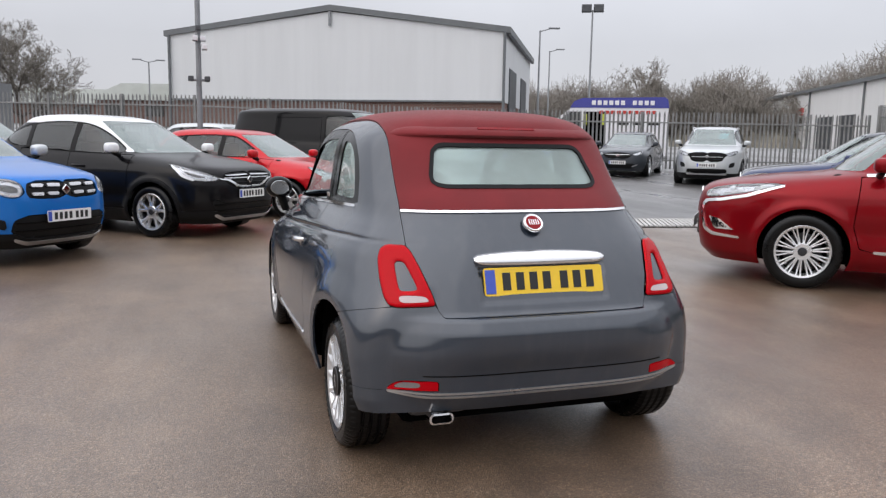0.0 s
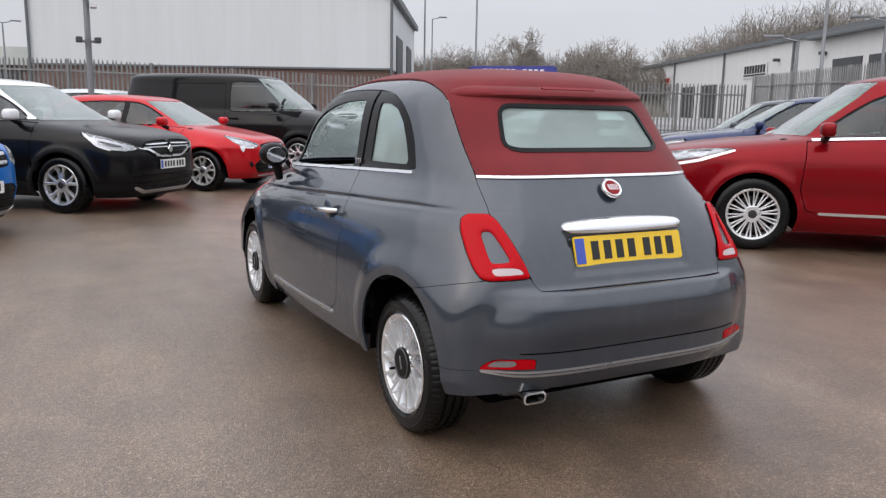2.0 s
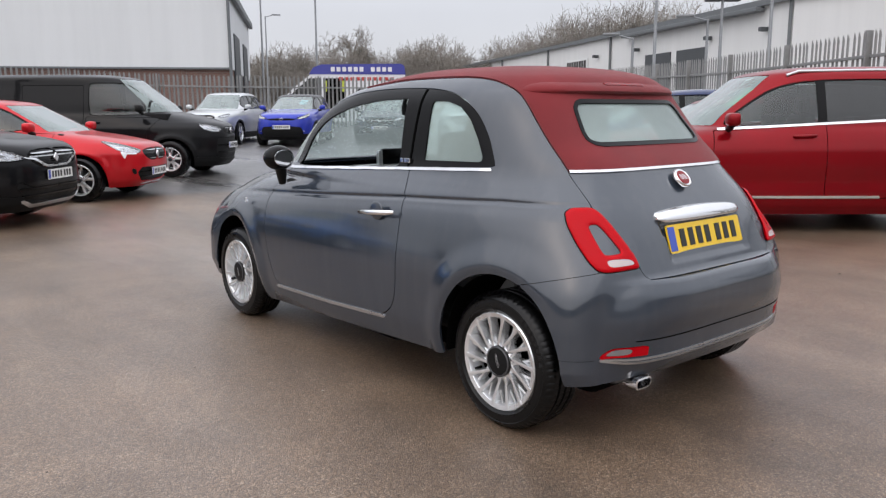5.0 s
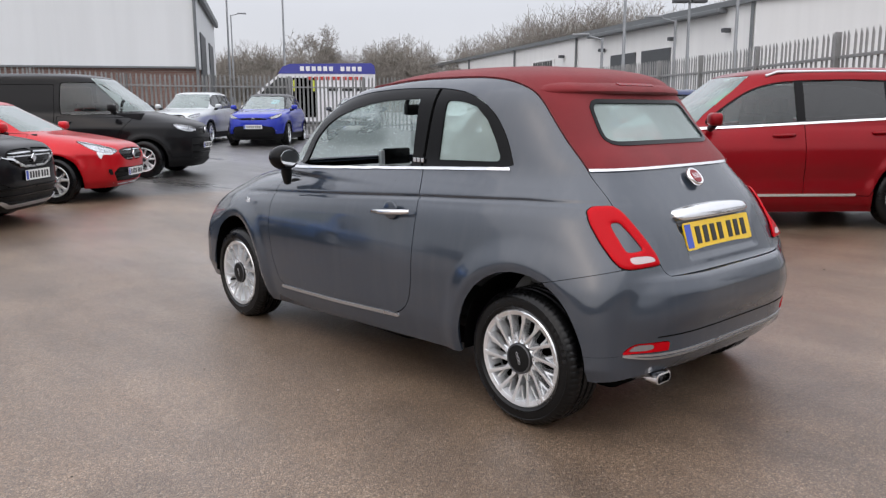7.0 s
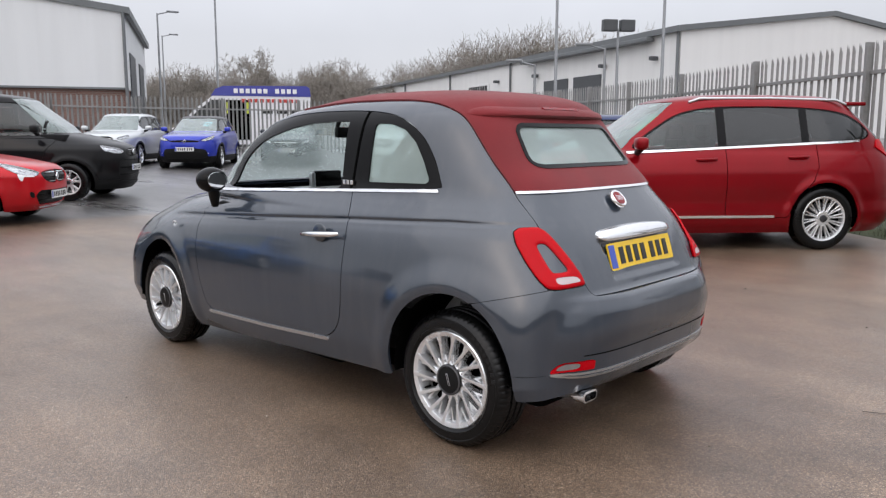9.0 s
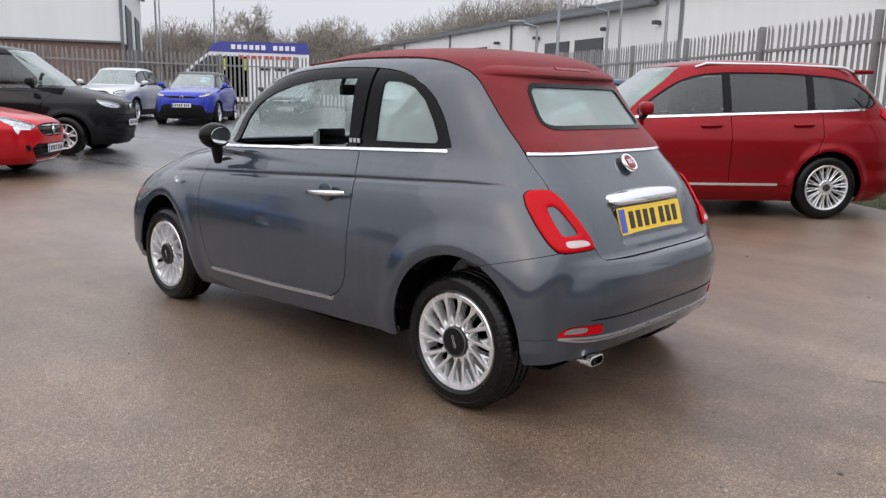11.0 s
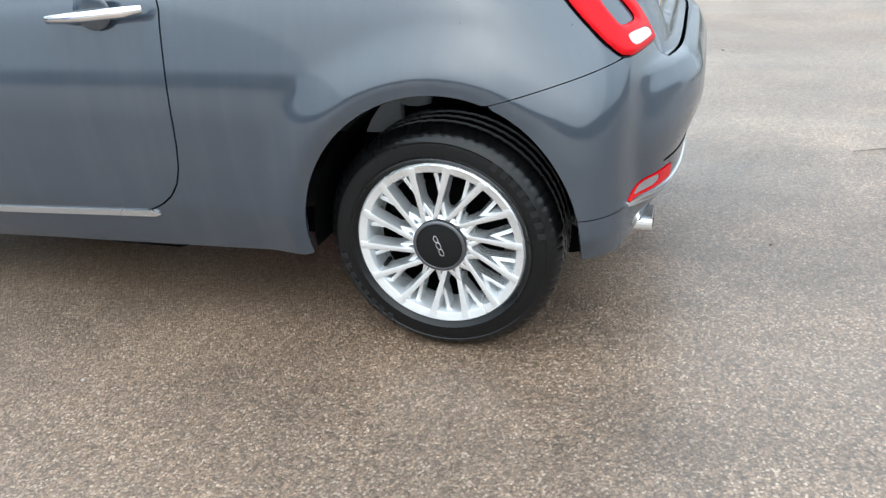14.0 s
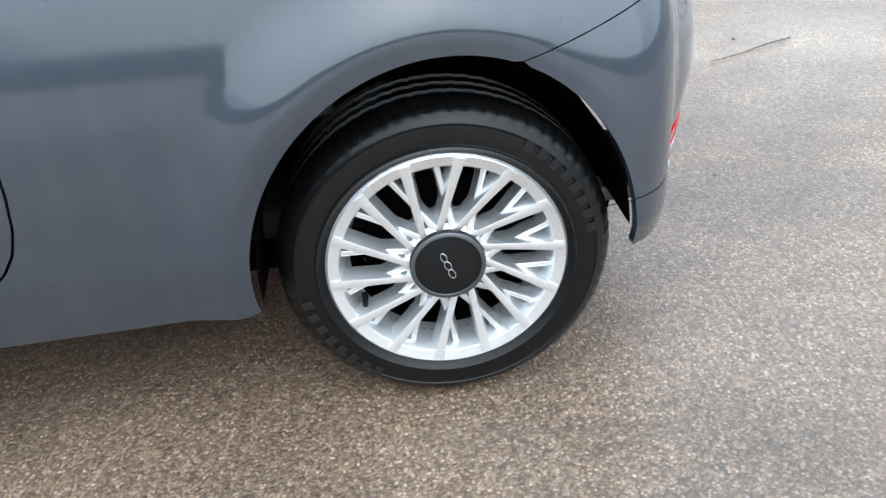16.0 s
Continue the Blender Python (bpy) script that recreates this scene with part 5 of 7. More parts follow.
        for hy, hz in handles:
            hx = max(A[(np.abs(Y - hy) < 0.05) & (np.abs(Z - hz) < 0.03)], default=w)
            bm = bmesh.new()
            tube(bm, [(s * (hx - 0.01), hy + 0.11, hz), (s * (hx + 0.025), hy + 0.085, hz), (s * (hx + 0.028), hy - 0.085, hz + 0.005), (s * (hx - 0.01), hy - 0.11, hz + 0.005)], 0.014, 8)
            part("door_handle", bm, paint, car, "body-coloured door handle", smooth=60)
    for s in (-1, 1):
        for cy in (0, -wb):
            bm = bmesh.new()
            ring = []
            for k_ in range(15):
                a = radians(-20 + 220 * k_ / 14)
                yy, zz = cy + (r + 0.06) * math.cos(a), max(0.17, r + (r + 0.06) * math.sin(a))
                xo = min(0.93 * w, A[(np.abs(Y - yy) < 0.06) & (np.abs(Z - zz) < 0.06)].min(initial=9, where=A[(np.abs(Y - yy) < 0.06) & (np.abs(Z - zz) < 0.06)] > 0.5 * w) - 0.02)
                ring.append([bm.verts.new((s * x, yy, zz)) for x in (xo, 0.55 * w)])
            for a, b in zip(ring, ring[1:]):
                bm.faces.new((a[0], a[1], b[1], b[0]))
            bm.faces.new([q[1] for q in ring])
            part("arch_liner", bm, M_DARK, car, "black arch liner")
    part("underbody", boxm((0, (fo - 0.85 + R + 0.3) / 2, 0.27), (1.3 * w, fo - R - 1.15, 0.12), 0.03), M_DARK, car, "black underbody")
    # cabin
    yd = ycowl - 0.25
    bm = bmesh.new()
    box(bm, (0, yd, zc - 0.10), (1.55 * w, 0.55, 0.16), 0.05)
    part("dashboard", bm, M_TRIM, car, "dark dashboard", smooth=40)
    for s in (-1, 1):
        bm = bmesh.new()
        box(bm, (s * 0.42 * w, yd - 1.0, 0.85), (0.46, 0.14, 0.70), 0.05)
        box(bm, (s * 0.42 * w, yd - 1.0, 1.29), (0.26, 0.09, 0.16), 0.04)
        part("front_seat", bm, M_TRIM, car, "dark front seat", smooth=40)
    part("cabin_floor", boxm((0, (yd + R + 0.6) / 2, 0.42), (1.5 * w, yd - R - 0.7, 0.08), 0.02), M_TRIM, car, "dark cabin floor")
    if tail:
        for s in (-1, 1):
            skin("tail_lamp", P, both(sd(Y, Z, tail), flank, -X * s), M_LENSRED, car, "red tail lamp", lift=0.012, rim=0.02)
    if spoiler:
        bm = bmesh.new()
        box(bm, (0, yg - 0.02, H - 0.105), (1.18 * w, 0.34, 0.045), 0.02)
        part("roof_spoiler", bm, paint, car, "body-coloured roof spoiler", smooth=40)
    ms = wheel_meshes(r, rim, 0.215, spokes, style, False)
    if rims:
        ms[2].materials.clear()
        ms[2].materials.append(rims)
    for x in (-(w - 0.125), w - 0.125):
        for cy in (0, -wb):
            add_wheel(car, ms, x, cy, r, 0.3)
    return car


def ground_z(x, y):
    """The tarmac is level round the car and climbs gently past the drain."""
    d = (x + 1.39) * 0.325 + (y + 3.18) * 0.945 - 15.0
    u = (x + 1.39) * 0.94 - (y + 3.18) * 0.342
    slope = 0.052 - 0.023 * min(1.0, max(0.0, (u + 9.0) / 8.0))
    return slope * (d if d > 3 else (max(0.0, d + 3) ** 2) / 12) if d < 40 else slope * 40


ROW = -131.8      # the way that the cars on one side of the lane look
def row_pose(x, y, turn=ROW, lift=0.0):
    return Matrix.Translation((x, y, ground_z(x, y) + lift)) @ Matrix.Rotation(radians(turn), 4, "Z")


def suv_dlo(y0, y1, zb, zt, yt0, yt1):
    """Side window outline: front foot, front top, rear top, rear foot."""
    return [(y0, zb), (yt0, zt - 0.02), (yt0 - 0.25, zt), ((yt0 + yt1) / 2, zt + 0.005), (yt1 + 0.1, zt - 0.03), (yt1, zt - 0.08), (y1, zb + 0.09), (y1 + 0.06, zb + 0.06)]


def two_doors(yf, yb, yr, zb, low=0.33):
    return [[(yf + 0.02, zb), (yf, low + 0.1), (yf - 0.1, low), (yb, low), (yb, zb + 0.05)],
            [(yb, zb + 0.05), (yb, low), (yr + 0.25, low), (yr + 0.05, low + 0.30), (yr - 0.05, low + 0.42), (yr - 0.10, zb + 0.06)]]


hero_car = hero()

parked("compact_suv", "black compact SUV with a white roof, parked on wet tarmac", row_pose(-1.17, 8.08), M_BLACKPAINT,
       0.90, 2.64, 0.62, 0.90, 1.595, 0.90, 1.07, -0.27, -1.10, -2.62,
       [(-0.46, 1.055), (-0.80, 1.27), (-1.16, 1.44), (-1.45, 1.485), (-1.9, 1.49), (-2.3, 1.455), (-2.62, 1.385), (-2.86, 1.30), (-2.80, 1.22), (-2.55, 1.14), (-1.5, 1.085)], [(-1.42, 0.09), (-2.28, 0.08)], two_doors(-0.40, -1.44, -2.30, 1.05),
       [(0.56, 0.775), (0.70, 0.82), (0.95, 0.875), (1.20, 0.925), (1.36, 0.955), (1.38, 0.935), (1.28, 0.86), (1.16, 0.79), (1.02, 0.745), (0.80, 0.735), (0.64, 0.75)],
       [(0, 0.865), (0.46, 0.855), (0.56, 0.80), (0.44, 0.70), (0.26, 0.655), (0, 0.65)],
       [(0, 0.46), (0.52, 0.46), (0.70, 0.52), (0.74, 0.46), (0.60, 0.30), (0, 0.28)],
       0.335, 0.235, trims=(([(0.0, 0.655), (0.20, 0.655), (0.30, 0.685), (0.44, 0.745), (0.62, 0.770), (0.62, 0.785), (0.42, 0.765), (0.28, 0.706), (0.19, 0.675), (0.0, 0.675)], M_CHROME, "chrome grille edge"), ([(0.06, 0.815), (0.56, 0.80), (0.56, 0.815), (0.06, 0.835)], M_CHROME, "chrome grille bar"),
       ([(1.02, 0.742), (1.20, 0.79), (1.33, 0.90), (1.35, 0.935), (1.33, 0.94), (1.28, 0.90), (1.15, 0.81), (1.0, 0.762)], M_LED, "white light strip")), roof=M_WHITEPAINT, clad=0.36, style="five", spokes=5, plate_z=0.575, mirror_paint=M_WHITEPAINT, skid=[(0, 0.235), (0.55, 0.235), (0.72, 0.31), (0.66, 0.325), (0.52, 0.275), (0, 0.275)], handles=((-1.24, 0.90), (-2.10, 0.93)), nose=5.0, step=0.018, count=110, group="cars in the row")
parked("crossover_hatchback", "bright blue crossover hatchback with a black grille, parked on wet tarmac", row_pose(-3.09, 5.98), M_BLUE,
       0.84, 2.59, 0.66, 0.87, 1.55, 0.88, 1.04, -0.29, -1.10, -2.8,
       suv_dlo(-0.50, -2.85, 1.02, 1.42, -1.17, -2.65), [(-1.4, 0.09), (-2.26, 0.08)], two_doors(-0.40, -1.42, -2.28, 1.02),
       [(0.50, 0.72), (0.52, 0.82), (0.62, 0.86), (0.82, 0.875), (0.90, 0.84), (0.84, 0.74), (0.68, 0.69), (0.56, 0.69)],
       [(0, 0.845), (0.46, 0.85), (0.47, 0.73), (0.42, 0.68), (0, 0.67)],
       [(0, 0.52), (0.45, 0.52), (0.62, 0.47), (0.66, 0.36), (0.48, 0.29), (0, 0.28)],
       0.325, 0.215, clad=0.34, style="five", spokes=5, plate_z=0.50, skid=[(0, 0.225), (0.52, 0.225), (0.66, 0.28), (0.62, 0.30), (0.50, 0.265), (0, 0.262)], mirror_paint=M_SILVER, bars=0, trims=tuple(([(a, z), (a + 0.15, z + 0.004), (a + 0.15, z + 0.034), (a, z + 0.03)], M_SATIN, "silver grille link") for a in (0.09, 0.27) for z in (0.785, 0.705)) + (([(0.70, 0.38), (0.80, 0.40), (0.82, 0.49), (0.72, 0.48)], M_PLASTIC, "black lamp surround"),), step=0.02, count=100, group="cars in the row")
parked("hatchback", "red hatchback with slim bright headlamps, parked on wet tarmac", row_pose(0.80, 10.12), M_RED,
       0.80, 2.58, 0.67, 0.87, 1.45, 0.79, 0.97, -0.28, -1.08, -2.75,
       suv_dlo(-0.50, -2.85, 0.96, 1.34, -1.15, -2.55), [(-1.4, 0.09), (-2.23, 0.08)], two_doors(-0.40, -1.42, -2.25, 0.95, 0.28),
       [(0.46, 0.715), (0.62, 0.755), (0.88, 0.815), (1.10, 0.85), (1.13, 0.835), (1.04, 0.775), (0.92, 0.715), (0.80, 0.675), (0.62, 0.665), (0.52, 0.68)],
       [(0, 0.745), (0.40, 0.725), (0.47, 0.69), (0.36, 0.60), (0.20, 0.565), (0, 0.56)],
       [(0, 0.46), (0.50, 0.47), (0.60, 0.40), (0.50, 0.27), (0, 0.26)],
       0.31, 0.218, style="five", spokes=5, plate_z=0.40,  trims=(([(0.62, 0.37), (0.70, 0.38), (0.72, 0.46), (0.64, 0.45)], M_PLASTIC, "black fog lamp pocket"), ([(0.60, 0.655), (0.80, 0.662), (0.82, 0.60), (0.86, 0.605), (0.90, 0.70), (0.80, 0.685), (0.60, 0.672)], M_LED, "white light strip"), ([(0.05, 0.70), (0.46, 0.69), (0.46, 0.703), (0.05, 0.715)], M_CHROME, "chrome grille bar")), skid=[(0, 0.225), (0.60, 0.25), (0.60, 0.235), (0, 0.21)], handles=((-1.24, 0.81), (-2.06, 0.83)), step=0.02, count=100, group="cars in the row")
parked("panel_van", "black panel van with tinted side glass, parked on wet tarmac", row_pose(3.20, 12.95), M_BLACKPAINT,
       0.90, 3.27, 1.0, 0.95, 1.92, 0.98, 1.20, -0.10, -0.95, -4.0,
       [(-0.05, 1.16), (-0.85, 1.72), (-0.95, 1.74), (-1.45, 1.74), (-1.50, 1.70), (-1.50, 1.18), (-1.44, 1.14)], [(-0.45, 0.05)],
       [[(-0.20, 1.10), (-0.38, 0.90), (-0.48, 0.60), (-0.48, 0.40), (-1.55, 0.40), (-1.55, 1.12)], [(-1.60, 1.70), (-1.60, 0.40), (-2.75, 0.40), (-2.75, 1.70)]],
       [(0.46, 0.88), (0.52, 0.92), (0.78, 0.96), (1.0, 0.99), (1.04, 0.96), (0.92, 0.87), (0.70, 0.83), (0.52, 0.83)],
       [(0, 0.93), (0.32, 0.93), (0.42, 0.86), (0.36, 0.80), (0, 0.79)],
       [(0, 0.72), (0.60, 0.72), (0.66, 0.50), (0.60, 0.34), (0, 0.32)],
       0.335, 0.215, clad=0.36, style="five", spokes=5, plate_z=0.58, mirror_paint=M_PLASTIC, van=True, nose=3.4, handles=((-1.40, 1.02),), bars=3, step=0.022, count=90, group="cars in the row")
parked("estate_suv", "deep red SUV with privacy glass, parked beside the steel fence", row_pose(4.62, 3.12, ROW + 180), M_DEEPRED,
       1.00, 2.67, 1.02, 0.90, 1.70, 0.92, 1.08, -0.22, -0.95, -3.1,
       [(-0.46, 1.055), (-0.78, 1.30), (-1.06, 1.475), (-1.40, 1.545), (-2.2, 1.555), (-2.75, 1.525), (-3.02, 1.47), (-3.20, 1.36), (-3.27, 1.27), (-3.18, 1.205), (-2.95, 1.185), (-1.5, 1.115)], [(-1.52, 0.09), (-2.46, 0.08)],
       [[(-0.44, 1.04), (-0.40, 0.60), (-0.46, 0.40), (-0.62, 0.36), (-1.55, 0.36), (-1.55, 1.12)], [(-1.55, 1.12), (-1.55, 0.36), (-2.24, 0.36), (-2.36, 0.60), (-2.52, 0.76), (-2.58, 0.90), (-2.58, 1.17)]],
       [(0.60, 0.83), (0.66, 0.885), (0.95, 0.93), (1.30, 0.955), (1.50, 0.955), (1.46, 0.93), (1.20, 0.865), (0.90, 0.815), (0.66, 0.795)],
       [(0, 0.88), (0.40, 0.87), (0.42, 0.80), (0, 0.76)],
       [(0, 0.62), (0.44, 0.64), (0.50, 0.50), (0.46, 0.34), (0, 0.32)],
       0.345, 0.242, rear_dark=True, spokes=14, plate_z=0.52, trims=(([(1.50, 0.945), (1.20, 0.850), (0.90, 0.800), (0.66, 0.780), (0.585, 0.74), (0.575, 0.62), (0.66, 0.48), (0.80, 0.435), (1.16, 0.420), (1.16, 0.442), (0.82, 0.465), (0.70, 0.51), (0.625, 0.63), (0.635, 0.72), (0.70, 0.755), (0.92, 0.772), (1.22, 0.825), (1.52, 0.928)], M_CHROME, "chrome front corner trim"),
       ([(0.74, 0.62), (0.90, 0.60), (1.10, 0.50), (0.84, 0.50)], M_CHROME, "chrome fog lamp frame"), ([(0.78, 0.60), (0.90, 0.585), (1.03, 0.515), (0.86, 0.515)], M_PLASTIC, "black fog lamp pocket"), ([(1.88, 0.925), (2.14, 0.93), (2.11, 0.955), (1.90, 0.955)], M_SATIN, "silver wing badge")),
       chrome_belt=[(-3.10, 1.205), (-2.95, 1.192), (-1.5, 1.122), (-0.48, 1.066)], step=0.015, count=130, handles=((-1.33, 0.985), (-2.36, 1.01)), mirror_at=-0.58, spoiler=True, tail=[(-3.30, 1.12), (-3.34, 1.20), (-3.9, 1.22), (-3.9, 0.98), (-3.55, 0.98)], group="cars in the row")


def saloon(name, label, m, paint, H=1.45, wb=2.68, clad=0.0, group="cars in the row", zh=0.80, zc=0.98, w=0.9, roof=None, plate_z=0.45, lamp=None, grille=None, intake=None, trims=(), skid=None, bars=4):
    lz = zh - 0.80
    return parked(name, label, m, paint, 0.86, wb, 0.85, w, H, zh, zc, -0.36, -1.20, -2.95,
                  suv_dlo(-0.58, -3.1, zc - 0.01, H - 0.11, -1.24, -2.8), [(-1.55, 0.09), (-2.42, 0.08)], two_doors(-0.5, -1.57, -2.42, zc - 0.02),
                  lamp or [(0.48, 0.69 + lz), (0.54, 0.74 + lz), (0.85, 0.79 + lz), (1.04, 0.81 + lz), (1.04, 0.77 + lz), (0.88, 0.71 + lz), (0.62, 0.67 + lz)],
                  grille or [(0, 0.77 + lz), (0.36, 0.76 + lz), (0.40, 0.68 + lz), (0.30, 0.60 + lz), (0, 0.60 + lz)],
                  intake or [(0, 0.42), (0.50, 0.42), (0.62, 0.36), (0.54, 0.26), (0, 0.25)],
                  0.325, 0.225, clad=clad, step=0.032, count=60, style="five", spokes=5, roof=roof, plate_z=plate_z, trims=trims, skid=skid, bars=bars, nose=4.8, group=group)


# ---------------------------------------------------------------- ground
def make_ground():
    def axis(lo, hi):
        return sorted(set([lo + (hi - lo) * k / 60 for k in range(61)] + [-900, -500, -250, -140, -90, -60, 60, 90, 140, 250, 500, 900]))
    xs, ys = axis(-30, 45), axis(-30, 50)
    verts = [(x, y, ground_z(x, y)) for y in ys for x in xs]
    n = len(xs)
    faces = [(j * n + i, j * n + i + 1, (j + 1) * n + i + 1, (j + 1) * n + i) for j in range(len(ys) - 1) for i in range(n - 1)]
    me = bpy.data.meshes.new("ground")
    me.from_pydata(verts, [], faces)
    me.shade_smooth()
    me.materials.append(M_TARMAC)
    return tagged(new("ground", me), "wet brown-grey tarmac of a car park", "ground", kind="structure")


make_ground()

saloon("family_hatchback", "dark grey family hatchback parked nose out before the fence", row_pose(12.2, 18.95, 138.2), M_GUN, group="cars by the far fence", grille=[(0, 0.78), (0.42, 0.74), (0.46, 0.68), (0.34, 0.58), (0, 0.56)], trims=(([(0.0, 0.70), (0.50, 0.70), (0.50, 0.72), (0.0, 0.72)], M_CHROME, "chrome grille bar"),), skid=[(0.48, 0.30), (0.80, 0.40), (0.80, 0.43), (0.46, 0.33)])
saloon("large_suv", "silver SUV with a dark grille parked before the fence", row_pose(13.0, 15.6, 138.2), M_SILVER, H=1.68, zh=0.98, zc=1.12, w=0.94, clad=0.34, group="cars by the far fence", plate_z=0.56, lamp=[(0.54, 0.85), (0.60, 0.90), (0.90, 0.95), (1.16, 0.97), (1.14, 0.92), (0.90, 0.85), (0.62, 0.81)],
       grille=[(0, 0.93), (0.50, 0.91), (0.54, 0.84), (0.40, 0.66), (0, 0.65)], intake=[(0, 0.46), (0.56, 0.46), (0.60, 0.36), (0, 0.34)], bars=5, skid=[(0, 0.30), (0.62, 0.30), (0.66, 0.335), (0, 0.335)],
       trims=(([(0.62, 0.50), (0.86, 0.52), (0.90, 0.66), (0.66, 0.62)], M_PLASTIC, "black fog lamp pocket"), ([(0.64, 0.49), (0.90, 0.51), (0.90, 0.535), (0.64, 0.515)], M_SATIN, "silver fog lamp edge")))
saloon("small_crossover", "royal blue crossover with a black roof parked before the fence", row_pose(8.75, 19.0, 138.2), M_ROYAL, H=1.56, zh=0.92, zc=1.06, clad=0.36, group="cars by the far fence", plate_z=0.56, roof=M_BLACKPAINT, lamp=[(0.46, 0.80), (0.52, 0.84), (0.90, 0.91), (1.24, 0.96), (1.22, 0.92), (0.94, 0.83), (0.60, 0.78)],
       grille=[(0, 0.82), (0.44, 0.80), (0.44, 0.76), (0, 0.75)], intake=[(0, 0.60), (0.62, 0.56), (0.74, 0.40), (0.58, 0.30), (0, 0.29)], bars=1, trims=(([(0.72, 0.42), (0.80, 0.43), (0.80, 0.47), (0.72, 0.46)], M_LED, "white fog lamp"),))
saloon("grey_crossover", "silver grey crossover parked before the fence", row_pose(7.1, 20.7, 138.2), M_SILVER, H=1.60, zh=0.92, zc=1.06, clad=0.36, group="cars by the far fence", plate_z=0.5)
saloon("red_hatchback", "red hatchback parked beside the deep red SUV", row_pose(6.55, 5.15, ROW + 180), M_DEEPRED, H=1.45)
saloon("blue_crossover", "navy blue crossover with chrome window trim, parked in the row", row_pose(8.2, 7.1, ROW + 180), M_NAVY, H=1.62, zh=0.90, zc=1.06, lamp=[(0.56, 0.77), (0.62, 0.83), (0.95, 0.88), (1.22, 0.90), (1.20, 0.86), (0.98, 0.79), (0.70, 0.75)])
saloon("grey_hatchback", "dark grey hatchback parked in the row", row_pose(9.9, 9.15, ROW + 180), M_GUN, H=1.60, zh=0.84, zc=1.0)
saloon("grey_suv", "pale grey SUV parked behind the red hatchback", row_pose(0.9, 16.4), M_SILVER, H=1.50, zh=0.90, zc=1.02)
saloon("dark_suv", "dark grey SUV parked behind the blue crossover", row_pose(-4.9, 16.5), M_GUN, H=1.62, zh=0.95, zc=1.08)


def price_sheet(car, x, t, cowl, head, zc, zt, mat, label, back=0.07):
    """A sheet of paper propped behind the windscreen."""
    up_screen = Vector((0, head - cowl, zt - zc)).normalized()
    across = Vector((1, 0, 0))
    nrm = across.cross(up_screen)
    at = Matrix((across, up_screen, nrm)).transposed().to_4x4()
    at.translation = (x, cowl + (head - cowl) * t - back, zc + (zt - zc) * t - 0.02)
    s = part("price_sheet", boxm((0, 0, 0), (0.24, 0.30, 0.003)), mat, bpy.data.objects[car], label, at=at)
    part("sheet_bar", boxm((0, 0.04, 0.003), (0.18, 0.04, 0.003)), M_PLATEW, s, "pale bar in place of writing")


for name, x, z, y0, y1 in (("estate_suv", 0.60, 1.625, -1.2, -3.0), ("large_suv", 0.63, 1.632, -1.45, -2.95)):
    for s in (-1, 1):
        bm = bmesh.new()
        tube(bm, [(s * x, y0, z - 0.03), (s * x, y0 - 0.12, z + 0.012), (s * x, (y0 + y1) / 2, z + 0.02), (s * x, y1 + 0.12, z + 0.005), (s * x, y1, z - 0.04)], 0.015, 8)
        part("roof_rail", bm, M_SATIN, bpy.data.objects[name], "satin silver roof rail", smooth=60)
price_sheet("estate_suv", -0.42, 0.60, -0.22, -0.95, 1.08, 1.61, M_GREENSHEET, "green price sheet behind the windscreen", 0.15)
price_sheet("large_suv", -0.30, 0.62, -0.36, -1.20, 1.12, 1.59, M_CYANSHEET, "cyan price sheet behind the windscreen")
price_sheet("small_crossover", -0.30, 0.62, -0.36, -1.20, 1.05, 1.47, M_CYANSHEET, "cyan price sheet behind the windscreen")


# ---------------------------------------------------------------- fences
def pale_mesh(h):
    """One steel pale of W section with a split, pointed head."""
    bm = bmesh.new()
    sec = [(-0.034, 0.0), (-0.018, 0.016), (0.0, 0.004), (0.018, 0.016), (0.034, 0.0)]
    tops = [h - 0.09, h - 0.005, h - 0.06, h - 0.005, h - 0.09]
    rows = [[bm.verts.new((x, y, 0.04)) for x, y in sec], [bm.verts.new((x, y, h - 0.10)) for x, y in sec], [bm.verts.new((x * 0.8, y, t)) for (x, y), t in zip(sec, tops)]]
    for a, b in zip(rows, rows[1:]):
        for i in range(4):
            bm.faces.new((a[i], a[i + 1], b[i + 1], b[i]))
    return link_mesh("pale", bm, M_GALV)


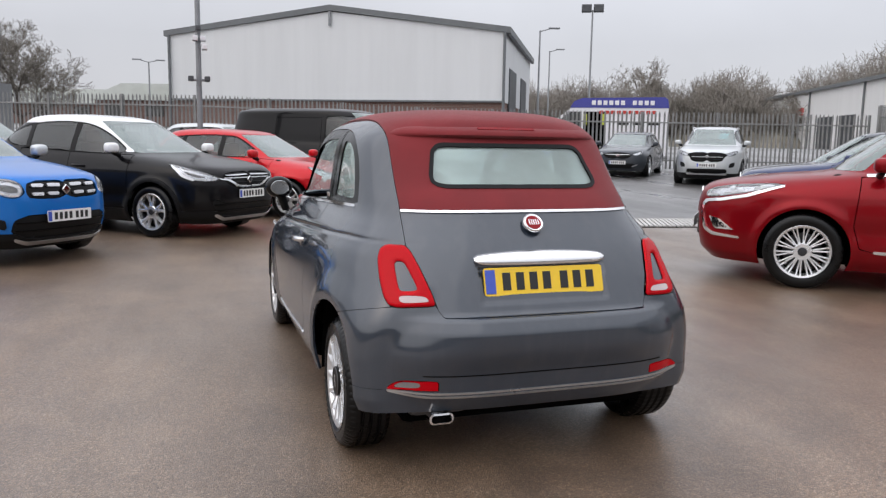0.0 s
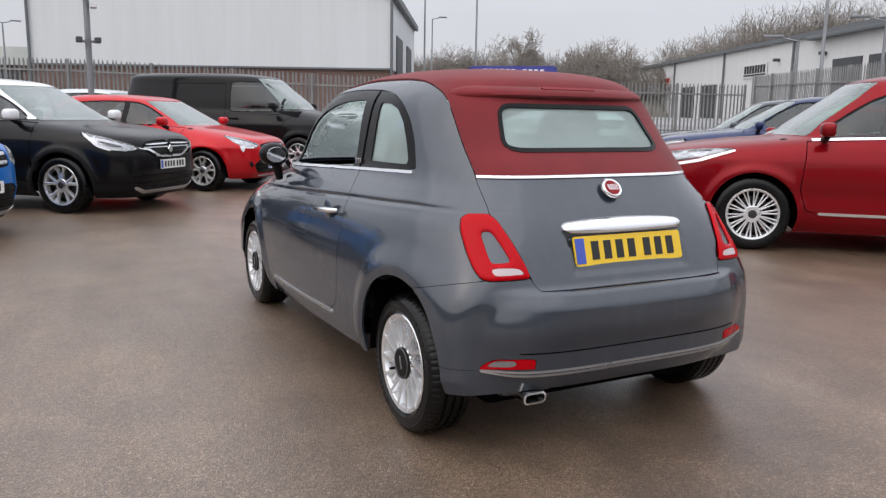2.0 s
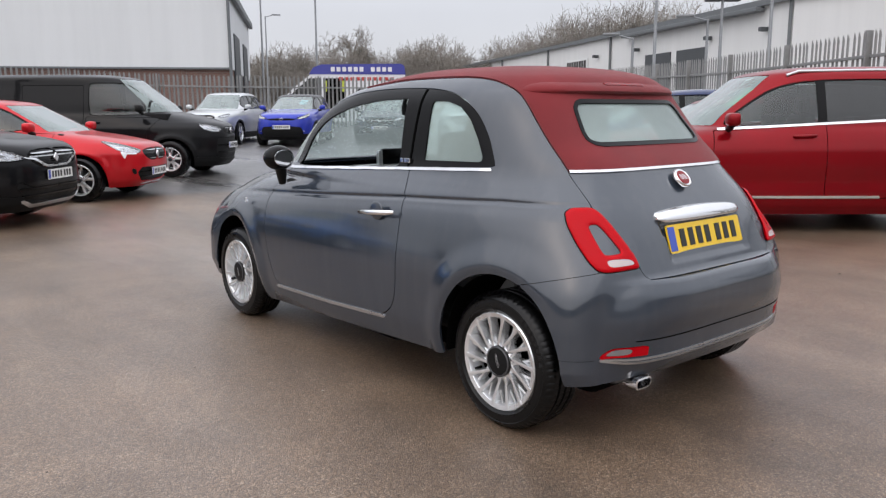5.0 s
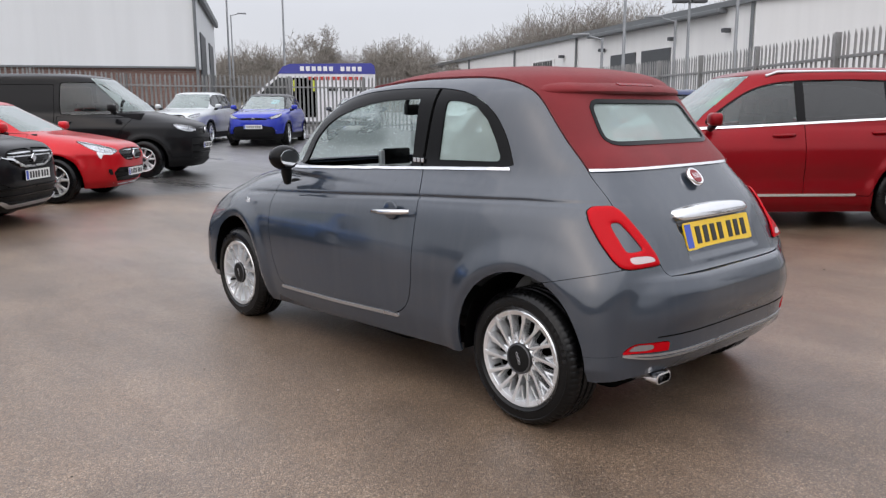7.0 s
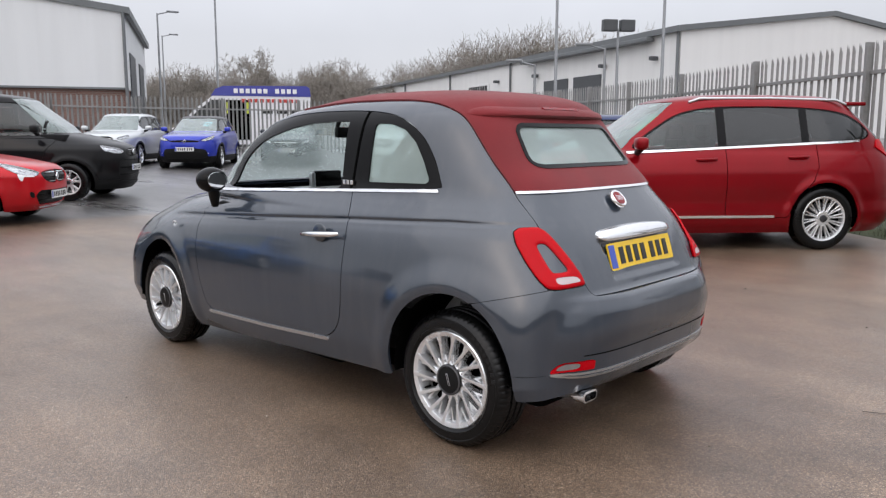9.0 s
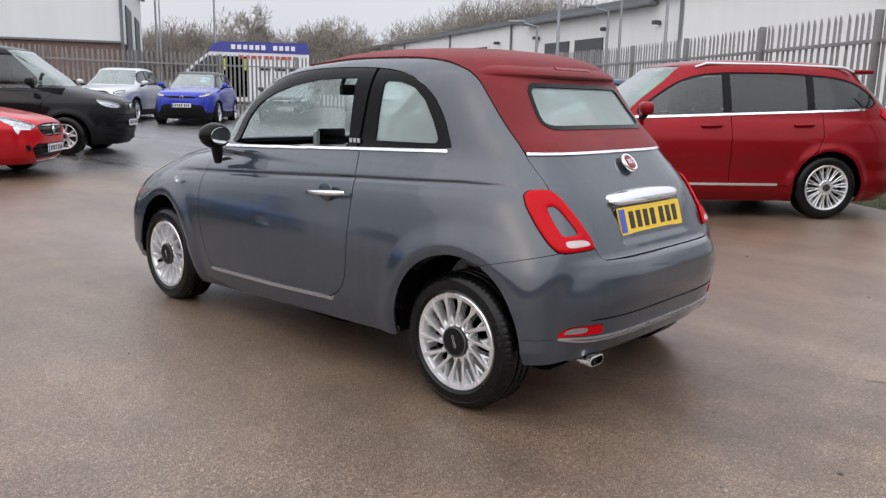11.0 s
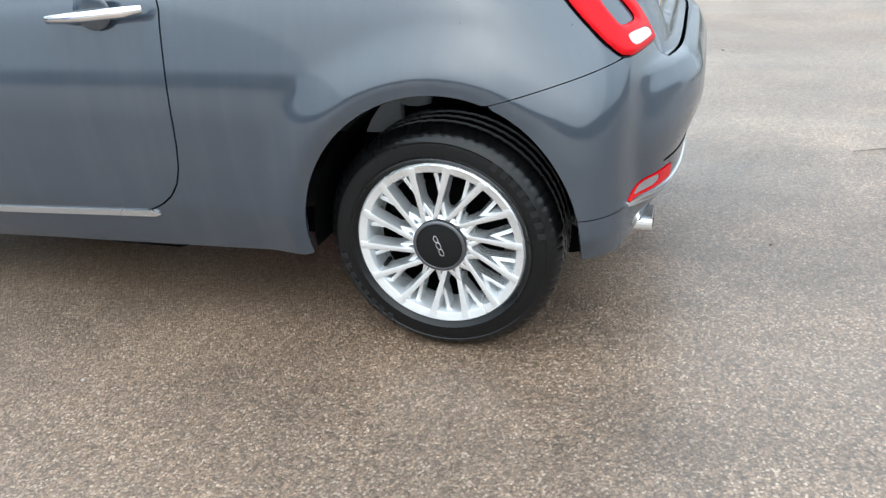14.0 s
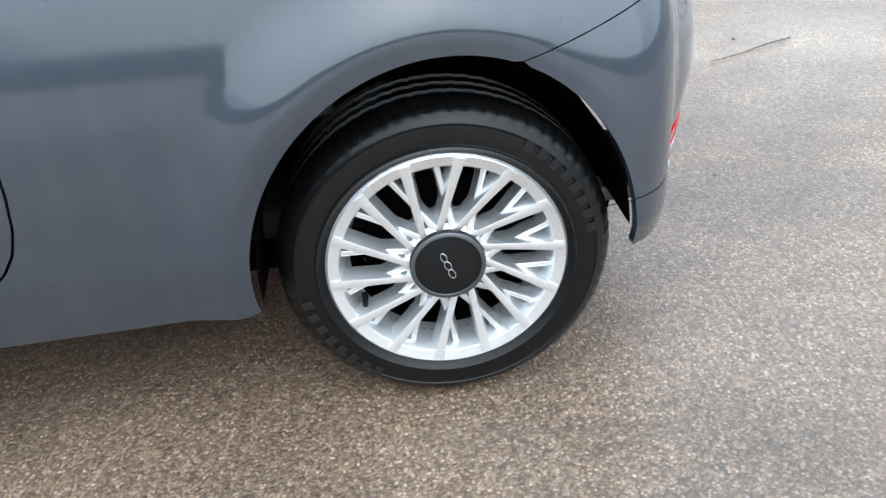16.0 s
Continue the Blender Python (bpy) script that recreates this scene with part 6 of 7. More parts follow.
def fence(label, p0, p1, h, pitch=0.152, first=0, most=300, step_bays=True):
    p0, p1 = Vector((*p0, 0)), Vector((*p1, 0))
    d = (p1 - p0).normalized()
    length = (p1 - p0).length
    yaw = math.atan2(d.y, d.x)
    f = thing("palisade_fence", label, "fence", Matrix.Translation(p0) @ Matrix.Rotation(yaw, 4, "Z"), kind="structure")
    pm = pale_mesh(h)
    posts = int(length / 2.75)
    pm2 = link_mesh("post", boxm((0, 0, h / 2), (0.06, 0.10, h - 0.05), 0.004), M_GALV)
    rm = link_mesh("rail", boxm((1.375, 0, 0), (2.75, 0.045, 0.05), 0.004), M_GALV)
    rest = []
    made = 0
    for k in range(posts + 1):
        s = k * 2.75
        q = p0 + d * s
        z = ground_z(q.x, q.y)
        part("post", pm2, None, f, at=Matrix.Translation((s, 0.05, z)))
        if k < posts:
            q2 = p0 + d * (s + 2.75)
            sl = math.atan2(ground_z(q2.x, q2.y) - z, 2.75)
            for hz in (0.35, h - 0.42):
                part("rail", rm, None, f, at=Matrix.Translation((s, 0.025, z + hz)) @ Matrix.Rotation(-sl, 4, "Y"))
        for j in range(18):
            ss = s + (j + 0.5) * 2.75 / 18
            if ss > length:
                break
            q = p0 + d * ss
            lean = random.uniform(-0.012, 0.012)
            mm = Matrix.Translation((ss, -0.012, ground_z(q.x, q.y))) @ Matrix.Rotation(lean, 4, "Y")
            if made < most:
                part("pale", pm, None, f, at=mm)
                made += 1
            else:
                rest.append(mm)
    if rest:
        bm = bmesh.new()
        for mm in rest:
            n0 = len(bm.verts)
            bm.from_mesh(pm)
            bm.verts.ensure_lookup_table()
            bmesh.ops.transform(bm, matrix=mm, verts=bm.verts[n0:])
        tagged(part("pales", bm, M_GALV, f, "far run of pales"), kind="stuff")
    return f


BX, BY = Vector((0.940, -0.342, 0)), Vector((0.342, 0.940, 0))    # along and away from the far fence
C0 = Vector((-1.39, -3.18, 0))
def far(u, d):
    """A place u metres along and d metres away, seen from the walk's start."""
    q = C0 + BX * u + BY * d
    return q.x, q.y


fence("grey galvanised palisade fence along the far side of the car park", far(14.8, 29), far(-26, 29), 2.15)
fence("grey galvanised palisade fence beside the parked red SUV", (5.3, -3.3), (22.9, 19.1), 2.5)


# ---------------------------------------------------------------- buildings
def farther(m, k):
    """The pose m carried k times as far from the walk, and made k times as large."""
    c = Vector((-2.2, -2.5, 1.25))
    return Matrix.Translation(c) @ Matrix.Scale(k, 4) @ Matrix.Translation(-c) @ m


def shed():
    """The white unit with a brick plinth behind the far fence."""
    m = Matrix.Translation((5.62, 36.27, 1.2)) @ Matrix.Rotation(radians(-29.6), 4, "Z")
    b = thing("warehouse", "white metal-clad warehouse on a red brick plinth", "building", farther(m, 1.28))
    hw, dep, zb, ze, za = 8.75, 14.0, 2.05, 5.32, 6.38
    part("plinth", boxm((0, dep / 2, zb / 2), (2 * hw - 0.1, dep - 0.1, zb), 0.01), M_BRICK, b, "red brick plinth")
    bm = bmesh.new()
    prism(bm, [(-hw, zb), (hw, zb), (hw, ze), (0, za), (-hw, ze)], dep)
    part("cladding", bm, M_CLAD, b, "white sheet cladding")
    bm = bmesh.new()
    for s in (-1, 1):
        a, c = Vector((s * (hw + 0.25), -0.12, ze - 0.06)), Vector((0, -0.12, za + 0.04))
        vs = [bm.verts.new(q) for q in (a, c, c + Vector((0, 0, 0.28)), a + Vector((0, 0, 0.28)))]
        ws = [bm.verts.new(v.co + Vector((0, dep + 0.24, 0))) for v in vs]
        bm.faces.new(vs); bm.faces.new(ws[::-1])
        for i in range(4):
            bm.faces.new((vs[i], vs[(i + 1) % 4], ws[(i + 1) % 4], ws[i]))
    bmesh.ops.recalc_face_normals(bm, faces=bm.faces)
    part("roof", bm, M_ROOFMETAL, b, "dark grey roof edge")
    for x in (-hw + 0.02, hw - 0.02):
        bm = bmesh.new()
        tube(bm, [(x, -0.10, 0), (x, -0.10, ze)], 0.07, 8)
        part("downpipe", bm, M_ROOFMETAL, b, "grey downpipe")
    part("gutter", boxm((hw + 0.16, dep / 2, ze - 0.02), (0.2, dep, 0.18), 0.03), M_ROOFMETAL, b, "grey gutter")
    part("drip", boxm((0, -0.04, zb), (2 * hw + 0.1, 0.12, 0.09), 0.01), M_ROOFMETAL, b, "dark drip flashing")
    part("vent_pipe", boxm((0, -0.1, za - 0.35), (0.12, 0.1, 0.7), 0.02), M_POLE, b)
    for y in (3.5, 9.5):
        part("shutter", boxm((hw + 0.02, y, 1.9), (0.08, 3.2, 3.8), 0.02), M_DOOR, b, "dark roller shutter")
    return b


shed()


def units():
    """The long pale building to the side with roller doors."""
    p1, p2 = Vector((33.2, 15.5, 0)), Vector((59.4, 69.4, 0))
    d = (p2 - p1).normalized()
    L = (p2 - p1).length
    m = Matrix.Translation((p1.x, p1.y, 0.7)) @ Matrix.Rotation(math.atan2(d.y, d.x), 4, "Z")
    b = thing("industrial_units", "long pale metal-clad units with dark roller doors", "building", farther(m, 1.9))
    hw, ze, za = 9.5, 5.6, 6.75
    bm = bmesh.new()
    prism(bm, [(0, 0), (2 * hw, 0), (2 * hw, ze), (hw, za), (0, ze)], L, Matrix.Rotation(radians(-90), 4, "Z"))
    part("cladding", bm, M_CLADR, b, "pale sheet cladding")
    bm = bmesh.new()
    for s in (0, 1):
        y0, y1 = (0.3, -hw) if s == 0 else (-2 * hw - 0.3, -hw)
        vs = [bm.verts.new(q) for q in ((-0.2, y0, ze - 0.1), (-0.2, y1, za), (-0.2, y1, za + 0.25), (-0.2, y0, ze + 0.18))]
        ws = [bm.verts.new(v.co + Vector((L + 0.4, 0, 0))) for v in vs]
        bm.faces.new(vs); bm.faces.new(ws[::-1])
        for i in range(4):
            bm.faces.new((vs[i], vs[(i + 1) % 4], ws[(i + 1) % 4], ws[i]))
    bmesh.ops.recalc_face_normals(bm, faces=bm.faces)
    part("roof", bm, M_ROOFMETAL, b, "grey roof edge")
    for x, wd, h in ((8.4, 3.0, 4.0), (12.1, 3.0, 4.0), (33, 3.2, 3.2), (38, 3.2, 3.2), (48, 3.2, 3.0)):
        part("roller_door", boxm((x, 0.03, h / 2), (wd, 0.1, h), 0.02), M_DOOR, b, "dark roller door")
    for x in (0.1, 18.5, 30, 42):
        bm = bmesh.new()
        tube(bm, [(x, 0.1, 0), (x, 0.1, ze)], 0.08, 8)
        part("downpipe", bm, M_ROOFMETAL, b, "grey downpipe")
    part("canopy_edge", boxm((9, 0.35, ze - 0.25), (14, 0.5, 0.22), 0.05), M_ROOFMETAL, b, "grey eaves box")
    for x, c, w_, h_ in ((24.2, M_INK, 3.6, 0.55), (45, M_SIGNRED, 3.4, 0.45)):
        s = part("sign", boxm((x, 0.06, 3.9), (w_ + 0.4, 0.06, 1.0), 0.02), M_CLADR, b, "pale sign board")
        for k in range(8):
            part("sign_bar", boxm((x - w_ / 2 + (k + 0.5) * w_ / 8, 0.10, 4.0), (w_ / 11, 0.03, h_), 0.01), c, s)
        part("sign_bar", boxm((x, 0.10, 3.6), (w_, 0.03, 0.12), 0.01), c, s)
    part("low_wing", boxm((L + 7.0, -8.0, 2.0), (13.98, 15.0, 4.0), 0.03), M_CLADR, b, "lower pale end")
    part("roof", boxm((L + 7.1, -8.0, 4.1), (14.2, 15.4, 0.25), 0.03), M_ROOFMETAL, b, "grey flat roof edge")
    for x in (14.5, 20.5, 6.5, 1.8):
        part("wall_lamp", boxm((x, 0.25, 4.4), (0.25, 0.4, 0.2), 0.03), M_DOOR, b, "small wall lamp")
    return b


units()


def low_roof(name, label, m, w, d, h, rise):
    b = thing(name, label, "building", m)
    part("wall", boxm((0, d / 2, h / 2), (w, d, h), 0.02), M_BRICK, b, "dull brick wall")
    bm = bmesh.new()
    prism(bm, [(-w / 2 - 0.6, h), (w / 2 + 0.6, h), (w / 2 - 2.2, h + rise), (-w / 2 + 2.2, h + rise)], d + 0.8, Matrix.Translation((0, -0.4, 0)))
    part("roof", bm, M_ROOFPALE, b, "pale sheet roof")
    for k in range(5):
        part("window", boxm((-w / 2 + (k + 0.5) * w / 5, -0.02, h * 0.62), (1.4, 0.06, 0.9), 0.02), M_GLASSDARK, b, "dark window")
    return b


def on_far(u, d, lift=0.0):
    x, y = far(u, d)
    return Matrix.Translation((x, y, ground_z(x, y) + lift)) @ Matrix.Rotation(math.atan2(BX.y, BX.x), 4, "Z")


low_roof("low_building", "low brick building under a pale sheet roof behind the fence", on_far(-20.0, 58), 15, 10, 1.9, 1.2)
low_roof("low_building", "low brick building under a pale sheet roof behind the fence", on_far(-36.0, 66), 18, 10, 1.9, 1.2)
ct = thing("storage_container", "grey steel storage container behind the fence", "container", on_far(-22.5, 32.5))
part("body", boxm((0, 1.2, 1.35), (2.4, 6.0, 2.7), 0.03), M_POLE, ct)


# ---------------------------------------------------------------- poles and lamps
def street_lamp(label, x, y, h, arms=1, yaw=0.0, flood=False, group="lamp posts", k=1.0):
    z = ground_z(x, y)
    t = thing("street_lamp", label, "lamp post", farther(Matrix.Translation((x, y, z)) @ Matrix.Rotation(yaw, 4, "Z"), k), group)
    bm = bmesh.new()
    tube(bm, [(0, 0, 0), (0, 0, 1.2), (0, 0, 1.25), (0, 0, h)], [0.09, 0.09, 0.065, 0.045], 10)
    part("pole", bm, M_POLE, t, "grey steel pole", smooth=60)
    for k in range(arms):
        s = 1 if k == 0 else -1
        if flood:
            part("floodlight", boxm((s * 0.33, 0, h + 0.1), (0.55, 0.30, 0.42), 0.04), M_DOOR, t, "dark floodlight box")
        else:
            bm = bmesh.new()
            tube(bm, [(0, 0, h - 0.05), (s * 0.5, 0, h + 0.08)], 0.03, 6)
            part("arm", bm, M_POLE, t)
            part("head", boxm((s * 0.78, 0, h + 0.13), (0.62, 0.22, 0.09), 0.03), M_POLE, t, "flat lamp head")
    return t


street_lamp("tall grey lamp post with one flat head beside the warehouse", 17.7, 37.6, 6.7, 1, radians(-20), k=1.28)
street_lamp("grey lamp post with one flat head, far behind the fence", 24.8, 50.8, 7.0, 1, radians(-20), k=1.28)
street_lamp("tall grey pole with two floodlights behind the fence", 20.3, 36.3, 7.8, 2, radians(-30), True, k=1.2)
street_lamp("distant lamp post with two arms", -3.4, 56.8, 4.5, 2, radians(0))
street_lamp("grey lamp post with one flat head by the units", 21.2, 15.8, 3.6, 1, radians(130))
street_lamp("tall grey pole by the units", 21.7, 15.2, 8.5, 0, 0)
street_lamp("grey pole with two floodlights by the units", 22.9, 13.3, 4.9, 2, radians(-40), True)
street_lamp("grey lamp post with one flat head by the units", 22.6, 13.65, 4.2, 1, radians(130))
street_lamp("thick grey pole by the units", 23.7, 11.9, 8.5, 0, 0)

cp = thing("camera_pole", "tall grey steel pole carrying security cameras", "pole", Matrix.Translation((-0.98, 13.8, ground_z(-0.98, 13.8))), "lamp posts")
bm = bmesh.new()
tube(bm, [(0, 0, 0), (0, 0, 3.0), (0, 0, 7.5)], [0.06, 0.055, 0.05], 12)
part("pole", bm, M_POLE, cp, "grey steel pole", smooth=60)
for z, xs in ((3.42, (0,)), (3.22, (-0.06, 0.09)), (3.05, (0.12,)), (2.42, (-0.16, 0.16))):
    for x in xs:
        c = part("security_camera", boxm((x, -0.1, z), (0.11, 0.26, 0.10), 0.02), M_VANWHITE if z > 3.0 and x else M_DOOR, cp, "small security camera")
part("bracket", boxm((0, -0.02, 2.40), (0.34, 0.05, 0.05), 0.01), M_POLE, cp)


def tyre_van():
    """A white van with a blue band along its roof, behind the far fence."""
    x, y = 13.9, 23.9
    m = Matrix.Translation((x, y, ground_z(x, y))) @ Matrix.Rotation(radians(-32), 4, "Z")
    v = thing("service_van", "white high-roof service van with a blue roof band behind the fence", "van", farther(m, 1.25))
    bm = bmesh.new()
    prism(bm, [(-2.6, 0.45), (2.6, 0.45), (2.62, 0.8), (2.55, 2.25), (-1.1, 2.25), (-1.75, 1.75), (-2.35, 1.15), (-2.65, 1.0), (-2.72, 0.6)], 1.95)
    part("body", bm, M_VANWHITE, v, "white body")
    bm = bmesh.new()
    prism(bm, [(2.57, 2.25), (2.52, 2.58), (2.40, 2.66), (-0.7, 2.62), (-1.0, 2.50), (-1.16, 2.25)], 1.99, Matrix.Translation((0, -0.02, 0)))
    part("roof_band", bm, M_VANBLUE, v, "blue roof band")
    for k in range(11):
        if k != 6:
            part("sign_bar", boxm((-0.25 + 0.22 * k, -0.035, 2.44), (0.15, 0.02, 0.17), 0.01), M_VANWHITE, v, "white bar in place of a letter")
    for k in range(10):
        part("sign_bar", boxm((0.05 + 0.22 * k, -0.012, 2.08), (0.15, 0.02, 0.13), 0.01), M_SIGNRED, v, "faded red bar in place of a letter")
    for k in range(3):
        part("sign_bar", boxm((0.9 + 0.55 * k, -0.012, 1.65), (0.40, 0.02, 0.10), 0.01), M_INK, v, "dark bar in place of letters")
    bm = bmesh.new()
    prism(bm, [(-1.15, 2.1), (-0.75, 2.1), (-0.75, 1.4), (-1.95, 1.4), (-1.72, 1.62)], 0.02, Matrix.Translation((0, -0.01, 0)))
    part("cab_window", bm, M_GLASSDARK, v, "dark cab window")
    # flat near-black panel on the closed side, for the shade of an open door
    part("side_opening", boxm((-0.2, -0.005, 1.35), (0.85, 0.03, 1.5), 0.01), M_DARK, v, "near-black panel painted as the shade in an open side door")
    for a in (-0.55, 0.15):
        part("warning_panel", boxm((a, -0.03, 1.80), (0.12, 0.03, 0.42), 0.01), M_YELLOWGREEN, v, "yellow-green warning panel")
    ms = wheel_meshes(0.34, 0.21, 0.22, 5, "five", False)
    for wx in (-1.75, 1.6):
        for wy, tr in ((0.14, 90), (1.81, -90)):
            b, t, rr, c = ms
            w = part("wheel", b, None, v, at=Matrix.Translation((wx, wy, 0.34)) @ Matrix.Rotation(radians(tr), 4, "Z"))
            part("tyre", t, None, w); part("rim", rr, None, w); part("centre_cap", c, None, w)
    return v


tyre_van()


# ---------------------------------------------------------------- trees
def tree_arrays(seed, height, spread, levels, fan, first=0.3):
    """Branches of a bare tree: start, end, radius at both, as arrays."""
    rnd = random.Random(seed)
    out = []

    def grow(p, d, length, r, level):
        n = 3 if level < 2 else 2
        q = p
        for k in range(n):
            nd = (d + Vector((rnd.uniform(-1, 1), rnd.uniform(-1, 1), rnd.uniform(-0.5, 0.9))) * (0.16 + 0.07 * level)).normalized()
            q2 = q + nd * (length / n)
            out.append((q, q2, r * (1 - 0.30 * k / n), r * (1 - 0.30 * (k + 1) / n), level))
            if level < levels and (level > 0 or (k + 1) / n > first):
                for _ in range(fan if level else fan + 1):
                    a = rnd.uniform(0, 2 * math.pi)
                    side_ = nd.orthogonal().normalized()
                    side_ = Matrix.Rotation(a, 3, nd) @ side_
                    bd = (nd * rnd.uniform(0.35, 0.8) + side_ * rnd.uniform(0.6, 1.0) * spread + Vector((0, 0, 0.18))).normalized()
                    grow(q2, bd, length * rnd.uniform(0.50, 0.72), r * rnd.uniform(0.45, 0.62), level + 1)
            q, d = q2, nd

    grow(Vector((0, 0, 0)), Vector((0, 0, 1)), height * 0.52, height * 0.020, 0)
    top = max(b.z for _, b, *_ in out)
    f = height / top
    return [(a * f, b * f, ra, rb, lv) for a, b, ra, rb, lv in out]


def branch_mesh(name, items, mat, thin=0.0):
    verts, faces = [], []
    for a, b, ra, rb in items:
        d = (b - a)
        if d.length < 1e-5:
            continue
        d.normalize()
        u = d.orthogonal().normalized()
        w = d.cross(u)
        n0 = len(verts)
        for p, r in ((a, max(ra, thin)), (b, max(rb, thin))):
            for k in range(3):
                t = 2.0944 * k
                verts.append(p + r * (math.cos(t) * u + math.sin(t) * w))
        for k in range(3):
            j = (k + 1) % 3
            faces.append((n0 + k, n0 + j, n0 + 3 + j, n0 + 3 + k))
    me = bpy.data.meshes.new(name)
    me.from_pydata(verts, [], faces)
    me.materials.append(mat)
    return me


def bare_tree(label, x, y, h, seed, spread=1.0, levels=5, thin=0.012, first=0.3):
    t = thing("bare_tree", label, "tree", Matrix.Translation((x, y, ground_z(x, y) - 0.1)), "bare trees")
    arr = tree_arrays(seed, h, spread, levels, 2, first)
    part("trunk", branch_mesh("trunk", [q[:4] for q in arr if q[4] < 2], M_BARK), None, t, "dark bare trunk and limbs")
    part("crown", branch_mesh("crown", [q[:4] for q in arr if q[4] >= 2], M_TWIG, thin), None, t, "open crown of bare twigs")
    return t


bare_tree("large bare broad-crowned tree beyond the car park", 101.0, 155.0, 20.6, 4, 1.15, 6, 0.022, 0.12)
bare_tree("bare tree beyond the fence by the low buildings", -9.0, 41.2, 6.0, 9, 1.0, 6, 0.007, 0.1)


def woods():
    """The far line of bare woodland: many slim trees in one mesh, and undergrowth below."""
    rnd = random.Random(5)
    kinds = [tree_arrays(20 + k, 1.0, 0.95, 4, 2, 0.25) for k in range(5)]

    def skyline(az):
        """How high the trees stand above the eye, in degrees."""
        return float(np.interp(az, [-20, 8, 22, 27, 34, 38, 43, 47, 52, 58, 80], [3.3, 3.3, 3.8, 4.6, 4.5, 4.9, 5.0, 6.3, 7.4, 7.0, 6.5]))

    items = []
    for k in range(400):
        deg = rnd.uniform(-16, 70) if k % 3 == 0 else rnd.uniform(23, 62)
        if 1 < deg < 19:
            continue
        az, d = radians(deg), rnd.uniform(150, 185)
        h = d * math.tan(radians(skyline(deg))) * (rnd.uniform(0.90, 1.12) if k % 5 == 0 else rnd.uniform(0.52, 0.84))
        rot = Matrix.Rotation(rnd.uniform(0, 6.3), 3, "Z") @ Matrix.Diagonal((1.0, 1.0, 1.0))
        base = Vector((C0.x + d * math.sin(az), C0.y + d * math.cos(az), 1.5))
        for a, b, ra, rb, lv in kinds[k % 5]:
            items.append((base + rot @ a * h, base + rot @ b * h, ra * h * 0.7, rb * h * 0.7))
    tagged(new("woodland", branch_mesh("woodland", items, M_TWIG, 0.026)), "bare winter woodland on the skyline", "woodland", kind="stuff")
    verts, faces = [], []
    n, rows = 420, 8
    for i in range(n):
        deg = -20 + 95 * i / (n - 1)
        az = radians(deg)
        top = 160 * math.tan(radians(skyline(deg) * 0.33)) * (1 + 0.30 * noise.noise((i * 0.09, 0, 1)) + 0.16 * noise.noise((i * 0.5, 3, 2)))
        for j in range(rows):
            q = j / (rows - 1)
            d = 148 + 22 * q + 2.5 * noise.noise((i * 0.5, j * 0.9, 5))
            z = 1.0 + top * math.sin(q * math.pi * 0.72) ** 0.7 + 0.9 * noise.noise((i * 1.3, j * 1.7, 8))
            verts.append((C0.x + d * math.sin(az), C0.y + d * math.cos(az), z))
    faces = [(i * rows + j, (i + 1) * rows + j, (i + 1) * rows + j + 1, i * rows + j + 1) for i in range(n - 1) for j in range(rows - 1)]
    me = bpy.data.meshes.new("undergrowth")
    me.from_pydata(verts, [], faces)
    me.materials.append(M_HEDGE)
    tagged(new("undergrowth", me), "brown winter scrub below the woodland", "scrub", kind="stuff")


woods()


# ---------------------------------------------------------------- verge, drain, closing wall, litter
def verge():
    d = Vector((0.618, 0.786, 0))
    nrm = Vector((0.786, -0.618, 0))
    p = Vector((5.3, -3.3, 0))
    verts, faces = [], []
    n, rows = 120, 6
    for i in range(n):
        for j in range(rows):
            s = -2 + 30 * i / (n - 1)
            e = -0.75 + 2.6 * j / (rows - 1) + (0.12 * noise.noise((i * 0.7, 0, 0)) if j == 0 else 0)
            q = p + d * s + nrm * e
            z = ground_z(q.x, q.y) + (-0.02 if j == 0 else 0.05 + 0.03 * noise.noise((i * 0.5, j * 0.8, 2)))
            verts.append((q.x, q.y, z))
    faces = [(i * rows + j, i * rows + j + 1, (i + 1) * rows + j + 1, (i + 1) * rows + j) for i in range(n - 1) for j in range(rows - 1)]
    me = bpy.data.meshes.new("verge")
    me.from_pydata([v for v in verts], [], faces)
    me.materials.append(M_GRASS)
    tagged(new("verge", me), "rough muddy grass verge along the fence", "grass", kind="structure")
    rnd = random.Random(3)
    verts, faces = [], []
    for k in range(9000):
        s, e = rnd.uniform(-1, 20), rnd.uniform(-0.7, 1.6)
        q = p + d * s + nrm * e
        z = ground_z(q.x, q.y) + 0.02
        h, a = rnd.uniform(0.03, 0.13), rnd.uniform(0, 6.3)
        w = Vector((math.cos(a), math.sin(a), 0)) * 0.004
        tip = Vector((rnd.uniform(-1, 1), rnd.uniform(-1, 1), 0)) * h * 0.5 + Vector((0, 0, h))
        b = Vector((q.x, q.y, z))
        n0 = len(verts)
        verts += [b - w, b + w, b + tip]
        faces.append((n0, n0 + 1, n0 + 2))
    me = bpy.data.meshes.new("grass")
    me.from_pydata(verts, [], faces)
    me.materials.append(M_GRASS)
    tagged(new("grass", me), "short rough grass blades on the verge", "grass", kind="stuff")


verge()


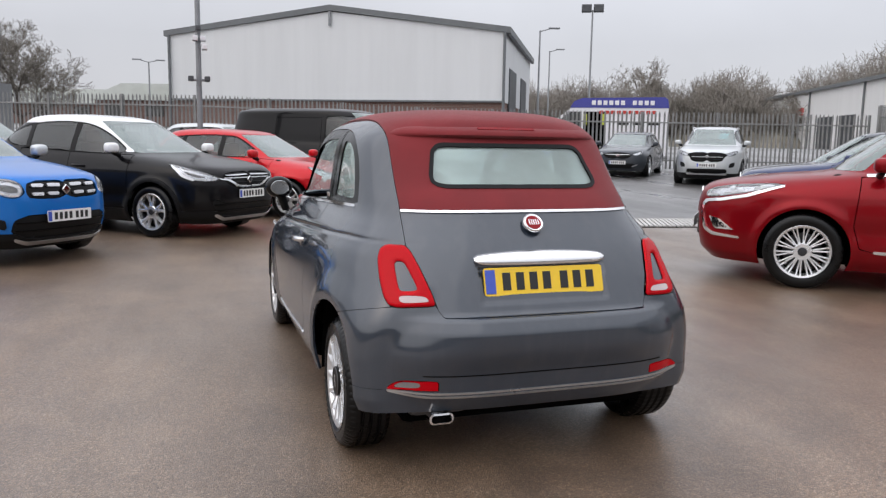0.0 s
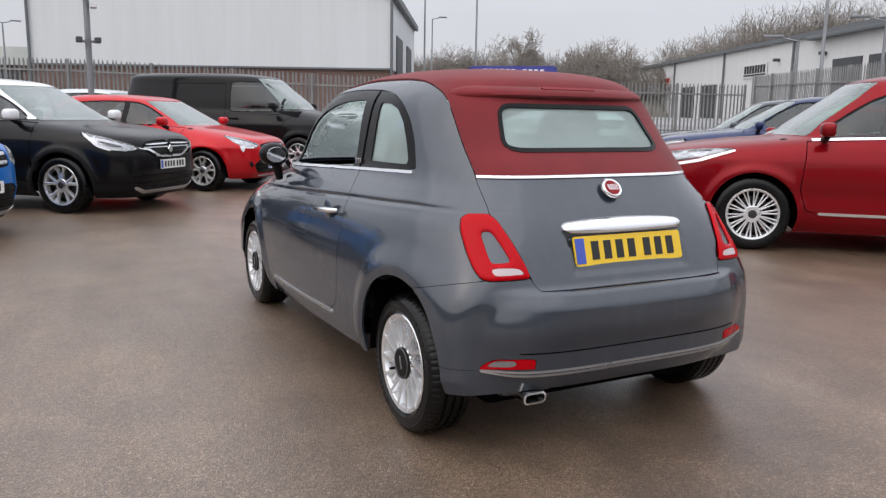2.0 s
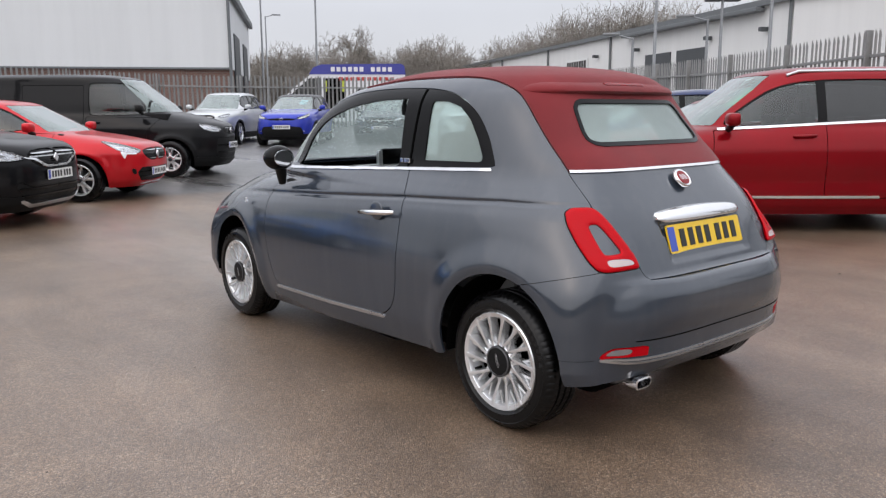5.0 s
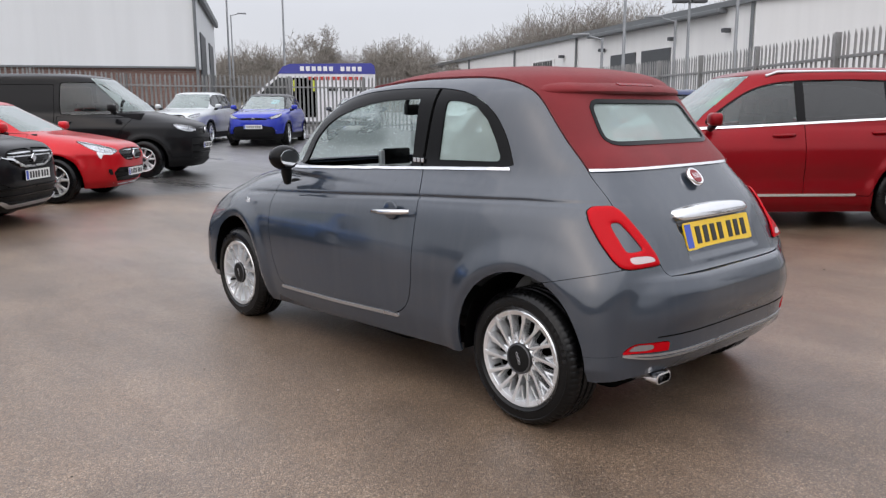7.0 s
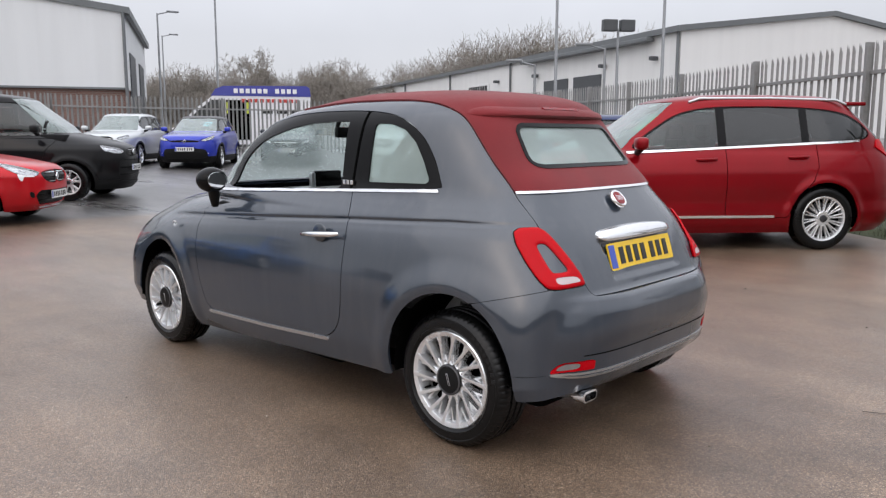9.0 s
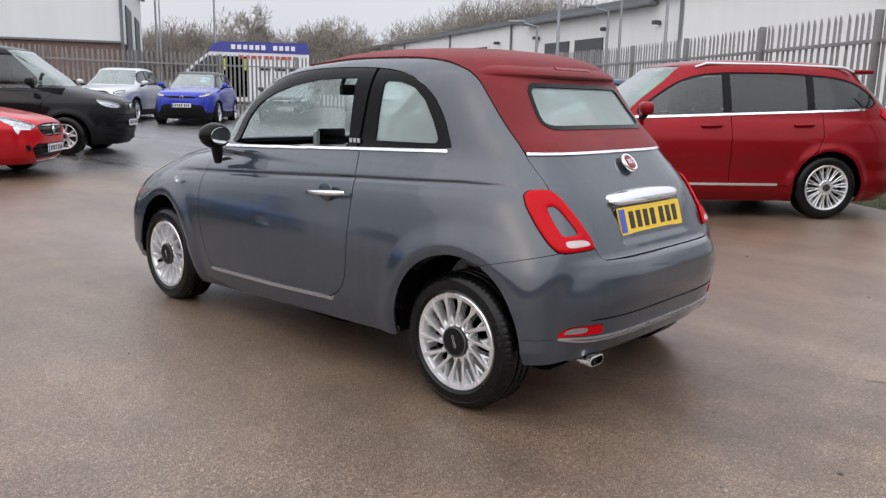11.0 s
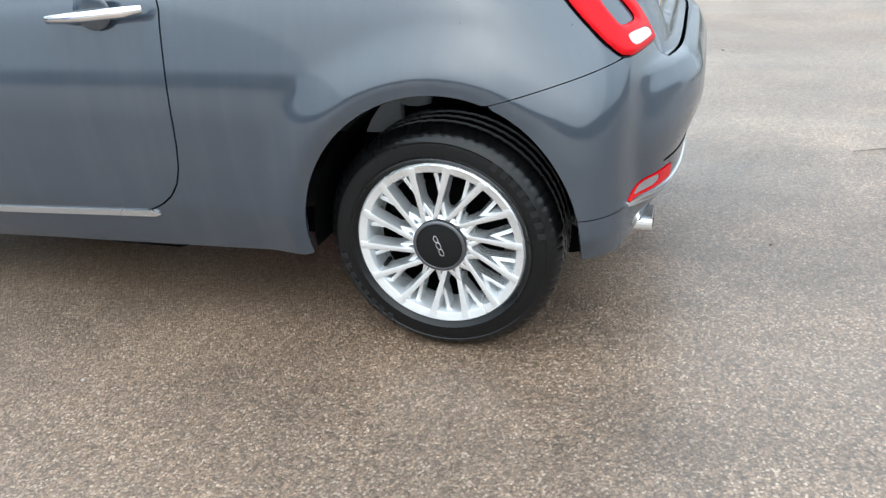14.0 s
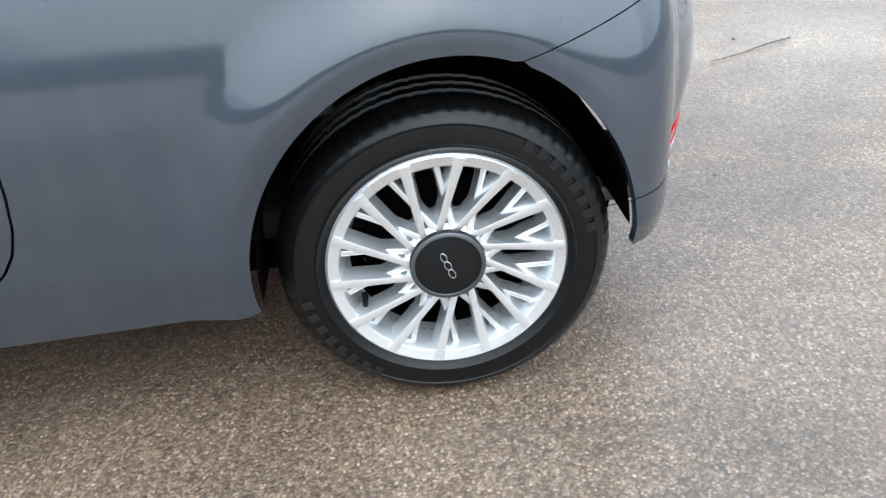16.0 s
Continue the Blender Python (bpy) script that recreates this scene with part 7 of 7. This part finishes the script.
def drain():
    """A slotted concrete channel across the lane."""
    t = thing("drain_channel", "broad slotted concrete drain grating across the tarmac", "drain", Matrix.Translation((5.72, 7.97, ground_z(5.7, 8.0) + 0.006)) @ Matrix.Rotation(radians(-8.5), 4, "Z"), kind="structure")
    part("channel", boxm((0.45, 0, -0.05), (2.1, 1.24, 0.10), 0.004), M_DARK, t, "dark channel")
    sm = link_mesh("slat", boxm((0, 0, 0), (0.046, 1.20, 0.03), 0.004), M_PALECONCRETE)
    for k in range(26):
        part("slat", sm, None, t, at=Matrix.Translation((-0.52 + 0.078 * k, 0, 0.008)) @ Matrix.Rotation(radians(-18), 4, "Z"))


drain()

# unseen walls, added to close the horizon that the car paint reflects
back = thing("boundary_wall", "plain pale unseen wall added behind the walk for the reflections", "wall", kind="structure")
part("wall_panel", boxm((-12, -18, 1.5), (50, 0.3, 3.0), 0.01), M_CONCRETE, back)
part("wall_panel", boxm((-24, 4, 1.5), (0.3, 44, 3.0), 0.01), M_CONCRETE, back)


def litter():
    """A twig and a few leaves and pebbles on the tarmac."""
    rnd = random.Random(8)
    bm = bmesh.new()
    tube(bm, [(0.97, -1.50, 0.006), (0.91, -1.38, 0.012), (0.86, -1.27, 0.006), (0.79, -1.11, 0.008)], [0.003, 0.004, 0.003, 0.002], 5)
    tg = thing("twig", "thin dark twig lying on the tarmac", "twig")
    part("stem", bm, M_BARK, tg)
    for k in range(46):
        x, y = rnd.uniform(-3.0, 3.5), rnd.uniform(-3.0, 1.5)
        if abs(x) < 0.9 and y > -0.5:
            continue
        r = rnd.uniform(0.004, 0.011)
        bm = bmesh.new()
        bmesh.ops.create_icosphere(bm, subdivisions=1, radius=1.0, matrix=Matrix.Translation((0, 0, 0.3)) @ Matrix.Diagonal((1.0, rnd.uniform(0.6, 1.2), 0.6, 1)))
        o = new("pebble", link_mesh("pebble", bm, M_BARK if k % 3 else M_CONCRETE))
        o.matrix_basis = Matrix.Translation((x, y, 0)) @ Matrix.Rotation(rnd.uniform(0, 6), 4, "Z") @ Matrix.Diagonal((r, r, r, 1))
        tagged(o, "small dark pebble or leaf scrap on the tarmac", "pebble", "pebbles on the tarmac")


litter()
